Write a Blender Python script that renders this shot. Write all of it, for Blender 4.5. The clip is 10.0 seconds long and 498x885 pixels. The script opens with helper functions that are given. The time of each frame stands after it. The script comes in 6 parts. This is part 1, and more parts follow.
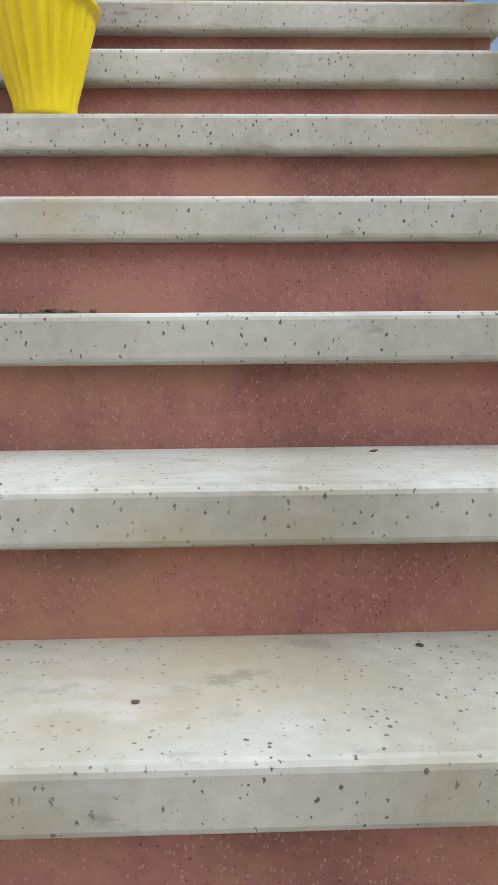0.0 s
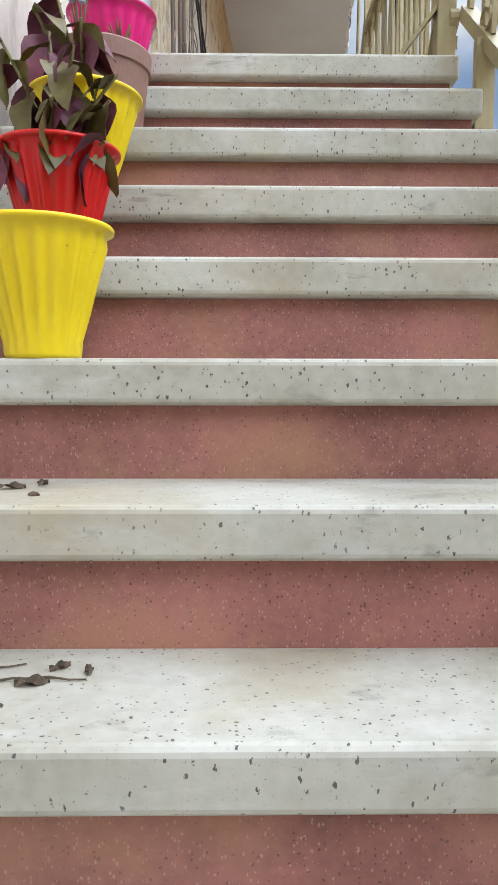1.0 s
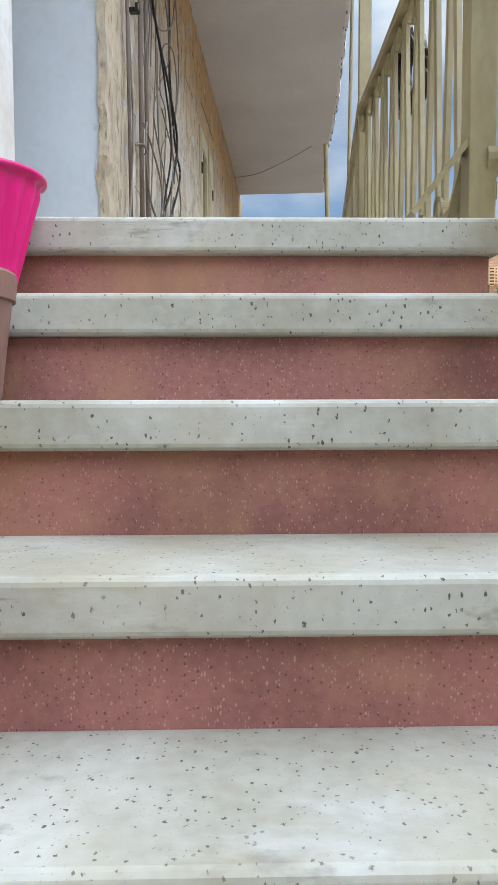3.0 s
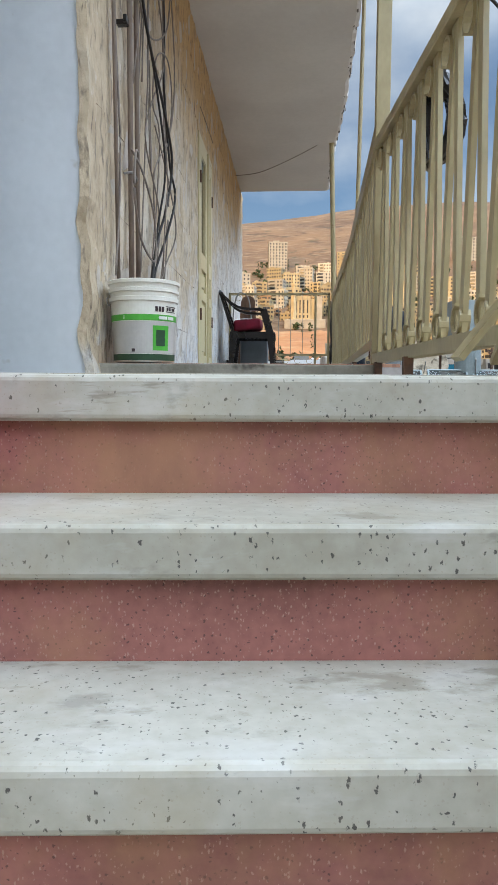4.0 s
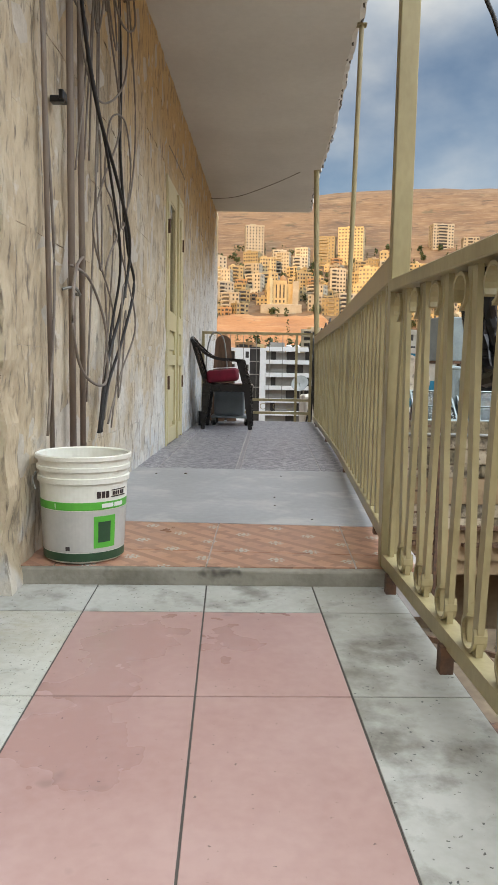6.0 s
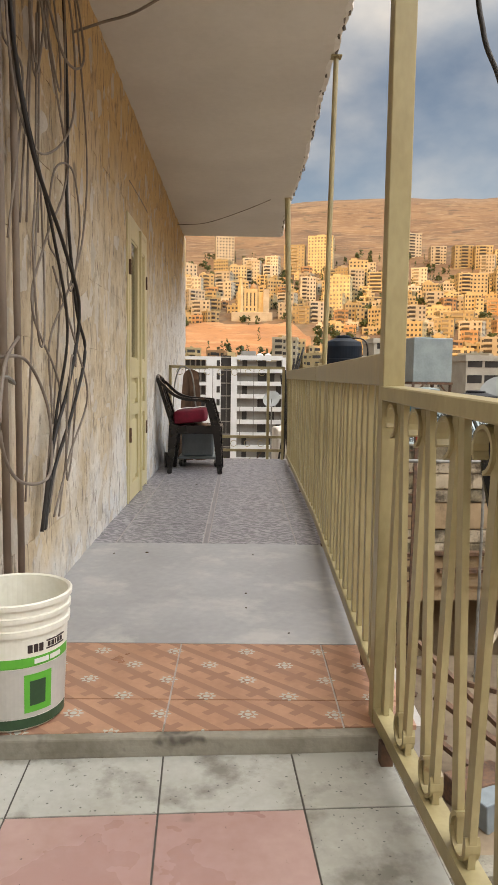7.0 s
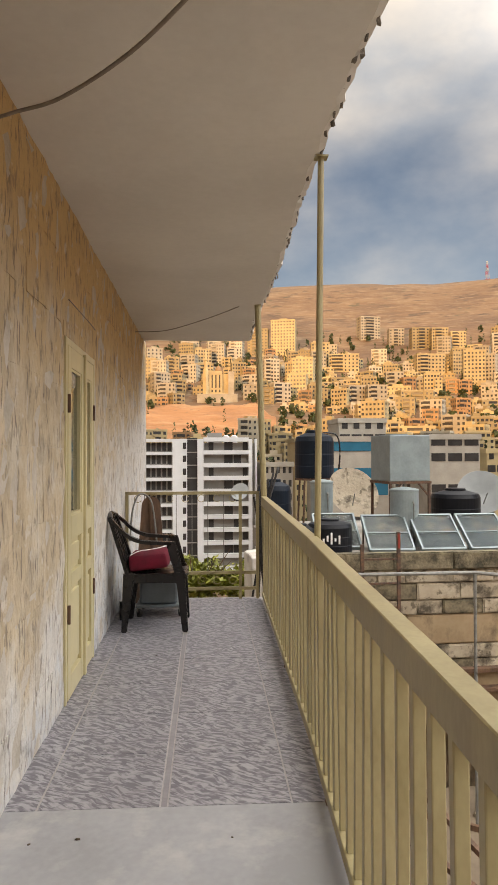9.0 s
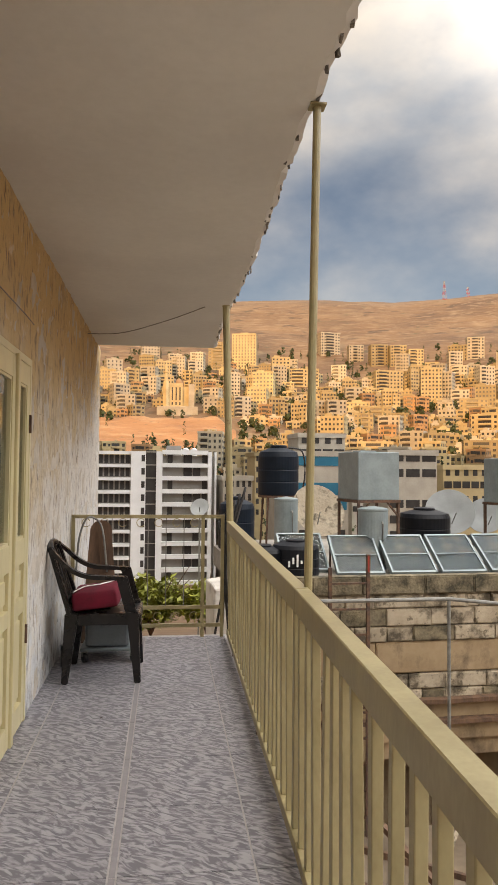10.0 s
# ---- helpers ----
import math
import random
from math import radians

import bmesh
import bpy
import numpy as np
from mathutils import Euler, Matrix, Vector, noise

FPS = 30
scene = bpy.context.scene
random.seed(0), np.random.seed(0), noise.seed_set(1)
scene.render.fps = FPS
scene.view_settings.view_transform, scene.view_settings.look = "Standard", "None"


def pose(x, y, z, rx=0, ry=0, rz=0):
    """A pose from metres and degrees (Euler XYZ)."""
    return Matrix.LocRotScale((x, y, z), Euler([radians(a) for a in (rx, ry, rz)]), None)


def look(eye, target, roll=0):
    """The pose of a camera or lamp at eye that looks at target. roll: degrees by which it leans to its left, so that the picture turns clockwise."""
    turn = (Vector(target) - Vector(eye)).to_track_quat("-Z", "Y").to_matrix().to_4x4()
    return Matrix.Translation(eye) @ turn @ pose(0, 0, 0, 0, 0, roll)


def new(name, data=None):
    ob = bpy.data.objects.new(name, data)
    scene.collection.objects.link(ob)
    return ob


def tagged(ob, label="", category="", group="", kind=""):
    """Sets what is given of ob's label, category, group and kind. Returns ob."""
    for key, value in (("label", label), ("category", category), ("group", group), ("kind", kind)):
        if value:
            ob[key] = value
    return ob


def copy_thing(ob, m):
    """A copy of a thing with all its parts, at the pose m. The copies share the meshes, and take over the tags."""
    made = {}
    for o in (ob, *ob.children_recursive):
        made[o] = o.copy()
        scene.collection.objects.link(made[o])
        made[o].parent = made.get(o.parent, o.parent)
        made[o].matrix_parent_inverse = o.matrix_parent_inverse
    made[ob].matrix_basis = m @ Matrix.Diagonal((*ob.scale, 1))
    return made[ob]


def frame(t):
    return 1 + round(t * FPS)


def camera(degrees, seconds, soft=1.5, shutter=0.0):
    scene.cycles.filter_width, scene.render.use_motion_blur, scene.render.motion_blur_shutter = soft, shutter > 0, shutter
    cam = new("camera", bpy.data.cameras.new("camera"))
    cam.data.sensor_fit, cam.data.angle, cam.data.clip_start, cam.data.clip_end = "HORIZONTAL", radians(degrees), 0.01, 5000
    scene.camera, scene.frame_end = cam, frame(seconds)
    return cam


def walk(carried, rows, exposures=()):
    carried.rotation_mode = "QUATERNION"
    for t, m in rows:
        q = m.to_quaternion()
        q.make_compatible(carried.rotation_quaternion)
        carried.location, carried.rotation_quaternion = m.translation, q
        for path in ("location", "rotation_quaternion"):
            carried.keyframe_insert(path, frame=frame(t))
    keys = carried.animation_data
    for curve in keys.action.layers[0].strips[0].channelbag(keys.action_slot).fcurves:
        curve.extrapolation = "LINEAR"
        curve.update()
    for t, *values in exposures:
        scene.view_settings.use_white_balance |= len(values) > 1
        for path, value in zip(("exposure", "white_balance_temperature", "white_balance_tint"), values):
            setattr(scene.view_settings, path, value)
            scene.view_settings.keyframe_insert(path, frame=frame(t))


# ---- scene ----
cam = camera(39.6, 10.0)
PATH = [
    (0, (0.016, -0.023, -1.480), (0.020, 1.948, -1.820), -0.4),
    (0.5, (0.015, 0.158, -1.301), (-0.069, 2.138, -1.565), 0.3),
    (1, (-0.032, 0.329, -1.116), (-0.062, 2.322, -1.282), 0.1),
    (1.5, (0.019, 0.516, -0.965), (0.036, 2.512, -1.080), -0.4),
    (2, (0.010, 0.703, -0.836), (-0.023, 2.701, -0.922), -0),
    (2.5, (0.016, 0.897, -0.665), (-0.002, 2.896, -0.745), -0),
    (2.7, (0.044, 0.979, -0.590), (0.023, 2.977, -0.678), -0.2),
    (3.8, (0.067, 1.366, -0.210), (0.074, 3.359, -0.379), 0.2),
    (4, (0.058, 1.452, -0.122), (0.044, 3.444, -0.289), 0.3),
    (4.5, (0.045, 1.633, 0.021), (0.017, 3.620, -0.207), 0),
    (5, (0.108, 1.849, 0.188), (0.107, 3.831, -0.087), 0.2),
    (5.5, (0.076, 2.029, 0.356), (0.085, 4.015, 0.114), 0.6),
    (5.7, (0.049, 2.099, 0.465), (0.085, 4.085, 0.238), 0.9),
    (6.8, (0.078, 2.516, 0.798), (0.179, 4.504, 0.603), 0.8),
    (7, (0.081, 2.605, 0.882), (0.221, 4.590, 0.692), 0.8),
    (7.5, (0.115, 2.794, 1.045), (0.287, 4.779, 0.873), 0.7),
    (8, (0.077, 3.008, 1.149), (0.278, 4.995, 1.056), 0.4),
    (8.5, (0.061, 3.262, 1.292), (0.328, 5.244, 1.288), -0.3),
    (9, (0.125, 3.565, 1.312), (0.360, 5.551, 1.352), -0.2),
    (9.5, (0.102, 3.924, 1.310), (0.320, 5.912, 1.356), 0.3),
    (10, (0.163, 4.278, 1.361), (0.513, 6.245, 1.440), 0.5),
]
# the camera's white balance and exposure are set once, with its path
walk(cam, [(t, look(eye, target, roll)) for t, eye, target, roll in PATH], exposures=[(0.0, 0.60, 6600, 10), (1.2, 0.78, 6600, 9), (2.5, 0.74, 6300, 8), (4.0, 0.50, 6200, 6), (5.5, 0.44, 6500, 6), (6.9, 0.50, 8200, 12), (10.0, 0.40, 8300, 14)])

# ---- world and light ----
SUN_AZ, SUN_EL = 208.0, 10.0          # compass bearing from +y, clockwise, and height, in degrees
world = bpy.data.worlds.new("world")
scene.world = world
world.use_nodes = True
wn, wl = world.node_tree.nodes, world.node_tree.links
wn.clear()
sky = wn.new("ShaderNodeTexSky")
sky.sky_type, sky.sun_disc = "NISHITA", False
sky.sun_elevation, sky.sun_rotation = radians(38.0), radians(SUN_AZ)
sky.air_density, sky.dust_density, sky.ozone_density = 1.0, 1.5, 2.0
coord = wn.new("ShaderNodeTexCoord")
flat = wn.new("ShaderNodeMapping")
flat.inputs["Scale"].default_value = (1.0, 1.0, 1.7)
flat.inputs["Location"].default_value = (0.3, 0.7, 0.1)
cloud = wn.new("ShaderNodeTexNoise")
cloud.inputs["Scale"].default_value, cloud.inputs["Detail"].default_value = 2.3, 7.0
cloud.inputs["Roughness"].default_value = 0.52
cover = wn.new("ShaderNodeValToRGB")
cover.color_ramp.elements[0].position, cover.color_ramp.elements[1].position = 0.34, 0.66
shade = wn.new("ShaderNodeTexNoise")
shade.inputs["Scale"].default_value, shade.inputs["Detail"].default_value = 4.5, 6.0
tone = wn.new("ShaderNodeValToRGB")
tone.color_ramp.elements[0].position, tone.color_ramp.elements[1].position = 0.32, 0.68
tone.color_ramp.elements[0].color = (4.4, 5.7, 7.6, 1)
tone.color_ramp.elements[1].color = (9.6, 9.7, 9.8, 1)
blend = wn.new("ShaderNodeMix")
blend.data_type = "RGBA"
back = wn.new("ShaderNodeBackground")
back.inputs["Strength"].default_value = 0.115
out = wn.new("ShaderNodeOutputWorld")
wl.new(coord.outputs["Generated"], flat.inputs["Vector"])
wl.new(flat.outputs["Vector"], cloud.inputs["Vector"])
wl.new(flat.outputs["Vector"], shade.inputs["Vector"])
wl.new(shade.outputs["Fac"], tone.inputs["Fac"])
wl.new(cover.outputs["Color"], blend.inputs["Factor"])
wl.new(sky.outputs["Color"], blend.inputs["A"])
# the bright side of the sky is behind the stairs and over the open yard
geo = wn.new("ShaderNodeVectorMath")
geo.operation = "DOT_PRODUCT"
geo.inputs[1].default_value = (0.58, -0.24, 0.78)
glow = wn.new("ShaderNodeMapRange")
glow.interpolation_type = "SMOOTHSTEP"
glow.inputs["From Min"].default_value, glow.inputs["From Max"].default_value = 0.36, 0.97
glow.inputs["To Min"].default_value, glow.inputs["To Max"].default_value = 0.60, 4.6
lit = wn.new("ShaderNodeMix")
lit.data_type, lit.blend_type = "RGBA", "MULTIPLY"
lit.inputs["Factor"].default_value = 1.0
wl.new(coord.outputs["Generated"], geo.inputs[0])
wl.new(geo.outputs["Value"], glow.inputs["Value"])
wl.new(tone.outputs["Color"], blend.inputs["B"])
wl.new(blend.outputs["Result"], lit.inputs["A"])
wl.new(glow.outputs["Result"], lit.inputs["B"])
# clear air along the horizon, cloud banks above it
alt = wn.new("ShaderNodeSeparateXYZ")
wl.new(coord.outputs["Generated"], alt.inputs["Vector"])
lift = wn.new("ShaderNodeMapRange")
lift.inputs["From Min"].default_value, lift.inputs["From Max"].default_value = 0.20, 0.50
lift.inputs["To Min"].default_value, lift.inputs["To Max"].default_value = -0.22, 0.10
bank = wn.new("ShaderNodeMath")
bank.operation = "ADD"
wl.new(alt.outputs["Z"], lift.inputs["Value"])
wl.new(lift.outputs["Result"], bank.inputs[0])
wl.new(cloud.outputs["Fac"], bank.inputs[1])
wl.new(bank.outputs[0], cover.inputs["Fac"])
wl.new(lit.outputs["Result"], back.inputs["Color"])
wl.new(back.outputs["Background"], out.inputs["Surface"])

sun_data = bpy.data.lights.new("sun", "SUN")
sun_data.energy, sun_data.angle, sun_data.color = 3.0, radians(0.6), (1.0, 0.58, 0.24)
sun = new("sun", sun_data)
a, e = radians(SUN_AZ), radians(SUN_EL)
sun.matrix_world = look((math.sin(a) * math.cos(e) * 50, math.cos(a) * math.cos(e) * 50, math.sin(e) * 50 + 20), (0, 0, 20))

# ---- materials ----
def mat(name, col, col2=None, rough=0.7, metal=0.0, scale=6.0, fine=60.0, bump=0.25, depth=0.004, stretch=(1, 1, 1), per_object=0.0, spec=0.4):
    """A painted or mineral surface: two colours mixed by noise at two scales, with relief."""
    m = bpy.data.materials.new(name)
    m.use_nodes = True
    n, l = m.node_tree.nodes, m.node_tree.links
    b = n["Principled BSDF"]
    b.inputs["Metallic"].default_value = metal
    b.inputs["Specular IOR Level"].default_value = spec
    col2 = col2 or tuple(c * 0.78 for c in col)
    tc = n.new("ShaderNodeTexCoord")
    mp = n.new("ShaderNodeMapping")
    mp.inputs["Scale"].default_value = stretch
    l.new(tc.outputs["Object"], mp.inputs["Vector"])
    big, small = n.new("ShaderNodeTexNoise"), n.new("ShaderNodeTexNoise")
    for t, s in ((big, scale), (small, fine)):
        t.inputs["Scale"].default_value, t.inputs["Detail"].default_value = s, 5.0
        l.new(mp.outputs["Vector"], t.inputs["Vector"])
    add = n.new("ShaderNodeMath")
    add.operation = "MULTIPLY_ADD"
    add.inputs[1].default_value, add.inputs[2].default_value = 0.35, 0.0
    l.new(small.outputs["Fac"], add.inputs[0])
    tot = n.new("ShaderNodeMath")
    tot.operation = "ADD"
    l.new(big.outputs["Fac"], tot.inputs[0])
    l.new(add.outputs[0], tot.inputs[1])
    ramp = n.new("ShaderNodeValToRGB")
    ramp.color_ramp.elements[0].position, ramp.color_ramp.elements[1].position = 0.5, 0.86
    ramp.color_ramp.elements[0].color, ramp.color_ramp.elements[1].color = (*col2, 1), (*col, 1)
    l.new(tot.outputs[0], ramp.inputs["Fac"])
    last = ramp.outputs["Color"]
    if per_object:
        info = n.new("ShaderNodeObjectInfo")
        hsv = n.new("ShaderNodeHueSaturation")
        rng = n.new("ShaderNodeMapRange")
        rng.inputs["To Min"].default_value, rng.inputs["To Max"].default_value = 1 - per_object, 1 + per_object
        l.new(info.outputs["Random"], rng.inputs["Value"])
        l.new(rng.outputs["Result"], hsv.inputs["Value"])
        l.new(last, hsv.inputs["Color"])
        last = hsv.outputs["Color"]
    l.new(last, b.inputs["Base Color"])
    rr = n.new("ShaderNodeMapRange")
    rr.inputs["To Min"].default_value, rr.inputs["To Max"].default_value = max(rough - 0.12, 0.03), min(rough + 0.12, 1)
    l.new(big.outputs["Fac"], rr.inputs["Value"])
    l.new(rr.outputs["Result"], b.inputs["Roughness"])
    bp = n.new("ShaderNodeBump")
    bp.inputs["Strength"].default_value, bp.inputs["Distance"].default_value = bump, depth
    l.new(tot.outputs[0], bp.inputs["Height"])
    l.new(bp.outputs["Normal"], b.inputs["Normal"])
    m["last"] = last.node.name
    return m


def over(m, mask_kind, col, scale, lo, hi, amount=1.0, stretch=(1, 1, 1), coords="Object", detail=3.0):
    """Lays a second colour over a material where a texture passes a threshold: chips, stains, peeled paint."""
    n, l = m.node_tree.nodes, m.node_tree.links
    b = n["Principled BSDF"]
    tc, mp = n.new("ShaderNodeTexCoord"), n.new("ShaderNodeMapping")
    mp.inputs["Scale"].default_value = stretch
    l.new(tc.outputs[coords], mp.inputs["Vector"])
    if mask_kind == "chips":
        t = n.new("ShaderNodeTexVoronoi")
        wob, bend = n.new("ShaderNodeTexNoise"), n.new("ShaderNodeVectorMath")
        wob.inputs["Scale"].default_value, wob.inputs["Detail"].default_value = scale * 2.2, 2.0
        bend.operation = "MULTIPLY_ADD"
        bend.inputs[1].default_value = (0.9 / scale,) * 3
        l.new(mp.outputs["Vector"], wob.inputs["Vector"])
        l.new(wob.outputs["Color"], bend.inputs[0])
        l.new(mp.outputs["Vector"], bend.inputs[2])
        t.inputs["Scale"].default_value, t.inputs["Randomness"].default_value = scale, 1.0
        src = t.outputs["Distance"]
        # only some cells carry a chip
        pick, rng = n.new("ShaderNodeSeparateColor"), n.new("ShaderNodeMath")
        l.new(t.outputs["Color"], pick.inputs["Color"])
        rng.operation = "MULTIPLY_ADD"
        rng.inputs[1].default_value, rng.inputs[2].default_value = 0.85, 0.0
        l.new(pick.outputs["Red"], rng.inputs[0])
        s = n.new("ShaderNodeMath")
        s.operation = "ADD"
        l.new(src, s.inputs[0])
        l.new(rng.outputs[0], s.inputs[1])
        src = s.outputs[0]
    else:
        t = n.new("ShaderNodeTexNoise")
        t.inputs["Scale"].default_value, t.inputs["Detail"].default_value = scale, detail
        t.inputs["Roughness"].default_value = 0.62
        src = t.outputs["Fac"]
    l.new(bend.outputs["Vector"] if mask_kind == "chips" else mp.outputs["Vector"], t.inputs["Vector"])
    r = n.new("ShaderNodeMapRange")
    r.inputs["From Min"].default_value, r.inputs["From Max"].default_value = lo, hi
    r.inputs["To Max"].default_value = amount
    l.new(src, r.inputs["Value"])
    mix = n.new("ShaderNodeMix")
    mix.data_type = "RGBA"
    old = b.inputs["Base Color"].links[0].from_socket
    l.new(r.outputs["Result"], mix.inputs["Factor"])
    l.new(old, mix.inputs["A"])
    mix.inputs["B"].default_value = (*col, 1)
    l.new(mix.outputs["Result"], b.inputs["Base Color"])
    return m


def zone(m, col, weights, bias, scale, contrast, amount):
    """A colour laid in patches over one part of a wall: noise plus a lean along the wall's axes."""
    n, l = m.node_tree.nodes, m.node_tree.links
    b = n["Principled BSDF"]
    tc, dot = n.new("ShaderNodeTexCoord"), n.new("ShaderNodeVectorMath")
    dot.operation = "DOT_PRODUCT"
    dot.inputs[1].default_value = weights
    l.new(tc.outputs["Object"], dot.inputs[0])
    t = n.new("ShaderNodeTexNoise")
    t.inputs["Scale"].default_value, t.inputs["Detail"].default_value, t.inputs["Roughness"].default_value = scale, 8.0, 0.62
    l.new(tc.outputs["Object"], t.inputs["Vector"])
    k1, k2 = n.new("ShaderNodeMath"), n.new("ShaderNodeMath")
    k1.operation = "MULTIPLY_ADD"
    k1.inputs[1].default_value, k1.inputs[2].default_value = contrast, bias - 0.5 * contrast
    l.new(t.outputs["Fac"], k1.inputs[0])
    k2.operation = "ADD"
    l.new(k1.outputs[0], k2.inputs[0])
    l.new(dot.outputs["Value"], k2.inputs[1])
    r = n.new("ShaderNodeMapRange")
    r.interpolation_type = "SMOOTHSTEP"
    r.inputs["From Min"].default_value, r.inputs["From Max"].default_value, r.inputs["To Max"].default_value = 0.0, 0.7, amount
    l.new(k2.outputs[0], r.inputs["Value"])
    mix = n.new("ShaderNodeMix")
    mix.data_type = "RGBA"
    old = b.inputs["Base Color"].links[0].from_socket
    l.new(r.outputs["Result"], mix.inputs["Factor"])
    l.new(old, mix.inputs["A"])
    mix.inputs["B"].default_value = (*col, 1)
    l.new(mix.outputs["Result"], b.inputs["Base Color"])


M = {}
M["terrazzo"] = mat("terrazzo_white", (0.475, 0.465, 0.405), (0.32, 0.30, 0.24), rough=0.5, scale=3.5, fine=45, bump=0.15, depth=0.002)
over(M["terrazzo"], "chips", (0.05, 0.048, 0.042), 145.0, 0.39, 0.27, 0.92, stretch=(1, 1, 0.66))
over(M["terrazzo"], "chips", (0.10, 0.095, 0.085), 95.0, 0.20, 0.14, 0.85)
over(M["terrazzo"], "chips", (0.30, 0.27, 0.22), 230.0, 0.42, 0.28, 0.45)
over(M["terrazzo"], "stain", (0.36, 0.30, 0.19), 2.4, 0.50, 0.68, 0.65, detail=7)
over(M["terrazzo"], "stain", (0.58, 0.58, 0.565), 9.0, 0.56, 0.68, 0.35, stretch=(0.5, 1, 1.6), detail=5)
over(M["terrazzo"], "stain", (0.22, 0.205, 0.17), 14.0, 0.61, 0.70, 0.6, stretch=(0.6, 1, 1.4), detail=7)
over(M["terrazzo"], "stain", (0.20, 0.175, 0.13), 5.0, 0.635, 0.67, 0.6, stretch=(0.5, 1, 4.5), detail=8)
M["red_terrazzo"] = mat("terrazzo_red", (0.37, 0.15, 0.125), (0.215, 0.085, 0.07), rough=0.55, scale=4.0, fine=70, bump=0.3, depth=0.003)
over(M["red_terrazzo"], "chips", (0.60, 0.42, 0.34), 270.0, 0.50, 0.30, 0.38, stretch=(1, 1, 0.6))
over(M["red_terrazzo"], "chips", (0.085, 0.04, 0.035), 190.0, 0.42, 0.28, 0.8)
over(M["red_terrazzo"], "stain", (0.36, 0.19, 0.10), 3.0, 0.48, 0.66, 0.75, detail=7)
over(M["red_terrazzo"], "stain", (0.15, 0.065, 0.05), 5.0, 0.56, 0.72, 0.4, stretch=(1, 1, 0.5), detail=7)
M["pink_tile"] = mat("terrazzo_pink_floor", (0.44, 0.295, 0.265), (0.36, 0.215, 0.19), rough=0.30, scale=3.0, fine=40, bump=0.08, depth=0.002)
over(M["pink_tile"], "chips", (0.10, 0.07, 0.06), 75.0, 0.20, 0.13, 0.8)
over(M["pink_tile"], "stain", (0.22, 0.14, 0.13), 5.0, 0.67, 0.72, 0.65)
M["grimy_terrazzo"] = mat("terrazzo_grimy", (0.45, 0.445, 0.405), (0.32, 0.31, 0.27), rough=0.6, scale=3.5, fine=45, bump=0.15, depth=0.002)
over(M["grimy_terrazzo"], "stain", (0.15, 0.135, 0.11), 6.0, 0.50, 0.66, 0.85, detail=8)
over(M["grimy_terrazzo"], "chips", (0.05, 0.048, 0.042), 90.0, 0.30, 0.22, 0.9)
M["joint"] = mat("joint_dark", (0.09, 0.08, 0.07), rough=0.95)
M["concrete"] = mat("weathered_concrete", (0.27, 0.25, 0.205), (0.16, 0.145, 0.11), rough=0.9, scale=5, fine=50, bump=0.6, depth=0.012)
over(M["concrete"], "stain", (0.07, 0.06, 0.05), 9.0, 0.58, 0.68, 0.8)
M["cement"] = mat("cement_screed", (0.37, 0.368, 0.37), (0.285, 0.283, 0.285), rough=0.5, scale=2.2, fine=35, bump=0.12, depth=0.003)
over(M["cement"], "stain", (0.46, 0.445, 0.42), 4.2, 0.52, 0.66, 0.7, detail=6)
over(M["cement"], "stain", (0.27, 0.265, 0.265), 2.6, 0.56, 0.70, 0.6, detail=7)
over(M["cement"], "chips", (0.06, 0.055, 0.05), 9.0, 0.05, 0.03, 0.9)
M["grey_tile"] = mat("grey_rippled_tile", (0.39, 0.375, 0.39), (0.31, 0.295, 0.31), rough=0.45, scale=3, fine=50, bump=0.2, depth=0.002)
M["strip"] = mat("tile_strip_grey", (0.28, 0.26, 0.268), (0.215, 0.20, 0.208), rough=0.6, scale=8, fine=60)
M["grout"] = mat("grout_light", (0.44, 0.41, 0.39), rough=0.9, scale=20)
M["plaster"] = mat("white_plaster", (0.60, 0.62, 0.63), (0.52, 0.54, 0.55), rough=0.8, scale=2.5, fine=30, bump=0.15, depth=0.004)
over(M["plaster"], "stain", (0.40, 0.37, 0.32), 7.0, 0.70, 0.76, 0.7)
M["peeled"] = mat("peeled_plaster", (0.70, 0.66, 0.60), (0.55, 0.49, 0.42), rough=0.9, scale=3.5, fine=30, bump=0.7, depth=0.012)
over(M["peeled"], "stain", (0.30, 0.26, 0.22), 5.0, 0.55, 0.66, 0.75, stretch=(1, 1, 0.45), detail=6)
M["stone"] = mat("limestone_wall", (0.57, 0.465, 0.325), (0.41, 0.32, 0.21), rough=0.9, scale=4.2, fine=34, bump=1.0, depth=0.03, stretch=(1, 1, 0.7), per_object=0.03)
over(M["stone"], "stain", (0.60, 0.55, 0.46), 3.0, 0.52, 0.66, 0.6, stretch=(1, 1, 0.7), detail=6)
# ochre patches, denser towards the top; remains of whitewash lower down and further along
zone(M["stone"], (0.56, 0.38, 0.18), (0, 0.05, 0.85), -1.40, 2.6, 1.3, 0.85)
zone(M["stone"], (0.62, 0.605, 0.575), (0, 0.24, -0.80), 0.16, 2.3, 2.6, 0.75)
zone(M["stone"], (0.52, 0.54, 0.56), (0, 0.16, -0.9), -0.08, 6.5, 3.4, 0.7)
over(M["stone"], "stain", (0.27, 0.215, 0.155), 3.2, 0.55, 0.70, 0.6, detail=8)
over(M["stone"], "stain", (0.15, 0.12, 0.095), 13.0, 0.57, 0.66, 0.7, stretch=(1, 1.3, 0.5), detail=8)
over(M["stone"], "stain", (0.12, 0.095, 0.075), 26.0, 0.585, 0.645, 0.75, stretch=(1, 1.5, 0.20), detail=5)
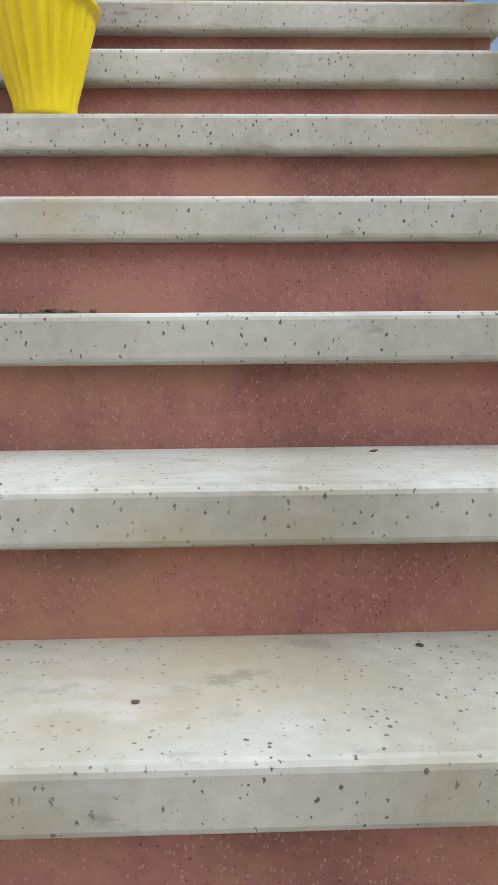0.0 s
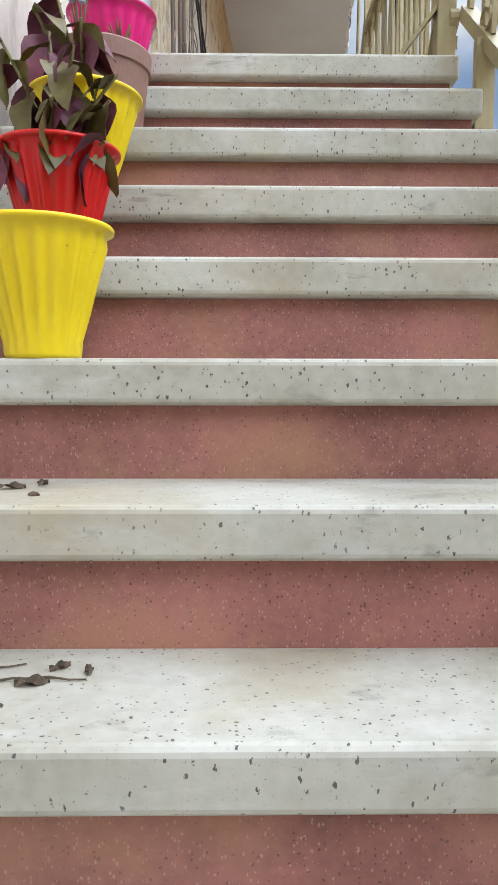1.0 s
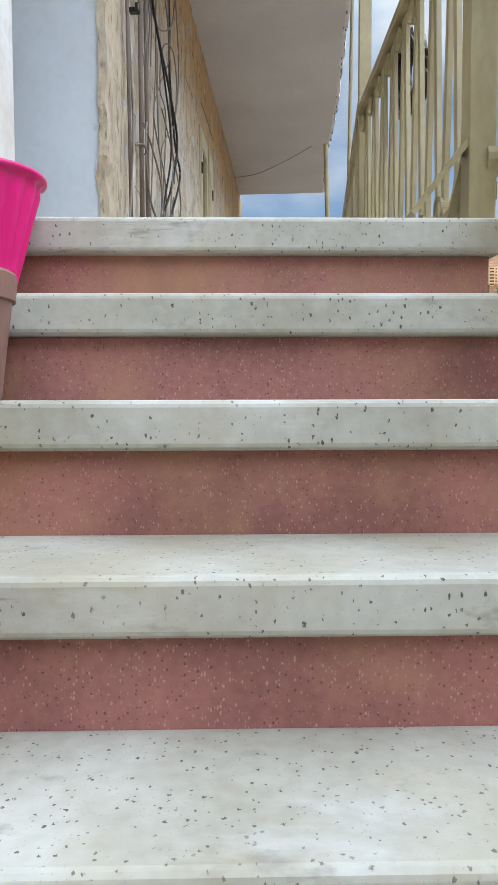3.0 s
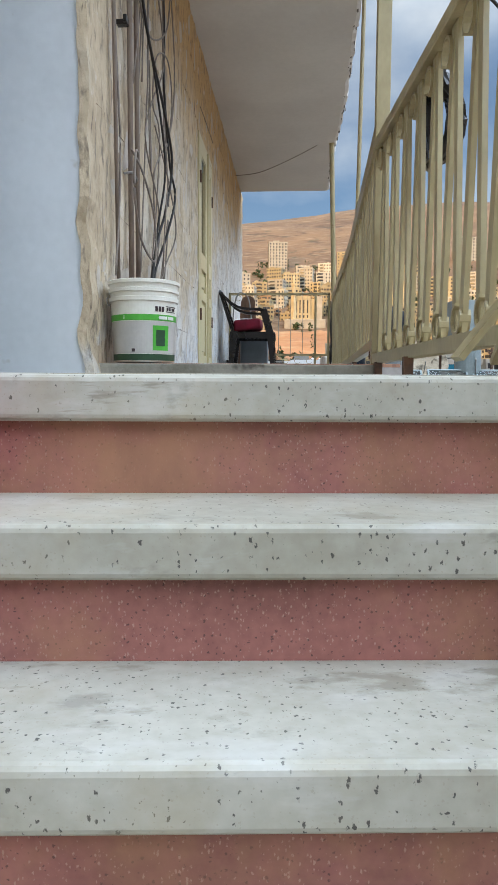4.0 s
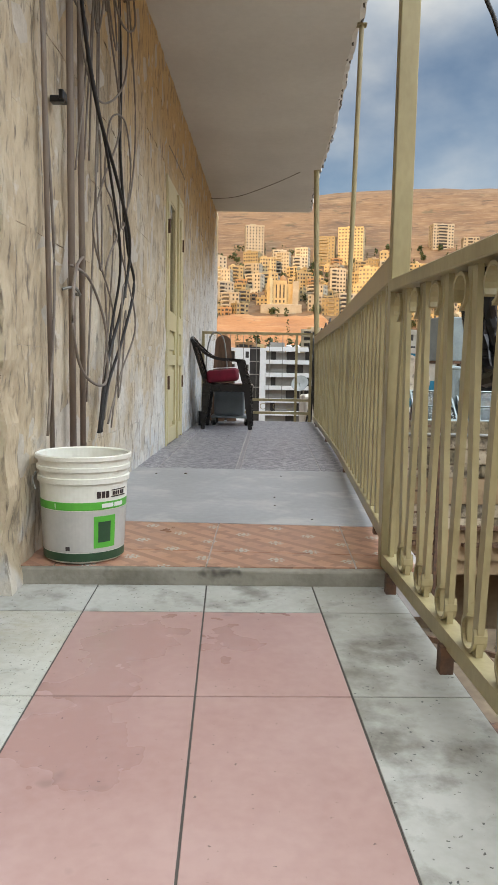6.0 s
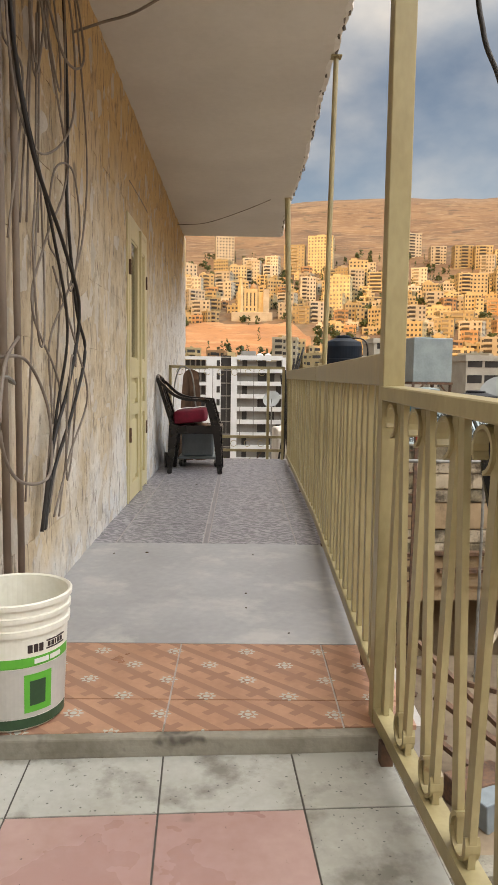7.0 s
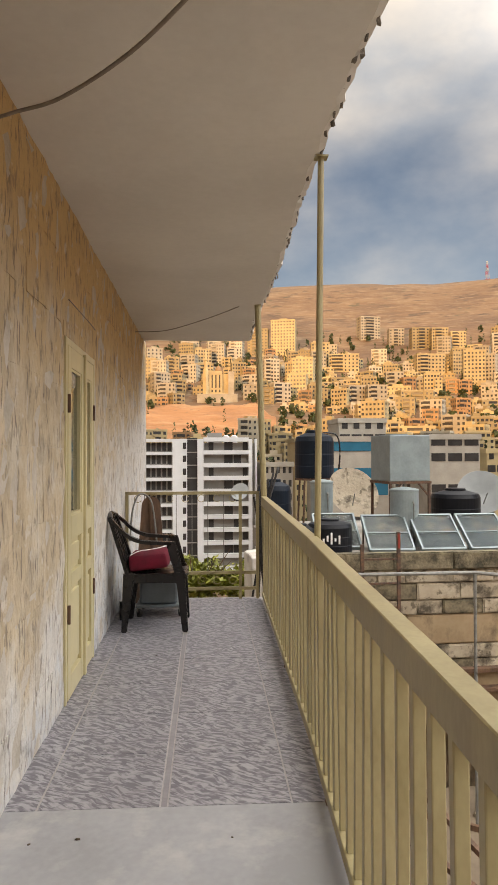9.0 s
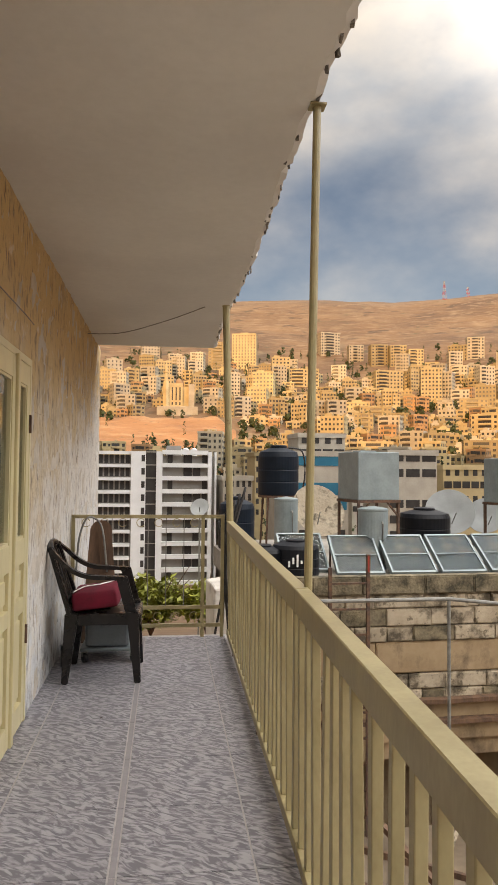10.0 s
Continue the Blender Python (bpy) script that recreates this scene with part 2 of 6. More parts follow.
over(M["stone"], "stain", (0.17, 0.135, 0.10), 9.0, 0.60, 0.645, 0.7, stretch=(1, 1.7, 0.30), detail=6)
# dark grey blotches, denser towards the foot of the wall
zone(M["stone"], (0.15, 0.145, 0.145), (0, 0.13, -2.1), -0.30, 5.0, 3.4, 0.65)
over(M["stone"], "stain", (0.68, 0.65, 0.59), 7.0, 0.60, 0.68, 0.5, stretch=(1, 1, 1.2), detail=8)
M["mortar"] = mat("old_mortar", (0.56, 0.50, 0.42), (0.40, 0.35, 0.28), rough=0.95, scale=6, bump=0.8, depth=0.012)
M["ceiling"] = mat("ceiling_paint", (0.66, 0.63, 0.59), (0.58, 0.55, 0.515), rough=0.85, scale=1.2, fine=25, bump=0.15, depth=0.003)
M["broken"] = mat("broken_edge", (0.22, 0.19, 0.16), (0.09, 0.08, 0.07), rough=0.95, scale=14, bump=1.0, depth=0.02)
M["cream"] = mat("cream_metal_paint", (0.375, 0.315, 0.17), (0.265, 0.215, 0.11), rough=0.38, scale=7, fine=80, bump=0.12, depth=0.002, stretch=(1, 1, 0.4))
over(M["cream"], "stain", (0.20, 0.12, 0.06), 9.0, 0.68, 0.74, 0.8, detail=5)
M["door"] = mat("cream_door_paint", (0.60, 0.525, 0.315), (0.50, 0.43, 0.25), rough=0.38, scale=5, fine=70, bump=0.12, depth=0.002, stretch=(1, 1, 0.3))
M["rust"] = mat("rusty_iron", (0.16, 0.085, 0.05), (0.07, 0.045, 0.035), rough=0.85, scale=18, fine=90, bump=0.5)
M["yellow"] = mat("yellow_plastic", (0.74, 0.56, 0.012), (0.68, 0.49, 0.01), rough=0.34, scale=4, bump=0.03)
M["pink"] = mat("magenta_plastic", (0.72, 0.012, 0.19), (0.62, 0.01, 0.15), rough=0.34, scale=4, bump=0.03)
M["red"] = mat("red_plastic", (0.58, 0.009, 0.01), (0.48, 0.008, 0.008), rough=0.34, scale=4, bump=0.03)
M["brown"] = mat("brown_plastic", (0.255, 0.135, 0.10), (0.20, 0.105, 0.078), rough=0.5, scale=5, bump=0.05)
M["soil"] = mat("dry_soil", (0.12, 0.08, 0.05), (0.05, 0.035, 0.025), rough=0.95, scale=30, bump=1.0, depth=0.01)
M["leaf"] = mat("coleus_leaf", (0.15, 0.032, 0.055), (0.06, 0.014, 0.026), rough=0.5, scale=14, fine=80, bump=0.3, per_object=0.25)
M["leaf_edge"] = mat("olive_leaf", (0.13, 0.12, 0.03), (0.09, 0.05, 0.025), rough=0.5, scale=14, bump=0.3, per_object=0.25)
M["stem"] = mat("plant_stem", (0.20, 0.20, 0.07), (0.13, 0.09, 0.05), rough=0.7, scale=20)
M["lilac"] = mat("lilac_flower", (0.40, 0.37, 0.50), (0.26, 0.23, 0.38), rough=0.6, scale=40)
M["dry"] = mat("dried_plant", (0.30, 0.19, 0.09), (0.17, 0.10, 0.05), rough=0.9, scale=25)
M["litter"] = mat("leaf_litter", (0.115, 0.08, 0.05), (0.05, 0.036, 0.025), rough=0.95, scale=30)
M["white_plastic"] = mat("white_plastic", (0.78, 0.77, 0.70), (0.66, 0.64, 0.55), rough=0.35, scale=5, bump=0.06)
over(M["white_plastic"], "stain", (0.45, 0.42, 0.36), 7.0, 0.66, 0.74, 0.6)
M["label_grey"] = mat("label_grey", (0.48, 0.46, 0.42), (0.40, 0.38, 0.35), rough=0.4, scale=8)
M["green"] = mat("label_green", (0.10, 0.42, 0.05), (0.07, 0.34, 0.04), rough=0.4, scale=8)
M["dark_green"] = mat("label_dark_green", (0.03, 0.075, 0.035), (0.02, 0.05, 0.025), rough=0.4, scale=8)
M["ink"] = mat("label_ink", (0.045, 0.03, 0.03), rough=0.45, scale=8)
M["ink_white"] = mat("label_white", (0.8, 0.8, 0.76), rough=0.45, scale=8)
M["black"] = mat("black_plastic", (0.012, 0.010, 0.010), (0.007, 0.006, 0.006), rough=0.28, scale=9, bump=0.08, spec=0.4)
M["cable_black"] = mat("black_cable", (0.022, 0.019, 0.017), rough=0.55, scale=20)
M["cable_grey"] = mat("grey_cable", (0.24, 0.20, 0.165), (0.17, 0.14, 0.115), rough=0.6, scale=20)
M["conduit"] = mat("grey_brown_conduit", (0.235, 0.185, 0.145), (0.15, 0.115, 0.09), rough=0.7, scale=12, stretch=(1, 1, 0.3))
M["cushion"] = mat("red_cushion_cloth", (0.19, 0.010, 0.028), (0.11, 0.006, 0.016), rough=0.9, scale=10, fine=200, bump=0.5)
M["grey_plastic"] = mat("grey_plastic", (0.20, 0.235, 0.25), (0.15, 0.175, 0.19), rough=0.45, scale=6)
M["old_wood"] = mat("worn_brown_wood", (0.17, 0.095, 0.055), (0.07, 0.04, 0.026), rough=0.75, scale=9, fine=60, bump=0.6, stretch=(1, 1, 0.25))
M["iron_grey"] = mat("grey_iron", (0.26, 0.255, 0.23), (0.17, 0.165, 0.15), rough=0.6, metal=0.3, scale=12)
M["zinc"] = mat("zinc_sheet", (0.30, 0.355, 0.36), (0.22, 0.265, 0.27), rough=0.5, metal=0.45, scale=3, fine=25, bump=0.1)
M["tank_black"] = mat("black_tank", (0.009, 0.010, 0.013), (0.006, 0.007, 0.009), rough=0.42, scale=4, bump=0.05, spec=0.2)
M["tank_blue"] = mat("navy_tank", (0.007, 0.013, 0.022), (0.004, 0.008, 0.014), rough=0.45, scale=4, bump=0.05, spec=0.2)
M["collector"] = mat("solar_absorber", (0.10, 0.098, 0.10), (0.05, 0.05, 0.058), rough=0.55, scale=3, fine=6)
over(M["collector"], "stain", (0.26, 0.17, 0.13), 1.6, 0.52, 0.66, 0.6, detail=2)
M["dish_paint"] = mat("weathered_dish_paint", (0.34, 0.36, 0.35), (0.27, 0.285, 0.28), rough=0.6, scale=3, bump=0.05)
M["roof"] = mat("roof_screed", (0.34, 0.31, 0.27), (0.22, 0.20, 0.17), rough=0.9, scale=1.5, fine=12, bump=0.3)
M["ashlar"] = mat("neighbour_limestone", (0.47, 0.395, 0.29), (0.34, 0.275, 0.195), rough=0.9, scale=2.2, fine=18, bump=0.9, depth=0.03, per_object=0.14)
over(M["ashlar"], "stain", (0.055, 0.043, 0.028), 1.9, 0.50, 0.61, 0.92, detail=8)
over(M["ashlar"], "stain", (0.09, 0.07, 0.045), 7.0, 0.56, 0.64, 0.8, detail=6)
M["ashlar_smooth"] = mat("neighbour_render", (0.40, 0.29, 0.175), (0.27, 0.185, 0.105), rough=0.9, scale=1.1, fine=10, bump=0.3, per_object=0.06)
over(M["ashlar_smooth"], "stain", (0.10, 0.07, 0.045), 1.3, 0.53, 0.64, 0.8, stretch=(1, 1, 0.7), detail=9)
M["moss"] = mat("black_lichen_stone", (0.24, 0.195, 0.125), (0.055, 0.047, 0.03), rough=0.95, scale=5, fine=26, bump=1.0, depth=0.03, per_object=0.15)
M["pale_wall"] = mat("pale_facade", (0.43, 0.395, 0.33), (0.34, 0.31, 0.255), rough=0.85, scale=0.3, fine=3, bump=0.05)
M["white_wall"] = mat("white_facade", (0.70, 0.71, 0.70), (0.61, 0.62, 0.61), rough=0.8, scale=0.3, fine=3, bump=0.05)
M["grey_wall"] = mat("grey_facade", (0.30, 0.285, 0.26), (0.24, 0.225, 0.20), rough=0.85, scale=0.3, fine=3, bump=0.05)
M["facade"] = mat("stone_facade", (0.46, 0.36, 0.195), (0.34, 0.265, 0.14), rough=0.85, scale=0.12, fine=0.9, bump=0.05, per_object=0.30)
M["facade_white"] = mat("white_stone_facade", (0.47, 0.415, 0.31), (0.36, 0.31, 0.225), rough=0.85, scale=0.15, fine=0.9, bump=0.05, per_object=0.22)
M["facade_ochre"] = mat("ochre_facade", (0.40, 0.24, 0.12), (0.28, 0.17, 0.085), rough=0.85, scale=0.15, fine=0.9, bump=0.05, per_object=0.25)
# window panes, and the sheets that stand in for shade in hillside balconies
M["window"] = mat("dark_window_and_recess", (0.045, 0.042, 0.04), (0.025, 0.024, 0.023), rough=0.35, scale=0.5, bump=0.0)
M["blue_glass"] = mat("blue_curtain_wall", (0.025, 0.17, 0.26), (0.018, 0.12, 0.19), rough=0.15, scale=0.2, bump=0.0)
M["hill"] = mat("dry_hillside", (0.20, 0.115, 0.055), (0.11, 0.062, 0.031), rough=1.0, scale=0.012, fine=0.10, bump=0.8, depth=3.0, stretch=(1, 1, 3.0))
over(M["hill"], "stain", (0.25, 0.165, 0.085), 0.02, 0.55, 0.70, 0.5, stretch=(0.45, 1, 3.5), detail=8)
over(M["hill"], "stain", (0.27, 0.18, 0.095), 0.06, 0.57, 0.68, 0.5, stretch=(0.5, 0.5, 2.0), detail=6)
over(M["hill"], "stain", (0.055, 0.035, 0.02), 0.045, 0.56, 0.66, 0.8, stretch=(0.6, 0.6, 2.0), detail=8)
over(M["hill"], "stain", (0.07, 0.06, 0.028), 0.035, 0.60, 0.68, 0.7, detail=8)
over(M["hill"], "stain", (0.31, 0.215, 0.125), 0.11, 0.55, 0.66, 0.55, stretch=(0.35, 1, 4.0), detail=8)
M["red_earth"] = mat("bare_red_earth", (0.37, 0.175, 0.07), (0.26, 0.115, 0.045), rough=1.0, scale=0.06, fine=0.6, bump=0.6, depth=1.0, stretch=(0.5, 0.5, 3.0))
over(M["red_earth"], "stain", (0.40, 0.25, 0.125), 0.10, 0.54, 0.66, 0.6, stretch=(0.4, 0.4, 3.0), detail=8)
over(M["red_earth"], "stain", (0.17, 0.10, 0.055), 0.16, 0.58, 0.68, 0.6, detail=8)
M["tree"] = mat("far_foliage", (0.065, 0.085, 0.03), (0.03, 0.042, 0.016), rough=0.9, scale=0.4, bump=0.3)
M["bush"] = mat("bright_shrub", (0.30, 0.31, 0.04), (0.17, 0.18, 0.025), rough=0.6, scale=3, per_object=0.2)
# kept pale so the added yard floor reflects light upwards
M["bounce_pale"] = mat("pale_bounce_floor", (0.52, 0.48, 0.41), (0.40, 0.365, 0.31), rough=0.9, scale=0.8, fine=9, bump=0.4)
M["yard"] = mat("yard_earth", (0.22, 0.165, 0.11), (0.11, 0.08, 0.055), rough=1.0, scale=0.8, fine=8, bump=0.6)
M["red_paint"] = mat("red_paint", (0.42, 0.05, 0.03), (0.30, 0.03, 0.02), rough=0.5, scale=8)

glass = bpy.data.materials.new("window_glass")
glass.use_nodes = True
gb = glass.node_tree.nodes["Principled BSDF"]
gb.inputs["Base Color"].default_value = (0.75, 0.82, 0.80, 1)
gb.inputs["Roughness"].default_value = 0.04
gb.inputs["Transmission Weight"].default_value = 1.0
M["glass"] = glass
dusty = glass.copy()
dusty.name = "dusty_collector_glass"
db = dusty.node_tree.nodes["Principled BSDF"]
db.inputs["IOR"].default_value, db.inputs["Roughness"].default_value = 1.14, 0.12
M["dusty_glass"] = dusty


def ripple(m):
    """Short slanting ripples pressed into a tile, light on the crests."""
    n, l = m.node_tree.nodes, m.node_tree.links
    b = n["Principled BSDF"]
    tc, mp = n.new("ShaderNodeTexCoord"), n.new("ShaderNodeMapping")
    turn_ = n.new("ShaderNodeMapping")
    turn_.inputs["Rotation"].default_value = (0, 0, radians(32))
    warp = n.new("ShaderNodeTexNoise")
    warp.inputs["Scale"].default_value = 5.0
    shift = n.new("ShaderNodeVectorMath")
    shift.operation = "MULTIPLY_ADD"
    shift.inputs[1].default_value = (0.10, 0.10, 0.0)
    l.new(tc.outputs["Object"], warp.inputs["Vector"])
    l.new(warp.outputs["Color"], shift.inputs[0])
    l.new(tc.outputs["Object"], shift.inputs[2])
    mp.inputs["Scale"].default_value = (19, 58, 1)
    l.new(shift.outputs["Vector"], turn_.inputs["Vector"])
    l.new(turn_.outputs["Vector"], mp.inputs["Vector"])
    t = n.new("ShaderNodeTexNoise")
    t.inputs["Scale"].default_value, t.inputs["Detail"].default_value, t.inputs["Distortion"].default_value = 1.0, 2.0, 0.6
    l.new(mp.outputs["Vector"], t.inputs["Vector"])
    r = n.new("ShaderNodeMapRange")
    r.inputs["From Min"].default_value, r.inputs["From Max"].default_value = 0.42, 0.60
    l.new(t.outputs["Fac"], r.inputs["Value"])
    old = b.inputs["Base Color"].links[0].from_socket
    mix = n.new("ShaderNodeMix")
    mix.data_type = "RGBA"
    l.new(r.outputs["Result"], mix.inputs["Factor"])
    mix.inputs["A"].default_value = (0.15, 0.143, 0.157, 1)
    l.new(old, mix.inputs["B"])
    l.new(mix.outputs["Result"], b.inputs["Base Color"])
    bp = n.new("ShaderNodeBump")
    bp.inputs["Strength"].default_value, bp.inputs["Distance"].default_value = 0.6, 0.003
    l.new(r.outputs["Result"], bp.inputs["Height"])
    l.new(bp.outputs["Normal"], b.inputs["Normal"])


ripple(M["grey_tile"])


def woven(m):
    """Terracotta tile printed with slanting bands and small pale rosettes."""
    n, l = m.node_tree.nodes, m.node_tree.links
    b = n["Principled BSDF"]
    tc = n.new("ShaderNodeTexCoord")

    def mth(op, x, y=None, z=None):
        k = n.new("ShaderNodeMath")
        k.operation = op
        for i, v in enumerate((x, y, z)):
            if v is None:
                continue
            if isinstance(v, (int, float)):
                k.inputs[i].default_value = v
            else:
                l.new(v, k.inputs[i])
        return k.outputs[0]

    sep = n.new("ShaderNodeSeparateXYZ")
    l.new(tc.outputs["Object"], sep.inputs[0])
    x, y = sep.outputs["X"], sep.outputs["Y"]
    p = mth("ADD", mth("MULTIPLY", x, 8.44), mth("MULTIPLY", y, 9.75))
    q = mth("SUBTRACT", mth("MULTIPLY", x, 8.44), mth("MULTIPLY", y, 9.75))
    fp, fq = mth("FRACT", p), mth("FRACT", q)
    band = mth("LESS_THAN", mth("ABSOLUTE", mth("SUBTRACT", fp, 0.5)), 0.17)
    cross = mth("LESS_THAN", mth("ABSOLUTE", mth("SUBTRACT", fq, 0.5)), 0.15)
    gate = mth("LESS_THAN", mth("FRACT", mth("MULTIPLY", mth("FLOOR", p), 0.5)), 0.25)
    cross = mth("MULTIPLY", cross, gate)
    lines = mth("MAXIMUM", band, cross)
    # rosettes at the crossings of a coarser lattice
    fx = mth("SUBTRACT", mth("FRACT", mth("MULTIPLY", p, 0.5)), 0.5)
    fy = mth("SUBTRACT", mth("FRACT", mth("MULTIPLY_ADD", q, 0.5, 0.25)), 0.5)
    rad = mth("SQRT", mth("ADD", mth("MULTIPLY", fx, fx), mth("MULTIPLY", fy, fy)))
    ang = mth("ARCTAN2", fy, fx)
    petal = mth("MULTIPLY_ADD", mth("COSINE", mth("MULTIPLY", ang, 8.0)), 0.035, 0.135)
    ros = mth("LESS_THAN", rad, petal)
    hole = mth("LESS_THAN", mth("ABSOLUTE", mth("SUBTRACT", rad, 0.075)), 0.018)
    ros = mth("MULTIPLY", ros, mth("SUBTRACT", 1.0, hole))
    old = b.inputs["Base Color"].links[0].from_socket
    m1, m2 = n.new("ShaderNodeMix"), n.new("ShaderNodeMix")
    m1.data_type = m2.data_type = "RGBA"
    l.new(lines, m1.inputs["Factor"])
    l.new(old, m1.inputs["A"])
    m1.inputs["B"].default_value = (0.30, 0.16, 0.108, 1)
    l.new(ros, m2.inputs["Factor"])
    l.new(m1.outputs["Result"], m2.inputs["A"])
    m2.inputs["B"].default_value = (0.43, 0.44, 0.40, 1)
    l.new(m2.outputs["Result"], b.inputs["Base Color"])


M["woven"] = mat("printed_terracotta_tile", (0.46, 0.26, 0.17), (0.35, 0.185, 0.12), rough=0.32, scale=6, fine=60, bump=0.1, depth=0.002)
woven(M["woven"])

# ---- builders ----
def part(name, bm, material, parent=None, label="", smooth=False):
    """One mesh object from a bmesh, under a thing or a part."""
    me = bpy.data.meshes.new(name)
    bmesh.ops.recalc_face_normals(bm, faces=bm.faces)
    bm.to_mesh(me)
    bm.free()
    if smooth:
        me.polygons.foreach_set("use_smooth", [True] * len(me.polygons))
    me.materials.append(M[material])
    ob = new(name, me)
    if parent is not None:
        ob.parent = parent
    if label:
        tagged(ob, label)
    return ob


def thing(name, m, label, category, group="", kind=""):
    ob = new(name)
    ob.empty_display_size = 0.1
    ob.matrix_basis = m
    return tagged(ob, label, category, group, kind)


def box(bm, x0, x1, y0, y1, z0, z1, bevel=0.0, m=None):
    vs = [bm.verts.new((x, y, z)) for x in (x0, x1) for y in (y0, y1) for z in (z0, z1)]
    fs = [bm.faces.new([vs[i] for i in f]) for f in ((0, 1, 3, 2), (4, 6, 7, 5), (0, 4, 5, 1), (2, 3, 7, 6), (0, 2, 6, 4), (1, 5, 7, 3))]
    if bevel:
        es = list({e for f in fs for e in f.edges})
        r = bmesh.ops.bevel(bm, geom=es, offset=bevel, segments=2, affect="EDGES", profile=0.5)
        vs = list({v for f in r["faces"] for v in f.verts} | {v for v in vs if v.is_valid})
    if m is not None:
        bmesh.ops.transform(bm, matrix=m, verts=[v for v in vs if v.is_valid])
    return bm


def boxes(*dims, bevel=0.0):
    bm = bmesh.new()
    for d in dims:
        box(bm, *d, bevel=bevel)
    return bm


def tube(bm, pts, r, seg=8, r_end=None, caps=True):
    """A round bar along points."""
    pts = [Vector(p) for p in pts]
    rings = []
    for i, p in enumerate(pts):
        d = (pts[min(i + 1, len(pts) - 1)] - pts[max(i - 1, 0)]).normalized()
        s = d.cross(Vector((0, 0, 1)))
        if s.length < 1e-3:
            s = Vector((1, 0, 0))
        s.normalize()
        t = s.cross(d)
        k = r if r_end is None else r + (r_end - r) * i / (len(pts) - 1)
        rings.append([bm.verts.new(p + (s * math.cos(2 * math.pi * j / seg) + t * math.sin(2 * math.pi * j / seg)) * k) for j in range(seg)])
    for a_, b_ in zip(rings, rings[1:]):
        for j in range(seg):
            bm.faces.new((a_[j], a_[(j + 1) % seg], b_[(j + 1) % seg], b_[j]))
    if caps:
        bm.faces.new(rings[0])
        bm.faces.new(list(reversed(rings[-1])))
    return bm


def lathe(bm, profile, seg=32, flute=0.0, flutes=16, centre=(0, 0, 0)):
    """A turned body from (radius, height) pairs; flute: depth of vertical ribs, on the rows marked by a third value."""
    rings = []
    for row in profile:
        r, z = row[0], row[1]
        amp = flute * (row[2] if len(row) > 2 else 0.0)
        rings.append([bm.verts.new((centre[0] + (r - amp * (0.5 + 0.5 * math.cos(flutes * 2 * math.pi * j / seg))) * math.cos(2 * math.pi * j / seg),
                                    centre[1] + (r - amp * (0.5 + 0.5 * math.cos(flutes * 2 * math.pi * j / seg))) * math.sin(2 * math.pi * j / seg), centre[2] + z)) for j in range(seg)])
    for a_, b_ in zip(rings, rings[1:]):
        for j in range(seg):
            bm.faces.new((a_[j], a_[(j + 1) % seg], b_[(j + 1) % seg], b_[j]))
    bm.faces.new(rings[0])
    bm.faces.new(list(reversed(rings[-1])))
    return bm


def bar(bm, p0, p1, w, d, side=(1, 0, 0)):
    """A square bar from p0 to p1: w along side, d across it."""
    p0, p1 = Vector(p0), Vector(p1)
    ax = (p1 - p0).normalized()
    s = Vector(side)
    s = (s - ax * s.dot(ax)).normalized() * w / 2
    t = ax.cross(s).normalized() * d / 2
    a_ = [bm.verts.new(p0 + i * s + j * t) for i, j in ((-1, -1), (1, -1), (1, 1), (-1, 1))]
    b_ = [bm.verts.new(p1 + i * s + j * t) for i, j in ((-1, -1), (1, -1), (1, 1), (-1, 1))]
    for i in range(4):
        bm.faces.new((a_[i], a_[(i + 1) % 4], b_[(i + 1) % 4], b_[i]))
    bm.faces.new(a_)
    bm.faces.new(list(reversed(b_)))
    return bm


def rough_up(bm, amount, cuts=0, scale=6.0):
    """Uneven edges: moves every vertex a little by noise."""
    if cuts:
        bmesh.ops.subdivide_edges(bm, edges=bm.edges[:], cuts=cuts, use_grid_fill=True)
    for v in bm.verts:
        v.co += noise.noise_vector(v.co * scale) * amount
    return bm


I4 = Matrix.Identity(4)
STAIR = pose(0.0457, -0.0233, -0.0066, 0, 0, 1.580)     # the stairs stand a little askew to the landing
CORR = pose(-0.596, 4.22, 0, 0, 0, -3.3)     # the gallery runs 3.3 degrees askew to the stairs: u across from the wall, v along
# ---- the stairs ----
RISE, RUN, TOP_Y, TOP_Z = 0.1955, 0.2222, 2.55, -0.098
stairs = thing("staircase", STAIR @ pose(0, TOP_Y, TOP_Z), "steep staircase of white terrazzo treads on red terrazzo risers", "stairs", kind="structure")
def round_off(bm, r):
    bmesh.ops.bevel(bm, geom=bm.edges[:], offset=r, segments=3, affect="EDGES", profile=0.5)
    return bm
# the treads are not quite evenly spaced
TOPS = [-0.100, -0.290, -0.478, -0.679, -0.871, -1.068, -1.261, -1.458, -1.658, -1.854] + [-1.854 - RISE * k for k in range(1, 7)]
for i in range(16):
    y, z = -RUN * i, TOPS[i] - TOP_Z
    down = (TOPS[i] - TOPS[i + 1]) if i < 15 else RISE
    right = 0.604 if i < 2 else 0.68
    bm = boxes((-0.66, right, y, y + RUN + 0.04 if i else y + 0.2885, z - 0.074, z))
    part("tread", round_off(bm, 0.011), "terrazzo", stairs)
    part("riser", boxes((-0.66, right - 0.022, y + 0.034, y + 0.07, z - down - 0.004, z - 0.075)), "red_terrazzo", stairs)
bm = bmesh.new()
prof = [(-3.4, -3.3), (-3.4, -7.0), (4.3, -7.0), (4.3, -0.19), (2.75, -0.19)]
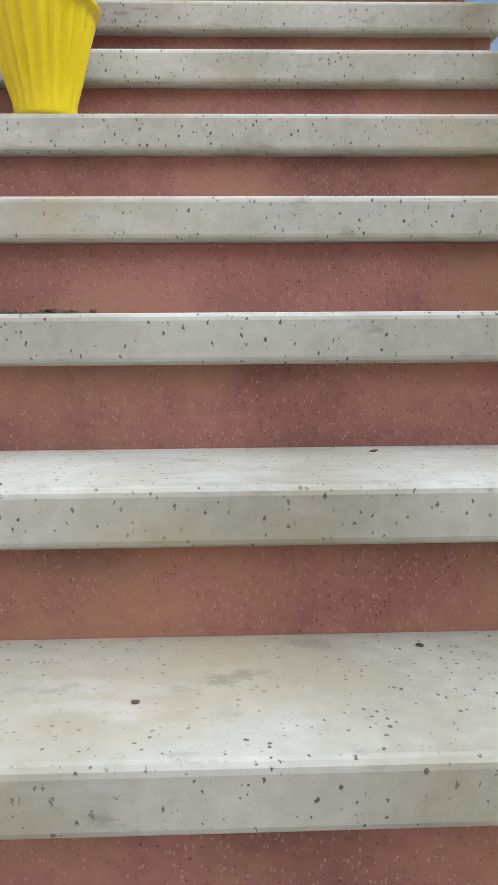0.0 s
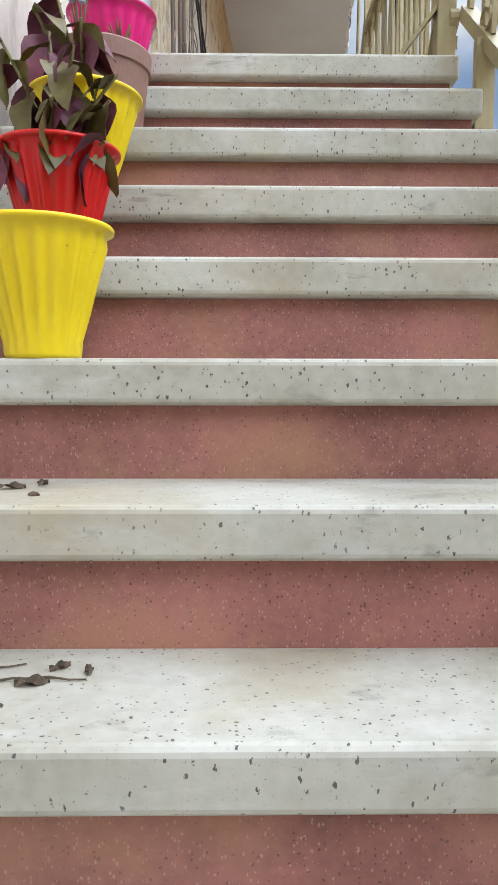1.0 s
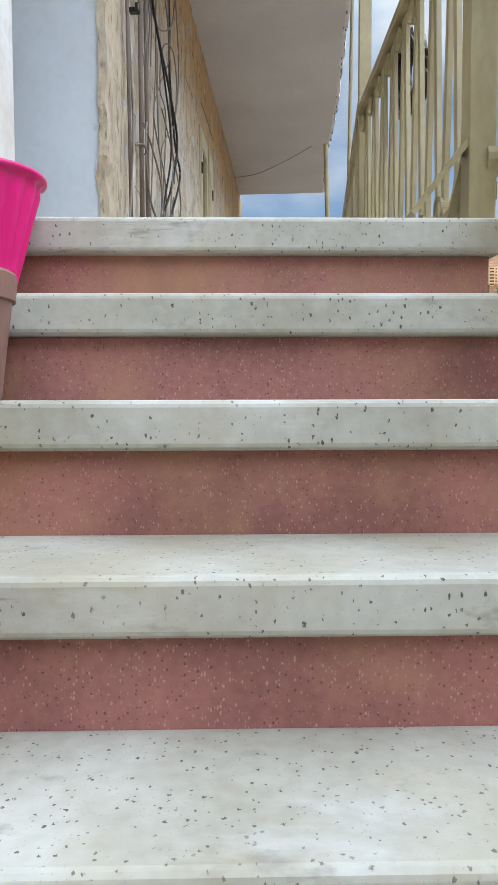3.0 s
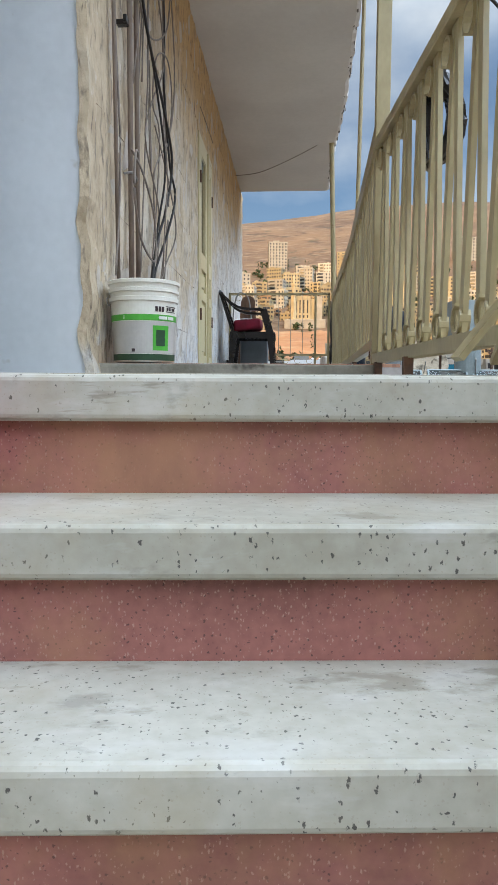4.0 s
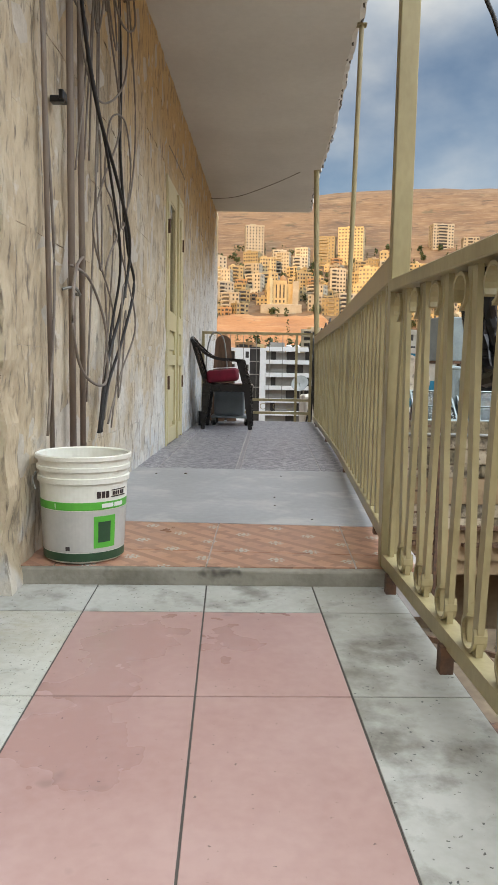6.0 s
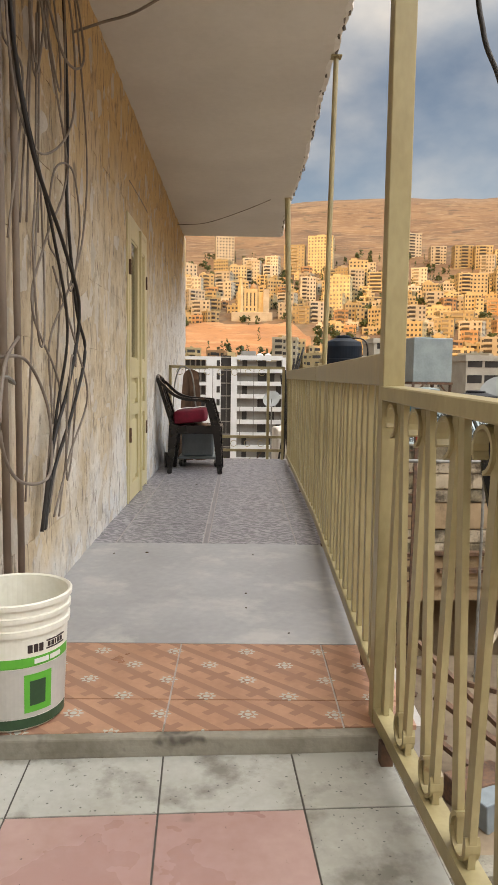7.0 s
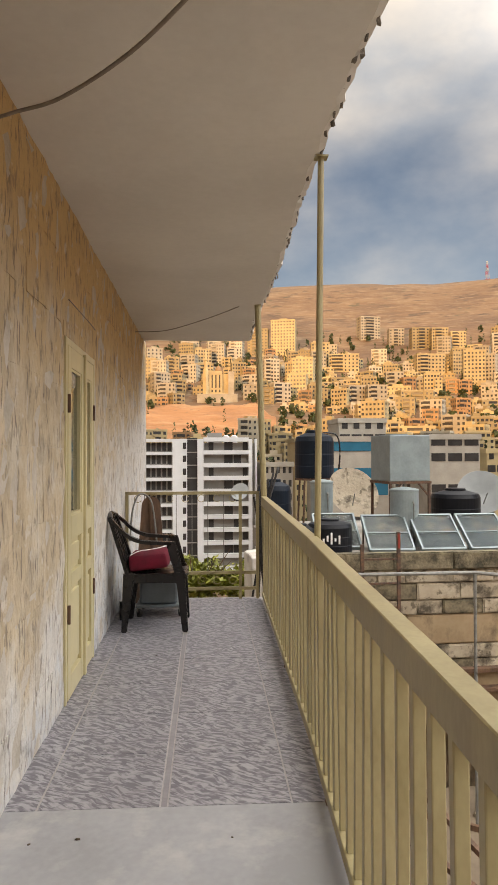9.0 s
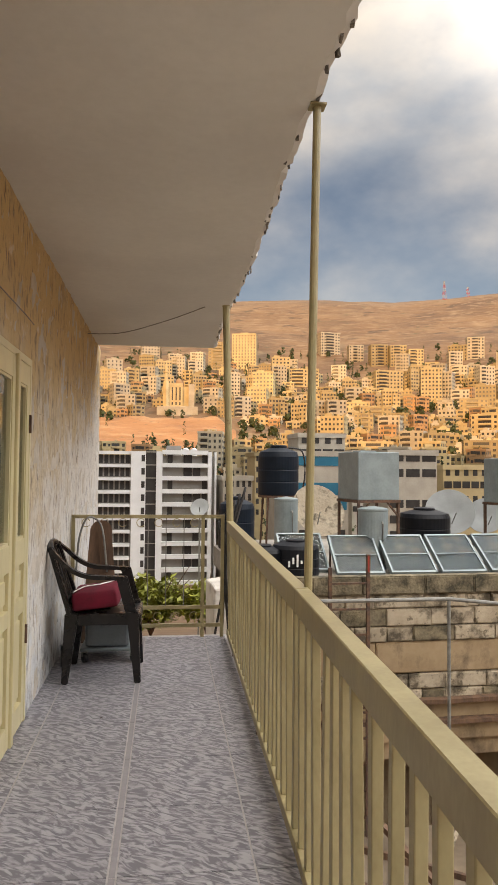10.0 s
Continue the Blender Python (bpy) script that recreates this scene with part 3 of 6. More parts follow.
prof = prof + [(TOP_Y - RUN * i + (0.055 if k else RUN + 0.05), TOP_Z - RISE * i - (0.20 if k else 0.08)) for i in range(16) for k in (0, 1)]
va = [bm.verts.new((-0.66, y, z)) for y, z in prof]
vb = [bm.verts.new((0.55, y, z)) for y, z in prof]
for i in range(len(prof)):
    j = (i + 1) % len(prof)
    bm.faces.new((va[i], va[j], vb[j], vb[i]))
bm.faces.new(va)
bm.faces.new(list(reversed(vb)))
ob = part("stair_base", bm, "concrete")
ob.matrix_basis = STAIR
tagged(ob, "concrete mass under the stairs", "base", kind="structure")

# ---- the landing ----
def landing_bed():
    bm = boxes((-2.2, 0.575, 2.814, 4.34, -0.19, -0.1035))
    for vert in bm.verts:
        if vert.co.y < 2.83:
            vert.co.y += 0.0276 * vert.co.x
        if vert.co.z > -0.15:
            vert.co.z += 0.0095 * (vert.co.y - 2.81)
    return bm
landing = tagged(part("floor_landing", landing_bed(), "joint"), "landing floor of white and pink terrazzo tiles", "floor", kind="structure")
def slab_tile(x0, x1, y0, y1, z, material, parent, thick=0.02):
    bm = boxes((x0 + 0.0022, x1 - 0.0022, y0 + 0.0022, y1 - 0.0022, z - thick, z), bevel=0.001)
    for vert in bm.verts:
        if vert.co.y < YS[0] + 0.01:
            vert.co.y += 0.0276 * vert.co.x     # the first row follows the line of the stairs
        vert.co.z += 0.0095 * (vert.co.y - 2.81)     # the landing falls a little towards the stairs
    part("floor_tile", bm, material, parent)
XS, ZL = (-2.2, -1.5, -0.92, -0.342, -0.008, 0.321, 0.575), -0.101
YS = (2.810, 3.047, 3.58, 4.068, 4.30)
for r in range(4):
    for c in range(6):
        pinkish = r in (1, 2) and c in (3, 4)
        x0, x1 = XS[c], XS[c + 1]
        if r in (0, 3) and c == 3:
            x1 = XS[5] if r == 0 else x1
        if r == 0 and c == 4:
            continue
        slab_tile(x0, x1, YS[r], YS[r + 1], ZL, "pink_tile" if pinkish else ("grimy_terrazzo" if r == 3 or c == 5 else "terrazzo"), landing)
# low concrete kerb in front of the gallery
bm = boxes((-0.60, 0.575, 4.298, 4.37, -0.11, -0.038), bevel=0.006)
tagged(part("kerb_step", rough_up(bm, 0.006, 3, 9.0), "concrete"), "crumbling low concrete step up to the gallery", "step", kind="structure")

# ---- the gallery floor, which falls towards the landing ----
def fall(v):
    return -0.038 * max(0.0, 1 - v / 1.95)
def lay(bm):
    for vert in bm.verts:
        vert.co.z += fall(vert.co.y)
    return bm
def in_gallery(ob):
    ob.matrix_basis = CORR
    return ob
def cut_front(bm, v0):
    """Trims a piece that starts at v0 to the line of the kerb, which runs square to the stairs."""
    for vert in bm.verts:
        if vert.co.y < v0 + 0.006:
            vert.co.y += 0.0577 * vert.co.x
    return bm
gal = tagged(in_gallery(part("floor_gallery", lay(cut_front(boxes((-0.05, 1.27, 0.11, 1.95, -0.16, -0.0035), (-0.05, 1.27, 1.95, 5.88, -0.16, -0.0035)), 0.11)), "grout")), "gallery floor slab with light grout between its tiles", "floor", kind="structure")
def gtile(u0, u1, v0, v1, material, z=0.0, g=0.0025, name="floor_tile"):
    part(name, lay(cut_front(boxes((u0 + g, u1 - g, v0 + g, v1 - g, -0.014, z), bevel=0.001), 0.108) if v0 < 0.15 else boxes((u0 + g, u1 - g, v0 + g, v1 - g, -0.014, z), bevel=0.001)), material, gal)
for v0, v1 in ((0.106, 0.312), (0.312, 0.706)):
    for u0, u1 in ((-0.04, 0.104), (0.104, 0.578), (0.578, 1.052), (1.052, 1.25)):
        gtile(u0, u1, v0, v1, "woven")
part("cement_patch", lay(rough_up(boxes((-0.04, 1.25, 0.708, 2.02, -0.014, 0.0)), 0.0015, 6, 3.0)), "cement", gal)
vv = 2.022
while vv < 5.8:
    w = min(0.475, 5.87 - vv)
    for u0, u1 in ((-0.04, 0.118), (0.122, 0.576), (0.606, 1.075), (1.078, 1.25)):
        gtile(u0, u1, vv, vv + w, "grey_tile")
    gtile(0.578, 0.604, vv, vv + w, "strip", z=-0.002, g=0.002, name="tile_strip")
    vv += w

# ---- walls ----
wall = tagged(in_gallery(part("wall_gallery", boxes((-0.40, -0.003, 0.04, 3.10, -7.0, 2.72), (-0.40, -0.003, 4.02, 8.0, -7.0, 2.72), (-0.40, -0.003, 3.10, 4.02, 1.96, 2.72), (-0.40, -0.003, 3.10, 4.02, -7.0, 0.0)), "mortar")),
              "old stone gallery wall with stained, half-peeled plaster", "wall", kind="structure")
rnd = random.Random(4)
z = -0.06
while z < 2.70:
    h = min(rnd.uniform(0.30, 0.40), 2.70 - z)
    v = -0.004
    while v < 8.0:
        w = min(rnd.uniform(0.28, 0.62), 8.0 - v)
        if 8.0 - v - w < 0.12:
            w = 8.0 - v
        spans = [(v, v + w)]
        if z < 1.95:
            spans = [(s0, s1) for s0, s1 in ((v, min(v + w, 3.10)), (max(v, 4.02), v + w)) if s1 - s0 > 0.03]
        for s0, s1 in spans:
            bm = bmesh.new()
            g = 0.0006
            box(bm, -0.03, 0.0, s0 + g, s1 - g, z + g, z + h - g)
            for vert in bm.verts:
                if vert.co.x > -0.02:
                    vert.co += Vector((rnd.uniform(-0.0015, 0.0015), 0, 0))
            bmesh.ops.subdivide_edges(bm, edges=[ed for ed in bm.edges if ed.verts[0].co.x > -0.02 and ed.verts[1].co.x > -0.02], cuts=5, use_grid_fill=True)
            for vert in bm.verts:
                if vert.co.x > -0.02:
                    q = Vector((0, vert.co.y * 9, vert.co.z * 4.5))
                    vert.co.x += 0.010 * noise.noise(q) + 0.006 * noise.noise(q * 2.7)
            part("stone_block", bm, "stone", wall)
        v += w
    z += h
# stones beside and above the door close its opening
for d in ((-0.03, 0.006, 3.07, 4.05, 1.955, 2.04),):
    part("lintel", boxes(d, bevel=0.008), "stone", wall)

# rough stone end of the gallery wall, then the white plastered return
bm = bmesh.new()
box(bm, -2.3, -0.606, 4.192, 4.62, -0.19, 2.72)
tagged(part("wall_return", bm, "plaster"), "smooth white plastered wall beside the landing", "wall", kind="structure")
bm = boxes((-0.622, -0.584, 4.183, 4.30, -0.095, 2.72))
bmesh.ops.subdivide_edges(bm, edges=[ed for ed in bm.edges if abs(ed.verts[0].co.z - ed.verts[1].co.z) > 1], cuts=60)
for vert in bm.verts:
    vert.co += Vector((noise.noise(Vector((vert.co.x * 3, 1, vert.co.z * 7))) * 0.022, noise.noise(Vector((4, 1, vert.co.z * 9))) * 0.012, 0))
bm.transform(CORR.inverted())
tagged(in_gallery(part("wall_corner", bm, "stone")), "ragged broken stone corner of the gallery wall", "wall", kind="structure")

bm = boxes((-0.98, -0.662, -3.4, 3.40, -7.0, 5.6))
ob = part("wall_stair", bm, "peeled")
ob.matrix_basis = STAIR
tagged(ob, "peeling whitewashed wall beside the stairs", "wall", kind="structure")
# out-of-view wall, added to close the yard and screen low light from behind
tagged(part("wall_behind", boxes((-9.0, 2.6, -7.2, -6.8, -7.2, 1.2)), "peeled"), "unseen wall added behind the stairs to close the yard and cut low light", "wall", kind="structure")
# out-of-view slab, added to keep sky light off the lower treads
tagged(part("ceiling_entry", boxes((-0.66, 1.3, -6.8, -1.5, 0.95, 1.12)), "ceiling"), "unseen slab added over the foot of the stairs to shade the lower treads", "ceiling", kind="structure")
tagged(part("wall_passage", boxes((-2.4, -2.2, 3.40, 4.6, -0.19, 2.72), (-2.4, -0.98, 3.18, 3.398, -0.19, 2.72)), "plaster"), "white plastered back of the side passage", "wall", kind="structure")
tagged(part("ceiling_passage", boxes((-2.4, -0.66, 3.18, 4.5, 2.725, 2.9)), "ceiling"), "grey passage ceiling", "ceiling", kind="structure")
tagged(in_gallery(part("wall_house", boxes((-5.0, -0.41, 0.42, 8.0, -7.0, 3.1)), "plaster")), "plain wall of the house behind the gallery", "wall", kind="structure")

# ---- the roof slab over the gallery ----
bm = bmesh.new()
N = 150
V0, V1 = -0.55, 7.68
def smooth_(x, x0, x1):
    t_ = min(max((x - x0) / (x1 - x0), 0.0), 1.0)
    return t_ * t_ * (3 - 2 * t_)
def edge_u(v):
    return 1.285 + 0.022 * (1 - smooth_(v, 2.5, 5.0)) + 0.018 * math.sin(v * 1.7) + 0.018 * noise.noise(Vector((v * 5.0, 2, 0))) + 0.012 * noise.noise(Vector((v * 19.0, 5, 0)))
rows_ = []
for k in range(N + 1):
    v = V0 + (V1 - V0) * k / N
    ue = edge_u(v)
    rows_.append([bm.verts.new(p) for p in ((-0.30, v, 2.70), (ue - 0.10, v, 2.70), (ue - 0.035, v, 2.702 + 0.006 * noise.noise(Vector((v * 9, 0, 0)))), (ue, v, 2.725 + 0.02 * noise.noise(Vector((v * 12, 3, 0)))), (ue + 0.01, v, 2.86), (-0.30, v, 2.86))])
for r0, r1 in zip(rows_, rows_[1:]):
    for j in range(6):
        bm.faces.new((r0[j], r0[(j + 1) % 6], r1[(j + 1) % 6], r1[j]))
bm.faces.new(rows_[0])
bm.faces.new(list(reversed(rows_[-1])))
tagged(in_gallery(part("ceiling", bm, "ceiling")), "grey painted concrete slab with a chipped edge", "ceiling", kind="structure")
bm = bmesh.new()
for k in range(70):
    v = V0 + (V1 - V0) * rnd.random()
    s = rnd.uniform(0.004, 0.011)
    u = edge_u(v) - rnd.uniform(0.004, 0.03)
    box(bm, u - s * 0.7, u + s * 0.5, v - s * rnd.uniform(0.6, 1.6), v + s * rnd.uniform(0.6, 1.6), 2.700 - s * 0.25, 2.72 + s)
rough_up(bm, 0.012, 0, 30)
tagged(in_gallery(part("slab_edge", bm, "broken")), "crumbled dark concrete along the slab edge", "trim", kind="structure")

# ---- posts and railings ----
def post(name, p0, p1, w, label, category="post", round_=False, material="cream"):
    bm = bmesh.new()
    if round_:
        tube(bm, ((0, 0, 0), tuple(Vector(p1) - Vector(p0))), w, 12)
        box(bm, -0.03 + p1[0] - p0[0], 0.03 + p1[0] - p0[0], -0.03 + p1[1] - p0[1], 0.03 + p1[1] - p0[1], p1[2] - p0[2] - 0.006, p1[2] - p0[2])
    else:
        box(bm, -w / 2, w / 2, -w / 2, w / 2, 0, p1[2] - p0[2], bevel=0.003)
    ob = part(name, bm, material, smooth=False)
    ob.matrix_basis = CORR @ pose(*p0)
    return tagged(ob, label, category)
post("square_post", (1.158, 0.215, -0.09), (1.158, 0.215, 2.70), 0.056, "tall square cream-painted steel post at the gallery corner")
post("round_pole", (1.245, 2.53, 0.0), (1.288, 2.55, 2.702), 0.015, "thin round cream-painted steel pole under the slab edge", round_=True)
post("corner_pole", (1.300, 5.72, 0.0), (1.222, 5.70, 2.702), 0.029, "thick round cream-painted steel pole at the far corner", round_=True)

def rail_u(v):
    pts = ((0.21, 1.158), (2.5, 1.232), (5.72, 1.272))
    for (v0, u0), (v1, u1) in zip(pts, pts[1:]):
        if v <= v1:
            return u0 + (u1 - u0) * (v - v0) / (v1 - v0)
    return pts[-1][1]
railing = thing("gallery_railing", CORR, "cream-painted steel railing with plain upright bars along the gallery", "railing")
bm, bm2 = bmesh.new(), bmesh.new()
for v0, v1 in ((0.24, 2.5), (2.5, 5.70)):
    bar(bm, (rail_u(v0), v0, 0.905), (rail_u(v1), v1, 0.905), 0.052, 0.085)
    bar(bm2, (rail_u(v0), v0, 0.055), (rail_u(v1), v1, 0.055), 0.042, 0.045)
for bmx in (bm, bm2):
    bmesh.ops.bevel(bmx, geom=bmx.edges[:], offset=0.003, segments=1, affect="EDGES")
part("handrail", bm, "cream", railing)
part("bottom_rail", bm2, "cream", railing)
bm = bmesh.new()
box(bm, -0.0135, 0.0135, -0.0135, 0.0135, 0.0, 0.79, bevel=0.003)
first = part("baluster", bm, "cream", railing)
n_bal = 41
for k in range(n_bal):
    v = 0.36 + 5.28 * k / (n_bal - 1)
    ob = first if k == 0 else first.copy()
    if k:
        scene.collection.objects.link(ob)
    ob.matrix_basis = pose(rail_u(v), v, 0.076, rnd.uniform(-0.6, 0.6), rnd.uniform(-0.6, 0.6), rnd.uniform(-6, 6))
for v in (0.5, 2.0, 3.7, 5.2):
    part("foot", boxes((rail_u(v) - 0.015, rail_u(v) + 0.015, v - 0.015, v + 0.015, -0.002, 0.034)), "rust", railing)

def ring(bm, centre, r, w, dirn, start=0.0, sweep=330.0, th=0.005):
    """A scroll of flat strip in the plane of dirn and z."""
    d = Vector(dirn).normalized()
    side = d.cross(Vector((0, 0, 1))).normalized() * w / 2
    prev = None
    n_ = 14
    for k in range(n_ + 1):
        a_ = radians(start + sweep * k / n_)
        o = d * math.cos(a_) + Vector((0, 0, 1)) * math.sin(a_)
        quad = [bm.verts.new(Vector(centre) + o * (r + q) + s_ * side) for q, s_ in ((0, -1), (th, -1), (th, 1), (0, 1))]
        if prev:
            for j in range(4):
                bm.faces.new((prev[j], prev[(j + 1) % 4], quad[(j + 1) % 4], quad[j]))
        else:
            bm.faces.new(quad)
        prev = quad
    bm.faces.new(list(reversed(prev)))

def scroll_railing(name, p0, p1, zt0, zt1, zb0, zb1, label, bays):
    """A railing with a flat top rail, pairs of leaning flat bars and small scrolls; p0, p1 on plan."""
    top = thing(name, pose(p0[0], p0[1], 0), label, "railing")
    d = Vector((p1[0] - p0[0], p1[1] - p0[1], 0))
    L = d.length
    d.normalize()
    side = d.cross(Vector((0, 0, 1)))
    at = lambda s, f, a0, a1: d * s + Vector((0, 0, a0 + (a1 - a0) * s / L + f))
    bm = bar(bmesh.new(), at(0, 0, zt0, zt1), at(L, 0, zt0, zt1), 0.062, 0.036, side)
    bmesh.ops.bevel(bm, geom=bm.edges[:], offset=0.003, segments=1, affect="EDGES")
    part("handrail", bm, "cream", top)
    bm = bar(bmesh.new(), at(0, 0, zb0, zb1), at(L, 0, zb0, zb1), 0.045, 0.04, side)
    part("bottom_rail", bm, "cream", top)
    step = L / bays
    for k in range(bays):
        s = step * (k + 0.15)
        for b0, b1 in ((0.02, 0.30), (0.74, 0.46)):
            bm = bar(bmesh.new(), at(s + step * b0, 0.02, zb0, zb1), at(s + step * b1, -0.018, zt0, zt1), 0.029, 0.014, d)
            part("baluster", bm, "cream", top)
        bm = bmesh.new()
        ring(bm, at(s + step * 0.90, 0.060, zb0, zb1), 0.033, 0.028, d, 100, 290, 0.008)
        part("scroll", bm, "cream", top)
        bm = bmesh.new()
        ring(bm, at(s + step * 0.06, -0.068, zt0, zt1), 0.036, 0.028, d, -80, 290, 0.008)
        part("scroll", bm, "cream", top)
    return top
land_rail = scroll_railing("landing_railing", (0.568, 4.345), (0.578, 2.66), 0.845, 0.806, -0.012, -0.018, "cream-painted steel railing with leaning bars and small scrolls beside the landing", 9)
part("stub", boxes((-0.03, 0.0, -0.66, -0.63, -0.10, -0.03)), "rust", land_rail, "rusty iron foot")
part("stub", boxes((-0.03, 0.0, -0.12, -0.09, -0.10, -0.03)), "rust", land_rail, "rusty iron foot")
bm = boxes((-0.03, 0.03, -0.03, 0.03, -0.03, 1.0), bevel=0.003)
ob = part("stair_post", bm, "cream")
ob.matrix_basis = STAIR @ pose(0.583, 2.66, -0.07)
for dx, dy in ((0, 0.19), (-0.15, 0.0)):
    part("gusset", bar(bmesh.new(), (dx * 0.12, dy * 0.12, 0.17), (dx, dy, 0.0), 0.045, 0.012, (1, 0, 0) if dy else (0, 1, 0)), "cream", ob, "slanting flat steel brace")
tagged(ob, "square cream-painted steel post at the head of the stairs", "post")
stair_rail = scroll_railing("stair_railing", (0.645, 2.63), (0.70, 0.0), 0.84, 0.84 - 2.63 * RISE / RUN, 0.06, 0.06 - 2.63 * RISE / RUN, "cream-painted steel railing sloping down beside the stairs", 14)
stair_rail.matrix_basis = STAIR @ stair_rail.matrix_basis
for s_ in (0.2, 1.2, 2.2):
    zz = 0.06 - s_ * RISE / RUN
    part("stub", boxes((0.0 + 0.02 * s_ - 0.04, 0.02 * s_ + 0.015, -s_ - 0.015, -s_ + 0.015, zz - 0.34, zz)), "cream", stair_rail)

# end railing of the gallery
end_rail = thing("end_railing", CORR @ pose(0, 5.80, 0), "thin cream-painted iron railing with small scrolls at the gallery end", "railing")
part("top_rail", bar(bmesh.new(), (0.01, 0, 0.975), (1.235, 0, 0.975), 0.028, 0.028, (0, 1, 0)), "cream", end_rail)
for zz in (0.24, 0.095):
    part("bottom_rail", bar(bmesh.new(), (0.01, 0, zz), (1.235, 0, zz), 0.022, 0.028, (0, 1, 0)), "cream", end_rail)
for u in (0.02, 1.06, 1.22):
    part("upright", bar(bmesh.new(), (u, 0, -0.02), (u, 0, 0.99), 0.028, 0.028), "cream", end_rail)
for k in range(7):
    u = 0.12 + 0.145 * k
    part("rod", bar(bmesh.new(), (u + 0.06, 0, 0.24), (u + 0.06, 0, 0.96), 0.007, 0.007), "iron_grey", end_rail)
    for zz in (0.925, 0.168):
        bm = bmesh.new()
        ring(bm, (u, 0, zz), 0.030, 0.008, (1, 0, 0), 30, 300, 0.006)
        part("scroll", bm, "cream", end_rail)

# ---- the double door ----
door = thing("door_1", CORR @ pose(0, 3.10, 0), "narrow double door in glossy cream paint with glazed upper panels", "door", kind="structure")
part("frame", boxes((-0.07, 0.012, 0.0, 0.035, 0.0, 1.955), (-0.07, 0.012, 0.885, 0.92, 0.0, 1.955), (-0.07, 0.012, 0.035, 0.885, 1.915, 1.955), bevel=0.004), "door", door)
def leaf_door(v0, v1, proud):
    w = v1 - v0
    s = 0.085 if w > 0.42 else 0.07
    leaf = part("door_leaf", boxes((-0.025, proud, v0, v0 + s, 0.012, 1.912), (-0.025, proud, v1 - s, v1, 0.012, 1.912), (-0.025, proud, v0 + s, v1 - s, 0.012, 0.13), (-0.025, proud, v0 + s, v1 - s, 0.60, 0.68),
                                   (-0.025, proud, v0 + s, v1 - s, 0.86, 0.99), (-0.025, proud, v0 + s, v1 - s, 1.80, 1.912), bevel=0.003), "door", door)
    for z0, z1 in ((0.13, 0.60), (0.68, 0.86)):
        part("panel", boxes((-0.02, proud - 0.022, v0 + s, v1 - s, z0, z1), (-0.02, proud - 0.008, v0 + s + 0.035, v1 - s - 0.035, z0 + 0.035, z1 - 0.035), bevel=0.004), "door", leaf)
    part("pane", boxes((-0.012, -0.008, v0 + s, v1 - s, 0.99, 1.80)), "glass", leaf).visible_shadow = False
    part("beading", boxes((-0.02, proud - 0.006, v0 + s, v0 + s + 0.014, 0.99, 1.80), (-0.02, proud - 0.006, v1 - s - 0.014, v1 - s, 0.99, 1.80), (-0.02, proud - 0.006, v0 + s + 0.014, v1 - s - 0.014, 0.99, 1.004), (-0.02, proud - 0.006, v0 + s + 0.014, v1 - s - 0.014, 1.786, 1.80)), "door", leaf)
    for z0 in (0.42, 1.55):
        part("hinge", boxes((proud - 0.004, proud + 0.012, v0 - 0.004 if v0 < 0.2 else v1 - 0.012, v0 + 0.012 if v0 < 0.2 else v1 + 0.004, z0, z0 + 0.10), bevel=0.003), "rust", leaf, "rusty iron hinge")
    return leaf
leaf1 = leaf_door(0.038, 0.515, 0.016)
leaf_door(0.522, 0.882, 0.010)
part("cover_strip", boxes((-0.01, 0.032, 0.488, 0.535, 0.012, 1.925), bevel=0.006), "door", leaf1)
part("sticker", boxes((0.001, 0.003, 0.135, 0.30, 1.70, 1.79)), "blue_glass", leaf1, "blue paper sticker on the glass")
tagged(in_gallery(part("wall_room", boxes((-1.6, -1.5, 3.0, 4.2, 0, 2.0)), "cement")), "dim wall of the room behind the door", "wall", kind="structure")

# ---- ground and far hill ----
def smooth(x, x0, x1):
    t_ = min(max((x - x0) / (x1 - x0), 0.0), 1.0)
    return t_ * t_ * (3 - 2 * t_)
FRONT = ((0, -7.0), (30, -8.5), (110, -23), (180, -27), (260, -20), (340, -6), (430, 14), (560, 52), (700, 104), (850, 170), (1000, 240), (1120, 274), (1300, 266), (4500, 100))
BACK = ((0, -7.0), (25, -7.0), (60, 2), (160, 48), (350, 140), (520, 168), (4500, 60))
RIDGE = ((-180, 0.90), (-6, 0.90), (-0.9, 0.93), (3.7, 0.967), (8, 1.008), (12, 1.022), (16.5, 1.014), (22.5, 0.986), (30, 1.008), (180, 0.98))
def prof_at(tab, d):
    for (d0, h0), (d1, h1) in zip(tab, tab[1:]):
        if d <= d1:
            return h0 + (h1 - h0) * (d - d0) / (d1 - d0)
    return tab[-1][1]
def ground_z(x, y):
    d = math.hypot(x, y - 4)
    k = smooth((y - 4) / max(d, 1e-6), -0.55, 0.25)
    h = prof_at(FRONT, d) * k + prof_at(BACK, d) * (1 - k)
    h *= 1 + (prof_at(RIDGE, math.degrees(math.atan2(x, y - 4))) - 1) * smooth(d, 650, 1050)
    if d > 300 and k > 0.5:
        # the ridge stays level across the view, and the slope is broken by spurs
        h += smooth(d, 300, 700) * (9 - 7.5 * smooth(d, 900, 1100)) * noise.noise(Vector((x * 0.006, y * 0.006, 0)))
        h += smooth(d, 250, 500) * 2.5 * noise.noise(Vector((x * 0.03, y * 0.03, 7)))
    return h
bm = bmesh.new()
radii = [0, 8, 16, 25, 40, 60, 85, 110, 140, 170, 200, 230, 260] + [300 + 25 * k for k in range(38)] + [1300, 1600, 2200, 3200, 4500]
SEG = 216
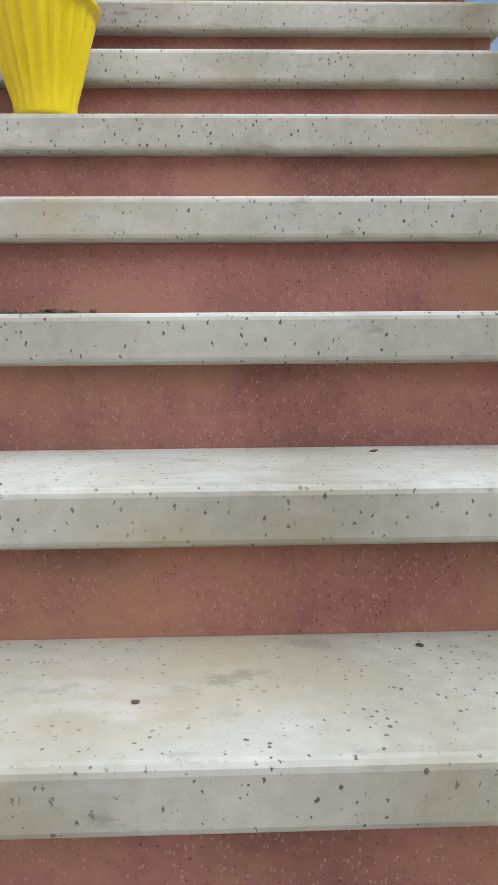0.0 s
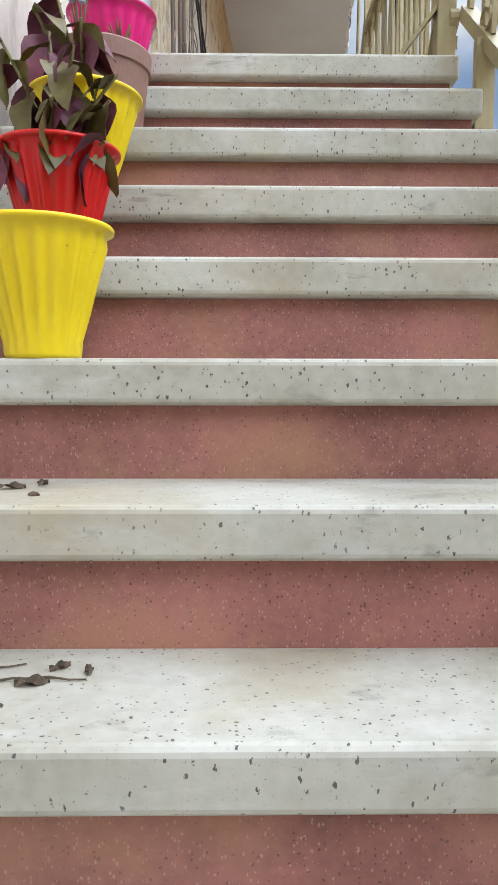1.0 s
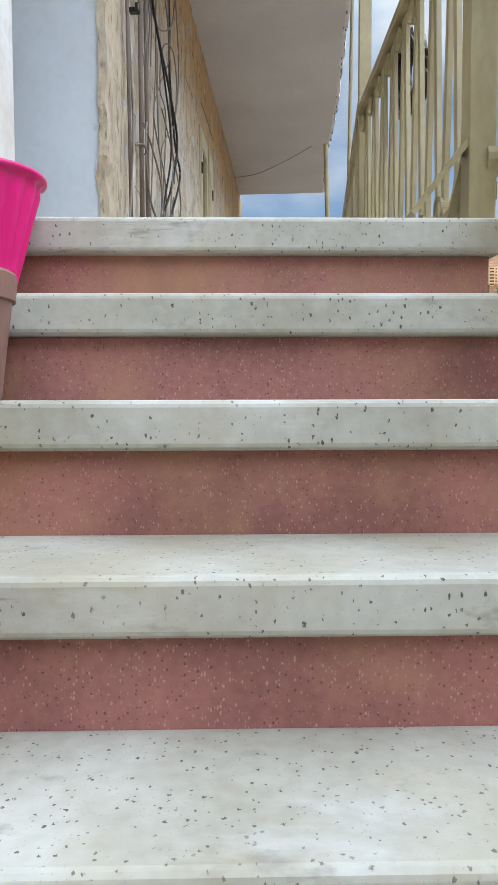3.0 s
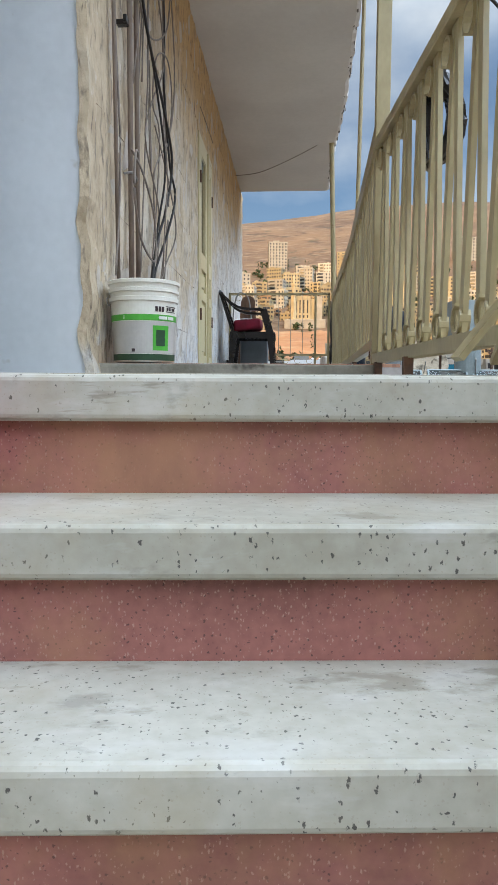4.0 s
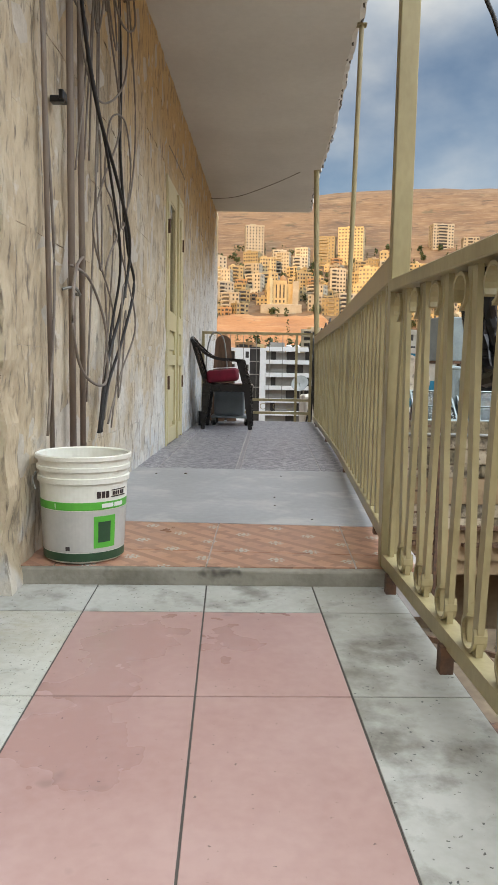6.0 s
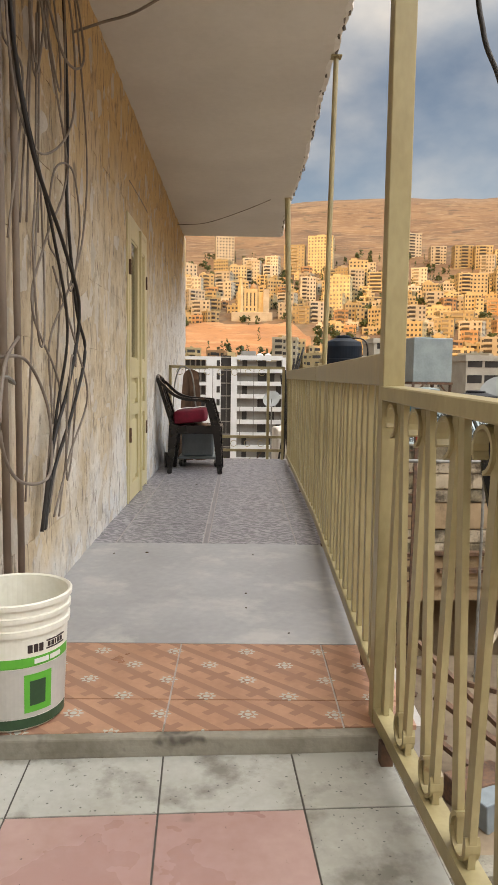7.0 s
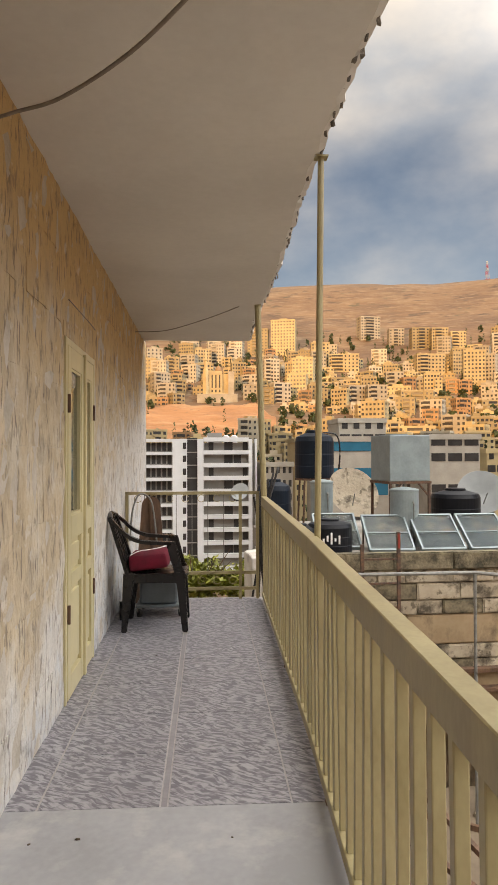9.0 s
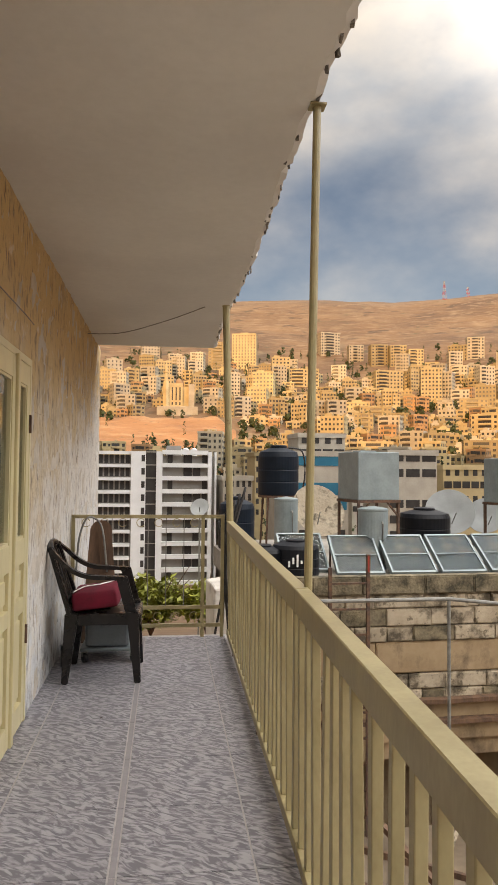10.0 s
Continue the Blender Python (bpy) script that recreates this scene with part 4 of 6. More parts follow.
prev = [bm.verts.new((0, 4, -7.0))] * SEG
for r in radii[1:]:
    cur = []
    for j in range(SEG):
        a_ = 2 * math.pi * j / SEG
        x, y = math.sin(a_) * r, 4 + math.cos(a_) * r
        cur.append(bm.verts.new((x, y, ground_z(x, y))))
    for j in range(SEG):
        k = (j + 1) % SEG
        if r == 8:
            bm.faces.new((prev[0], cur[j], cur[k]))
        else:
            bm.faces.new((prev[j], cur[j], cur[k], prev[k]))
    prev = cur
tagged(part("ground", bm, "hill", smooth=True), "dry ochre ground rising into a bare hillside", "ground", kind="structure")
# the bare cut slope under the mosque, a skin of red earth with a ragged rim
bm = bmesh.new()
NA, ND = 60, 26
skin = []
for i in range(NA + 1):
    az = -7.0 + 16.2 * i / NA
    near = 392 + 26 * noise.noise(Vector((az * 0.5, 1, 0)))
    far = 520 + 16 * noise.noise(Vector((az * 0.6, 5, 0))) - 40 * smooth(az, 6.5, 9.2)
    row = []
    for j in range(ND + 1):
        d = near + (far - near) * j / ND
        x, y = math.sin(radians(az)) * d, 4 + math.cos(radians(az)) * d
        rim = min(i, NA - i, j, ND - j) == 0
        row.append(bm.verts.new((x, y, ground_z(x, y) + (-2.5 if rim else 0.9 + 0.9 * noise.noise(Vector((x * 0.09, y * 0.09, 2)))))))
    skin.append(row)
for r0, r1 in zip(skin, skin[1:]):
    for j in range(ND):
        bm.faces.new((r0[j], r0[j + 1], r1[j + 1], r1[j]))
tagged(part("ground_slope", bm, "red_earth", smooth=True), "bare slope of orange-red earth on the hillside", "ground", kind="structure")

# ---- flower pots on the stairs ----
def step_z(i):
    return TOPS[9 - i]
def fluted_pot(x, y, z, r0, r1, h, material, label, flutes=21):
    pot = thing("flower_pot", STAIR @ pose(x, y, z), label, "flower pot", "pots on the stairs")
    bm = lathe(bmesh.new(), [(r0 * 0.96, 0.0), (r0, 0.008), (r0 * 1.03, 0.03, 0.3), (r0 + (r1 - r0) * 0.28, h * 0.35, 1), (r0 + (r1 - r0) * 0.55, h * 0.62, 1), (r0 + (r1 - r0) * 0.80, h * 0.84, 0.8), (r1 * 0.90, h * 0.93, 0.2),
                             (r1 * 0.965, h * 0.955), (r1, h * 0.962), (r1 * 1.005, h * 0.985), (r1 * 0.985, h), (r1 * 0.95, h * 0.99), (r1 * 0.86, h * 0.93), (r1 * 0.80, h * 0.80), (r1 * 0.3, h * 0.79)], 126, 0.0095, flutes)
    part("body", bm, material, pot, smooth=True)
    part("soil", rough_up(lathe(bmesh.new(), [(r1 * 0.2, h * 0.795), (r1 * 0.81, h * 0.80), (r1 * 0.6, h * 0.845), (r1 * 0.2, h * 0.86)], 24), 0.006, 0, 40), "soil", pot)
    return pot
fluted_pot(-0.392, 1.505, step_z(4), 0.062, 0.117, 0.213, "yellow", "yellow fluted plastic flower pot on a stair tread")
fluted_pot(-0.420, 1.735, step_z(5), 0.063, 0.119, 0.211, "red", "red fluted plastic pot holding a purple coleus")
fluted_pot(-0.413, 1.955, step_z(6), 0.064, 0.126, 0.206, "yellow", "yellow fluted plastic pot with a drooping plant")
brown = thing("flower_pot", STAIR @ pose(-0.424, 2.185, step_z(7)), "matt brown plastic nursery pot with a dried stump", "flower pot", "pots on the stairs")
part("body", lathe(bmesh.new(), [(0.10, 0.0), (0.103, 0.006), (0.121, 0.15), (0.122, 0.152), (0.127, 0.154), (0.130, 0.192), (0.128, 0.196), (0.122, 0.194), (0.117, 0.165), (0.05, 0.163)], 64), "brown", brown, smooth=False)
part("soil", rough_up(lathe(bmesh.new(), [(0.03, 0.166), (0.117, 0.168), (0.08, 0.176), (0.02, 0.18)], 24), 0.006, 0, 40), "soil", brown)
fluted_pot(-0.435, 2.425, step_z(8), 0.068, 0.127, 0.228, "pink", "bright magenta fluted plastic flower pot on a stair tread", 18)

def leaf_mesh(length, width, droop):
    """A pointed, slightly folded and wavy leaf, along +x."""
    bm = bmesh.new()
    n_, grid = 7, []
    for i in range(n_):
        t_ = i / (n_ - 1)
        w = width * math.sin(math.pi * min(t_ * 0.93 + 0.05, 1.0)) ** 0.8 * (1 - 0.25 * t_)
        grid.append([bm.verts.new((length * t_, s_ * w / 2, -droop * t_ * t_ * length + 0.25 * abs(s_) * w * 0.5 + 0.004 * math.sin(9 * t_ + 2 * s_))) for s_ in (-1, -0.5, 0, 0.5, 1)])
    for r0, r1 in zip(grid, grid[1:]):
        for j in range(4):
            bm.faces.new((r0[j], r0[j + 1], r1[j + 1], r1[j]))
    return bm
def plant(name, x, y, z, stems, label, leaf_len=0.095, seed=1, mats=("leaf", "leaf", "leaf_edge")):
    """Stems as (lean x, lean y, height, leaves); leaves sit in pairs and hang."""
    rn = random.Random(seed)
    top = thing(name, STAIR @ pose(x, y, z), label, "plant")
    protos = {}
    for lx, ly, h, n_leaf in stems:
        pts = [(lx * (k / 6) ** 1.3, ly * (k / 6) ** 1.3, h * k / 6) for k in range(7)]
        part("stem", tube(bmesh.new(), pts, 0.005, 6, 0.003), "stem", top)
        for k in range(n_leaf):
            f = 0.35 + 0.65 * (k + 0.5) / n_leaf
            mt = mats[rn.randrange(len(mats))]
            size = rn.choice((0.8, 1.0, 1.2))
            if (mt, size) not in protos:
                protos[mt, size] = part("leaf", leaf_mesh(leaf_len * size, leaf_len * size * 0.72, 0.55), mt, top, smooth=True)
                ob = protos[mt, size]
            else:
                ob = protos[mt, size].copy()
                scene.collection.objects.link(ob)
            p = Vector((lx * f ** 1.3, ly * f ** 1.3, h * f))
            ob.matrix_basis = pose(p.x, p.y, p.z, rn.uniform(-25, 25), rn.uniform(5, 65), rn.uniform(0, 360))
    return top
plant("coleus_plant", -0.42, 1.735, step_z(5) + 0.175, ((0.05, -0.07, 0.20, 9), (-0.09, -0.05, 0.22, 10), (0.11, -0.05, 0.11, 8), (-0.02, 0.03, 0.27, 10), (0.02, -0.12, 0.09, 7), (0.12, -0.02, 0.17, 8), (0.105, -0.07, 0.03, 8), (-0.12, -0.08, 0.05, 7)), "purple coleus plant with large drooping leaves in the red pot", 0.082, 3, ("leaf", "leaf", "leaf_edge", "leaf_edge"))
plant("coleus_plant", -0.418, 1.955, step_z(6) + 0.165, ((0.02, -0.10, 0.16, 7), (-0.09, -0.06, 0.20, 7), (-0.06, 0.02, 0.27, 6)), "dark purple coleus drooping over the yellow pot", 0.098, 8)
def flower_spikes(x, y, z, stems, label):
    rn = random.Random(11)
    top = thing("flowering_herb", STAIR @ pose(x, y, z), label, "plant")
    for lx, ly, h in stems:
        pts = [(lx * (k / 8) ** 1.2, ly * (k / 8) ** 1.2, h * k / 8) for k in range(9)]
        part("stem", tube(bmesh.new(), pts, 0.0032, 5, 0.0015), "stem", top)
        bm = bmesh.new()
        for k in range(26):
            f = 0.42 + 0.58 * k / 26
            a_ = k * 2.4
            c = Vector((lx * f ** 1.2 + 0.014 * math.cos(a_), ly * f ** 1.2 + 0.014 * math.sin(a_), h * f))
            r = 0.0065 * (1.25 - 0.7 * f) + 0.001
            bmesh.ops.create_icosphere(bm, subdivisions=1, radius=r, matrix=Matrix.Translation(c) @ Matrix.Diagonal((1.4, 1, 0.8, 1)))
        part("blossom", bm, "lilac", top, "small lilac blossoms in whorls")
    return top
flower_spikes(-0.455, 2.10, step_z(7) + 0.165, ((0.03, -0.06, 0.34), (0.08, -0.05, 0.36), (-0.05, -0.06, 0.30), (0.0, -0.10, 0.24)), "thin herb with upright lilac flower spikes")
rn = random.Random(5)
bm = bmesh.new()
for k in range(16):
    a_ = rn.uniform(0, 6.28)
    tube(bm, ((0, 0, 0), (0.012 * math.cos(a_), 0.012 * math.sin(a_), 0.03), (0.028 * math.cos(a_), 0.028 * math.sin(a_), rn.uniform(0.045, 0.075))), 0.006, 5, 0.0015)
ob = part("dried_stump", bm, "dry")
ob.matrix_basis = STAIR @ pose(-0.362, 2.11, step_z(7) + 0.165)
tagged(ob, "dried brown plant stump in the brown pot", "plant")

# crumbs of earth and twigs lying on the treads
def crumb(x, y, z, s, seed):
    bm = bmesh.new()
    bmesh.ops.create_icosphere(bm, subdivisions=2, radius=s, matrix=Matrix.Diagonal((1.3, 0.8, 0.5, 1)))
    for vert in bm.verts:
        vert.co += noise.noise_vector(vert.co * 90 + Vector((seed, 0, 0))) * s * 0.5
    ob = part("earth_crumb", bm, "soil")
    ob.matrix_basis = STAIR @ pose(x, y, z + s * 0.35)
    tagged(ob, "dark crumb of earth lying on a stair tread", "debris", "crumbs on the stairs")
for k, (x, i, f) in enumerate(((-0.128, 0, 0.47), (-0.355, 1, 0.3), (-0.30, 1, 0.12), (0.18, 1, 0.93), (0.195, 0, 0.97), (-0.33, 2, 0.4), (-0.38, 2, 0.55), (-0.42, 2, 0.35), (-0.47, 2, 0.5), (-0.40, 3, 0.3), (-0.35, 3, 0.35), (-0.43, 3, 0.4), (-0.29, 2, 0.9))):
    crumb(x, TOP_Y - RUN * (9 - i) + f * RUN, step_z(i), (0.0042, 0.0035, 0.004, 0.005)[k % 4] * (1.6 if x < -0.33 and i > 1 else 1), k)

# dried leaves and twigs blown against the wall
def dry_leaf(x, i, f, turn, size):
    ob = part("dry_leaf", leaf_mesh(size * 0.8, size * 0.42, 0.12), "litter")
    ob.matrix_basis = STAIR @ pose(x, TOP_Y - RUN * (9 - i) + f * RUN, step_z(i) + 0.004, 6, -4, turn)
    tagged(ob, "shrivelled brown leaf lying on a stair tread", "debris", "dry leaves on the stairs")
for x, i, f, turn, size in ((-0.33, 2, 0.62, 12, 0.05), (-0.37, 2, 0.72, 150, 0.045), (-0.30, 2, 0.80, 40, 0.035), (-0.25, 2, 0.74, 95, 0.03), (-0.40, 2, 0.55, -30, 0.05), (-0.42, 3, 0.6, 20, 0.05), (-0.37, 3, 0.75, 75, 0.035)):
    dry_leaf(x, i, f, turn, size)
for x, f, turn in ((-0.36, 0.66, 4), (-0.32, 0.70, -9), (-0.40, 0.78, 15)):
    ob = part("twig", tube(bmesh.new(), ((0, 0, 0.002), (0.025, 0.004, 0.004), (0.05, 0.002, 0.003), (0.07, 0.008, 0.002)), 0.0018, 5, 0.001), "litter")
    ob.matrix_basis = STAIR @ pose(x, TOP_Y - RUN * 7 + f * RUN, step_z(2), 0, 0, turn)
    tagged(ob, "thin dry twig lying on a stair tread", "debris", "twigs on the stairs")

# ---- paint bucket ----
bucket = thing("paint_bucket", pose(-0.416, 4.452, -0.031), "white plastic paint bucket with a green-banded label, used and empty", "bucket")
R0, R1, HB = 0.128, 0.150, 0.338
def rb(z_):
    return R0 + (R1 - 0.006 - R0) * z_ / HB
part("body", lathe(bmesh.new(), [(R0 - 0.006, 0.0), (R0, 0.006), (rb(0.25), 0.25), (rb(0.25) + 0.006, 0.252), (rb(0.27) + 0.006, 0.268), (rb(0.27), 0.270), (rb(0.285), 0.288), (rb(0.285) + 0.007, 0.290), (rb(0.30) + 0.007, 0.302), (rb(0.30) + 0.001, 0.304), (rb(0.32) + 0.002, 0.322), (R1 + 0.002, 0.324), (R1 + 0.003, 0.336), (R1 - 0.002, 0.339),
                             (R1 - 0.008, 0.335), (R0 - 0.004, 0.012), (0.02, 0.010)], 64), "white_plastic", bucket, smooth=False)
def patch(a0, a1, z0, z1, off, n_=14):
    bm = bmesh.new()
    cols = []
    for k in range(n_ + 1):
        a_ = radians(a0 + (a1 - a0) * k / n_)
        cols.append([bm.verts.new(((rb(zz) + o) * math.cos(a_), (rb(zz) + o) * math.sin(a_), zz)) for zz, o in ((z0, 0.0), (z0, off), (z1, off), (z1, 0.0))])
    for c0, c1 in zip(cols, cols[1:]):
        for j in range(4):
            bm.faces.new((c0[j], c1[j], c1[(j + 1) % 4], c0[(j + 1) % 4]))
    bm.faces.new(cols[0])
    bm.faces.new(list(reversed(cols[-1])))
    return bm
part("label", patch(-178, 0, 0.035, 0.168, 0.0010, 40), "label_grey", bucket, "grey lower label")
part("base_band", patch(-178, 0, 0.007, 0.033, 0.0012, 40), "dark_green", bucket)
part("green_band", patch(-178, 0, 0.170, 0.195, 0.0012, 40), "green", bucket)
part("picture", patch(-66, -34, 0.048, 0.150, 0.0022), "green", bucket)
part("picture_shade", patch(-60, -42, 0.066, 0.132, 0.0032), "dark_green", bucket)
part("recycling_mark", patch(-104, -98, 0.042, 0.055, 0.0022), "ink", bucket)
for a0, a1, z0, z1, mt in ((-62, -57, 0.207, 0.228, "ink"), (-55.5, -51, 0.207, 0.228, "ink"), (-49.5, -45, 0.207, 0.228, "ink"), (-41, -13, 0.207, 0.210, "ink"), (-41, -13, 0.228, 0.231, "ink"), (-39, -36, 0.213, 0.225, "ink"), (-34, -31, 0.213, 0.225, "ink"), (-29, -27.5, 0.213, 0.225, "ink"), (-25, -22, 0.213, 0.225, "ink"), (-20, -17, 0.213, 0.225, "ink"),
                           (-55, -38, 0.176, 0.189, "ink_white"), (-36, -20, 0.176, 0.189, "ink_white"), (-118, -117, 0.175, 0.190, "ink_white")):
    part("print_bar", patch(a0, a1, z0, z1, 0.0022, 4), mt, bucket)
part("handle", tube(bmesh.new(), [(-0.148, -0.03, 0.275), (-0.150, -0.055, 0.262), (-0.140, -0.085, 0.243), (-0.128, -0.105, 0.232)], 0.0025, 6), "iron_grey", bucket, "wire handle end")

# ---- conduits and cables on the gallery wall ----
def spline(pts, n_=8):
    pts = [Vector(p) for p in pts]
    out_ = []
    for i in range(len(pts) - 1):
        p0, p1, p2, p3 = pts[max(i - 1, 0)], pts[i], pts[i + 1], pts[min(i + 2, len(pts) - 1)]
        for k in range(n_):
            t_ = k / n_
            out_.append(0.5 * ((2 * p1) + (p2 - p0) * t_ + (2 * p0 - 5 * p1 + 4 * p2 - p3) * t_ ** 2 + (3 * p1 - p0 - 3 * p2 + p3) * t_ ** 3))
    return out_ + [pts[-1]]
def cable(pts, r, material, label, name="cable", m=CORR):
    ob = part(name, tube(bmesh.new(), spline(pts), r, 7), material, smooth=True)
    ob.matrix_basis = m
    return tagged(ob, label, "cable")
for v_, r, lean in ((0.60, 0.013, 0.0), (0.74, 0.012, 0.0), (0.36, 0.009, -0.05)):
    ob = part("conduit", tube(bmesh.new(), ((0, 0, -0.26), (0, lean, 1.2), (0, lean * 1.6, 2.42)), r, 10), "conduit", smooth=True)
    ob.matrix_basis = CORR @ pose(0.030, v_, 0.27)
    tagged(ob, "grey-brown vertical conduit pipe fixed to the stone wall", "pipe", "conduits")
bracket = part("bracket", boxes((0.0, 0.05, -0.018, 0.018, -0.01, 0.012), (0.035, 0.052, -0.035, 0.012, -0.007, 0.024), bevel=0.003), "black")
bracket.matrix_basis = CORR @ pose(0.008, 0.45, 1.475)
tagged(bracket, "small black cable bracket on the stone wall", "bracket")
tie = part("wire_tie", tube(bmesh.new(), spline(((0.0, -0.06, 0), (0.035, -0.03, 0.01), (0.04, 0.03, -0.01), (0.0, 0.08, 0.0))), 0.006, 6), "iron_grey")
tie.matrix_basis = CORR @ pose(0.006, 0.62, 0.86)
tagged(tie, "twisted wire holding the conduits", "wire")
BL, GR = "black cable hanging in slack bends on the wall", "thin grey cable hanging loosely on the wall"
cable(((0.03, 1.36, 2.69), (0.05, 1.36, 1.95), (0.06, 1.30, 1.55), (0.08, 1.36, 1.15), (0.10, 1.42, 0.98), (0.08, 1.28, 0.74), (0.05, 1.08, 0.50), (0.04, 0.98, 0.30)), 0.007, "cable_black", BL)
cable(((0.03, 0.62, 2.69), (0.05, 0.66, 2.0), (0.07, 0.80, 1.62), (0.09, 1.10, 1.38), (0.10, 1.32, 1.15), (0.08, 1.22, 0.85), (0.06, 1.05, 0.62), (0.04, 0.95, 0.30)), 0.0075, "cable_black", BL)
cable(((0.03, 0.66, 2.69), (0.05, 0.70, 1.9), (0.08, 1.0, 1.40), (0.09, 1.16, 1.05), (0.05, 1.12, 0.7), (0.04, 1.0, 0.3)), 0.006, "cable_black", BL)
cable(((0.03, 1.5, 2.69), (0.04, 1.75, 1.95), (0.05, 1.62, 1.5), (0.06, 1.30, 1.22), (0.05, 1.05, 1.0), (0.04, 1.1, 0.72), (0.03, 1.0, 0.32)), 0.0045, "cable_grey", GR)
cable(((0.03, 1.2, 2.69), (0.06, 1.05, 2.1), (0.06, 1.3, 1.7), (0.05, 1.0, 1.35), (0.05, 0.84, 1.1), (0.05, 1.2, 0.8), (0.04, 1.05, 0.35)), 0.0045, "cable_grey", GR)
cable(((0.03, 0.9, 2.69), (0.09, 1.25, 2.3), (0.08, 1.32, 1.9), (0.06, 0.95, 1.65), (0.05, 0.7, 1.75), (0.05, 0.62, 2.1), (0.04, 0.75, 2.5)), 0.0045, "cable_grey", GR)
cable(((0.04, 0.72, 1.0), (0.10, 0.40, 0.90), (0.11, 0.33, 0.70), (0.09, 0.55, 0.55), (0.08, 0.92, 0.52), (0.07, 0.95, 0.75), (0.05, 0.78, 0.92), (0.07, 0.45, 0.93)), 0.0055, "cable_grey", "pale grey cable coiled in a loop on the wall")
cable(((0.03, 0.20, 2.69), (0.03, 0.30, 1.6), (0.04, 0.36, 0.9), (0.03, 0.30, 0.35)), 0.005, "cable_grey", GR)
cable(((0.03, 1.1, 2.69), (0.08, 0.9, 2.45), (0.10, 0.7, 2.3), (0.10, 1.1, 2.05), (0.10, 1.45, 2.2), (0.06, 1.3, 2.55), (0.04, 0.8, 2.6)), 0.005, "cable_grey", "grey cable looped under the ceiling")
cable(((0.03, 1.18, 1.3), (0.09, 1.30, 1.0), (0.09, 1.50, 0.78), (0.06, 1.30, 0.55), (0.05, 1.08, 0.33)), 0.0045, "cable_grey", GR)
rl = random.Random(15)
for k in range(7):
    vc, zc, rr_ = rl.uniform(0.75, 1.35), rl.uniform(0.7, 2.3), rl.uniform(0.10, 0.22)
    ph = rl.uniform(0, 6.28)
    pts = [(0.03 + 0.02 * k / 7, vc + 0.1, min(zc + 0.9, 2.69))] + [(0.06 + 0.03 * math.sin(q), vc + rr_ * 0.9 * math.cos(ph + q), zc + rr_ * 1.5 * math.sin(ph + q)) for q in (0, 1.2, 2.4, 3.6, 4.8, 5.8)] + [(0.03, vc - 0.1, max(zc - 0.8, 0.3))]
    cable(pts, 0.004, rl.choice(("cable_grey", "cable_grey", "cable_black")), GR)
cable(((-0.50, 5.88, 2.39), (-0.36, 5.82, 2.41), (-0.20, 5.74, 2.425), (0.02, 5.52, 2.45), (0.20, 5.27, 2.48), (0.38, 5.0, 2.51), (0.58, 4.72, 2.60), (0.72, 4.45, 2.694)), 0.0062, "cable_grey", "dark cable slung under the gallery ceiling", "ceiling_cable", I4)
cable(((0.02, 6.55, 2.60), (0.35, 6.35, 2.58), (0.75, 6.0, 2.63), (1.05, 5.72, 2.69)), 0.004, "cable_grey", "thin dark cable slung under the far ceiling", "ceiling_cable")
cable(((0.015, 3.15, 2.16), (0.02, 3.5, 2.155), (0.02, 3.8, 2.155), (0.02, 4.0, 2.15)), 0.003, "cable_grey", "thin wire running along the wall above the door", "wall_wire")
cable(((0.735, 4.6, 2.75), (0.80, 4.6, 2.30), (0.84, 4.6, 1.99), (0.86, 4.6, 1.88), (0.90, 4.6, 1.77), (1.05, 4.62, 1.58), (1.7, 4.8, 1.35), (4.0, 5.4, 1.5), (9.0, 7.0, 3.2)), 0.0075, "cable_black", "thick black cable sagging from the slab edge over the yard", "outdoor_cable", I4)
bm = bmesh.new()
for k in range(3):
    tube(bm, [((0.10 + 0.012 * k) * math.cos(radians(t_)), 0.02 * k + 0.01 * math.sin(radians(3 * t_)), (0.12 + 0.01 * k) * math.sin(radians(t_)) - 0.12) for t_ in range(0, 361, 18)], 0.017, 8)
ob = part("hose_coil", bm, "black")
ob.matrix_basis = pose(0.66, 3.70, 0.83, 0, 0, 95)
tagged(ob, "coil of black hose hung on the landing railing", "hose")

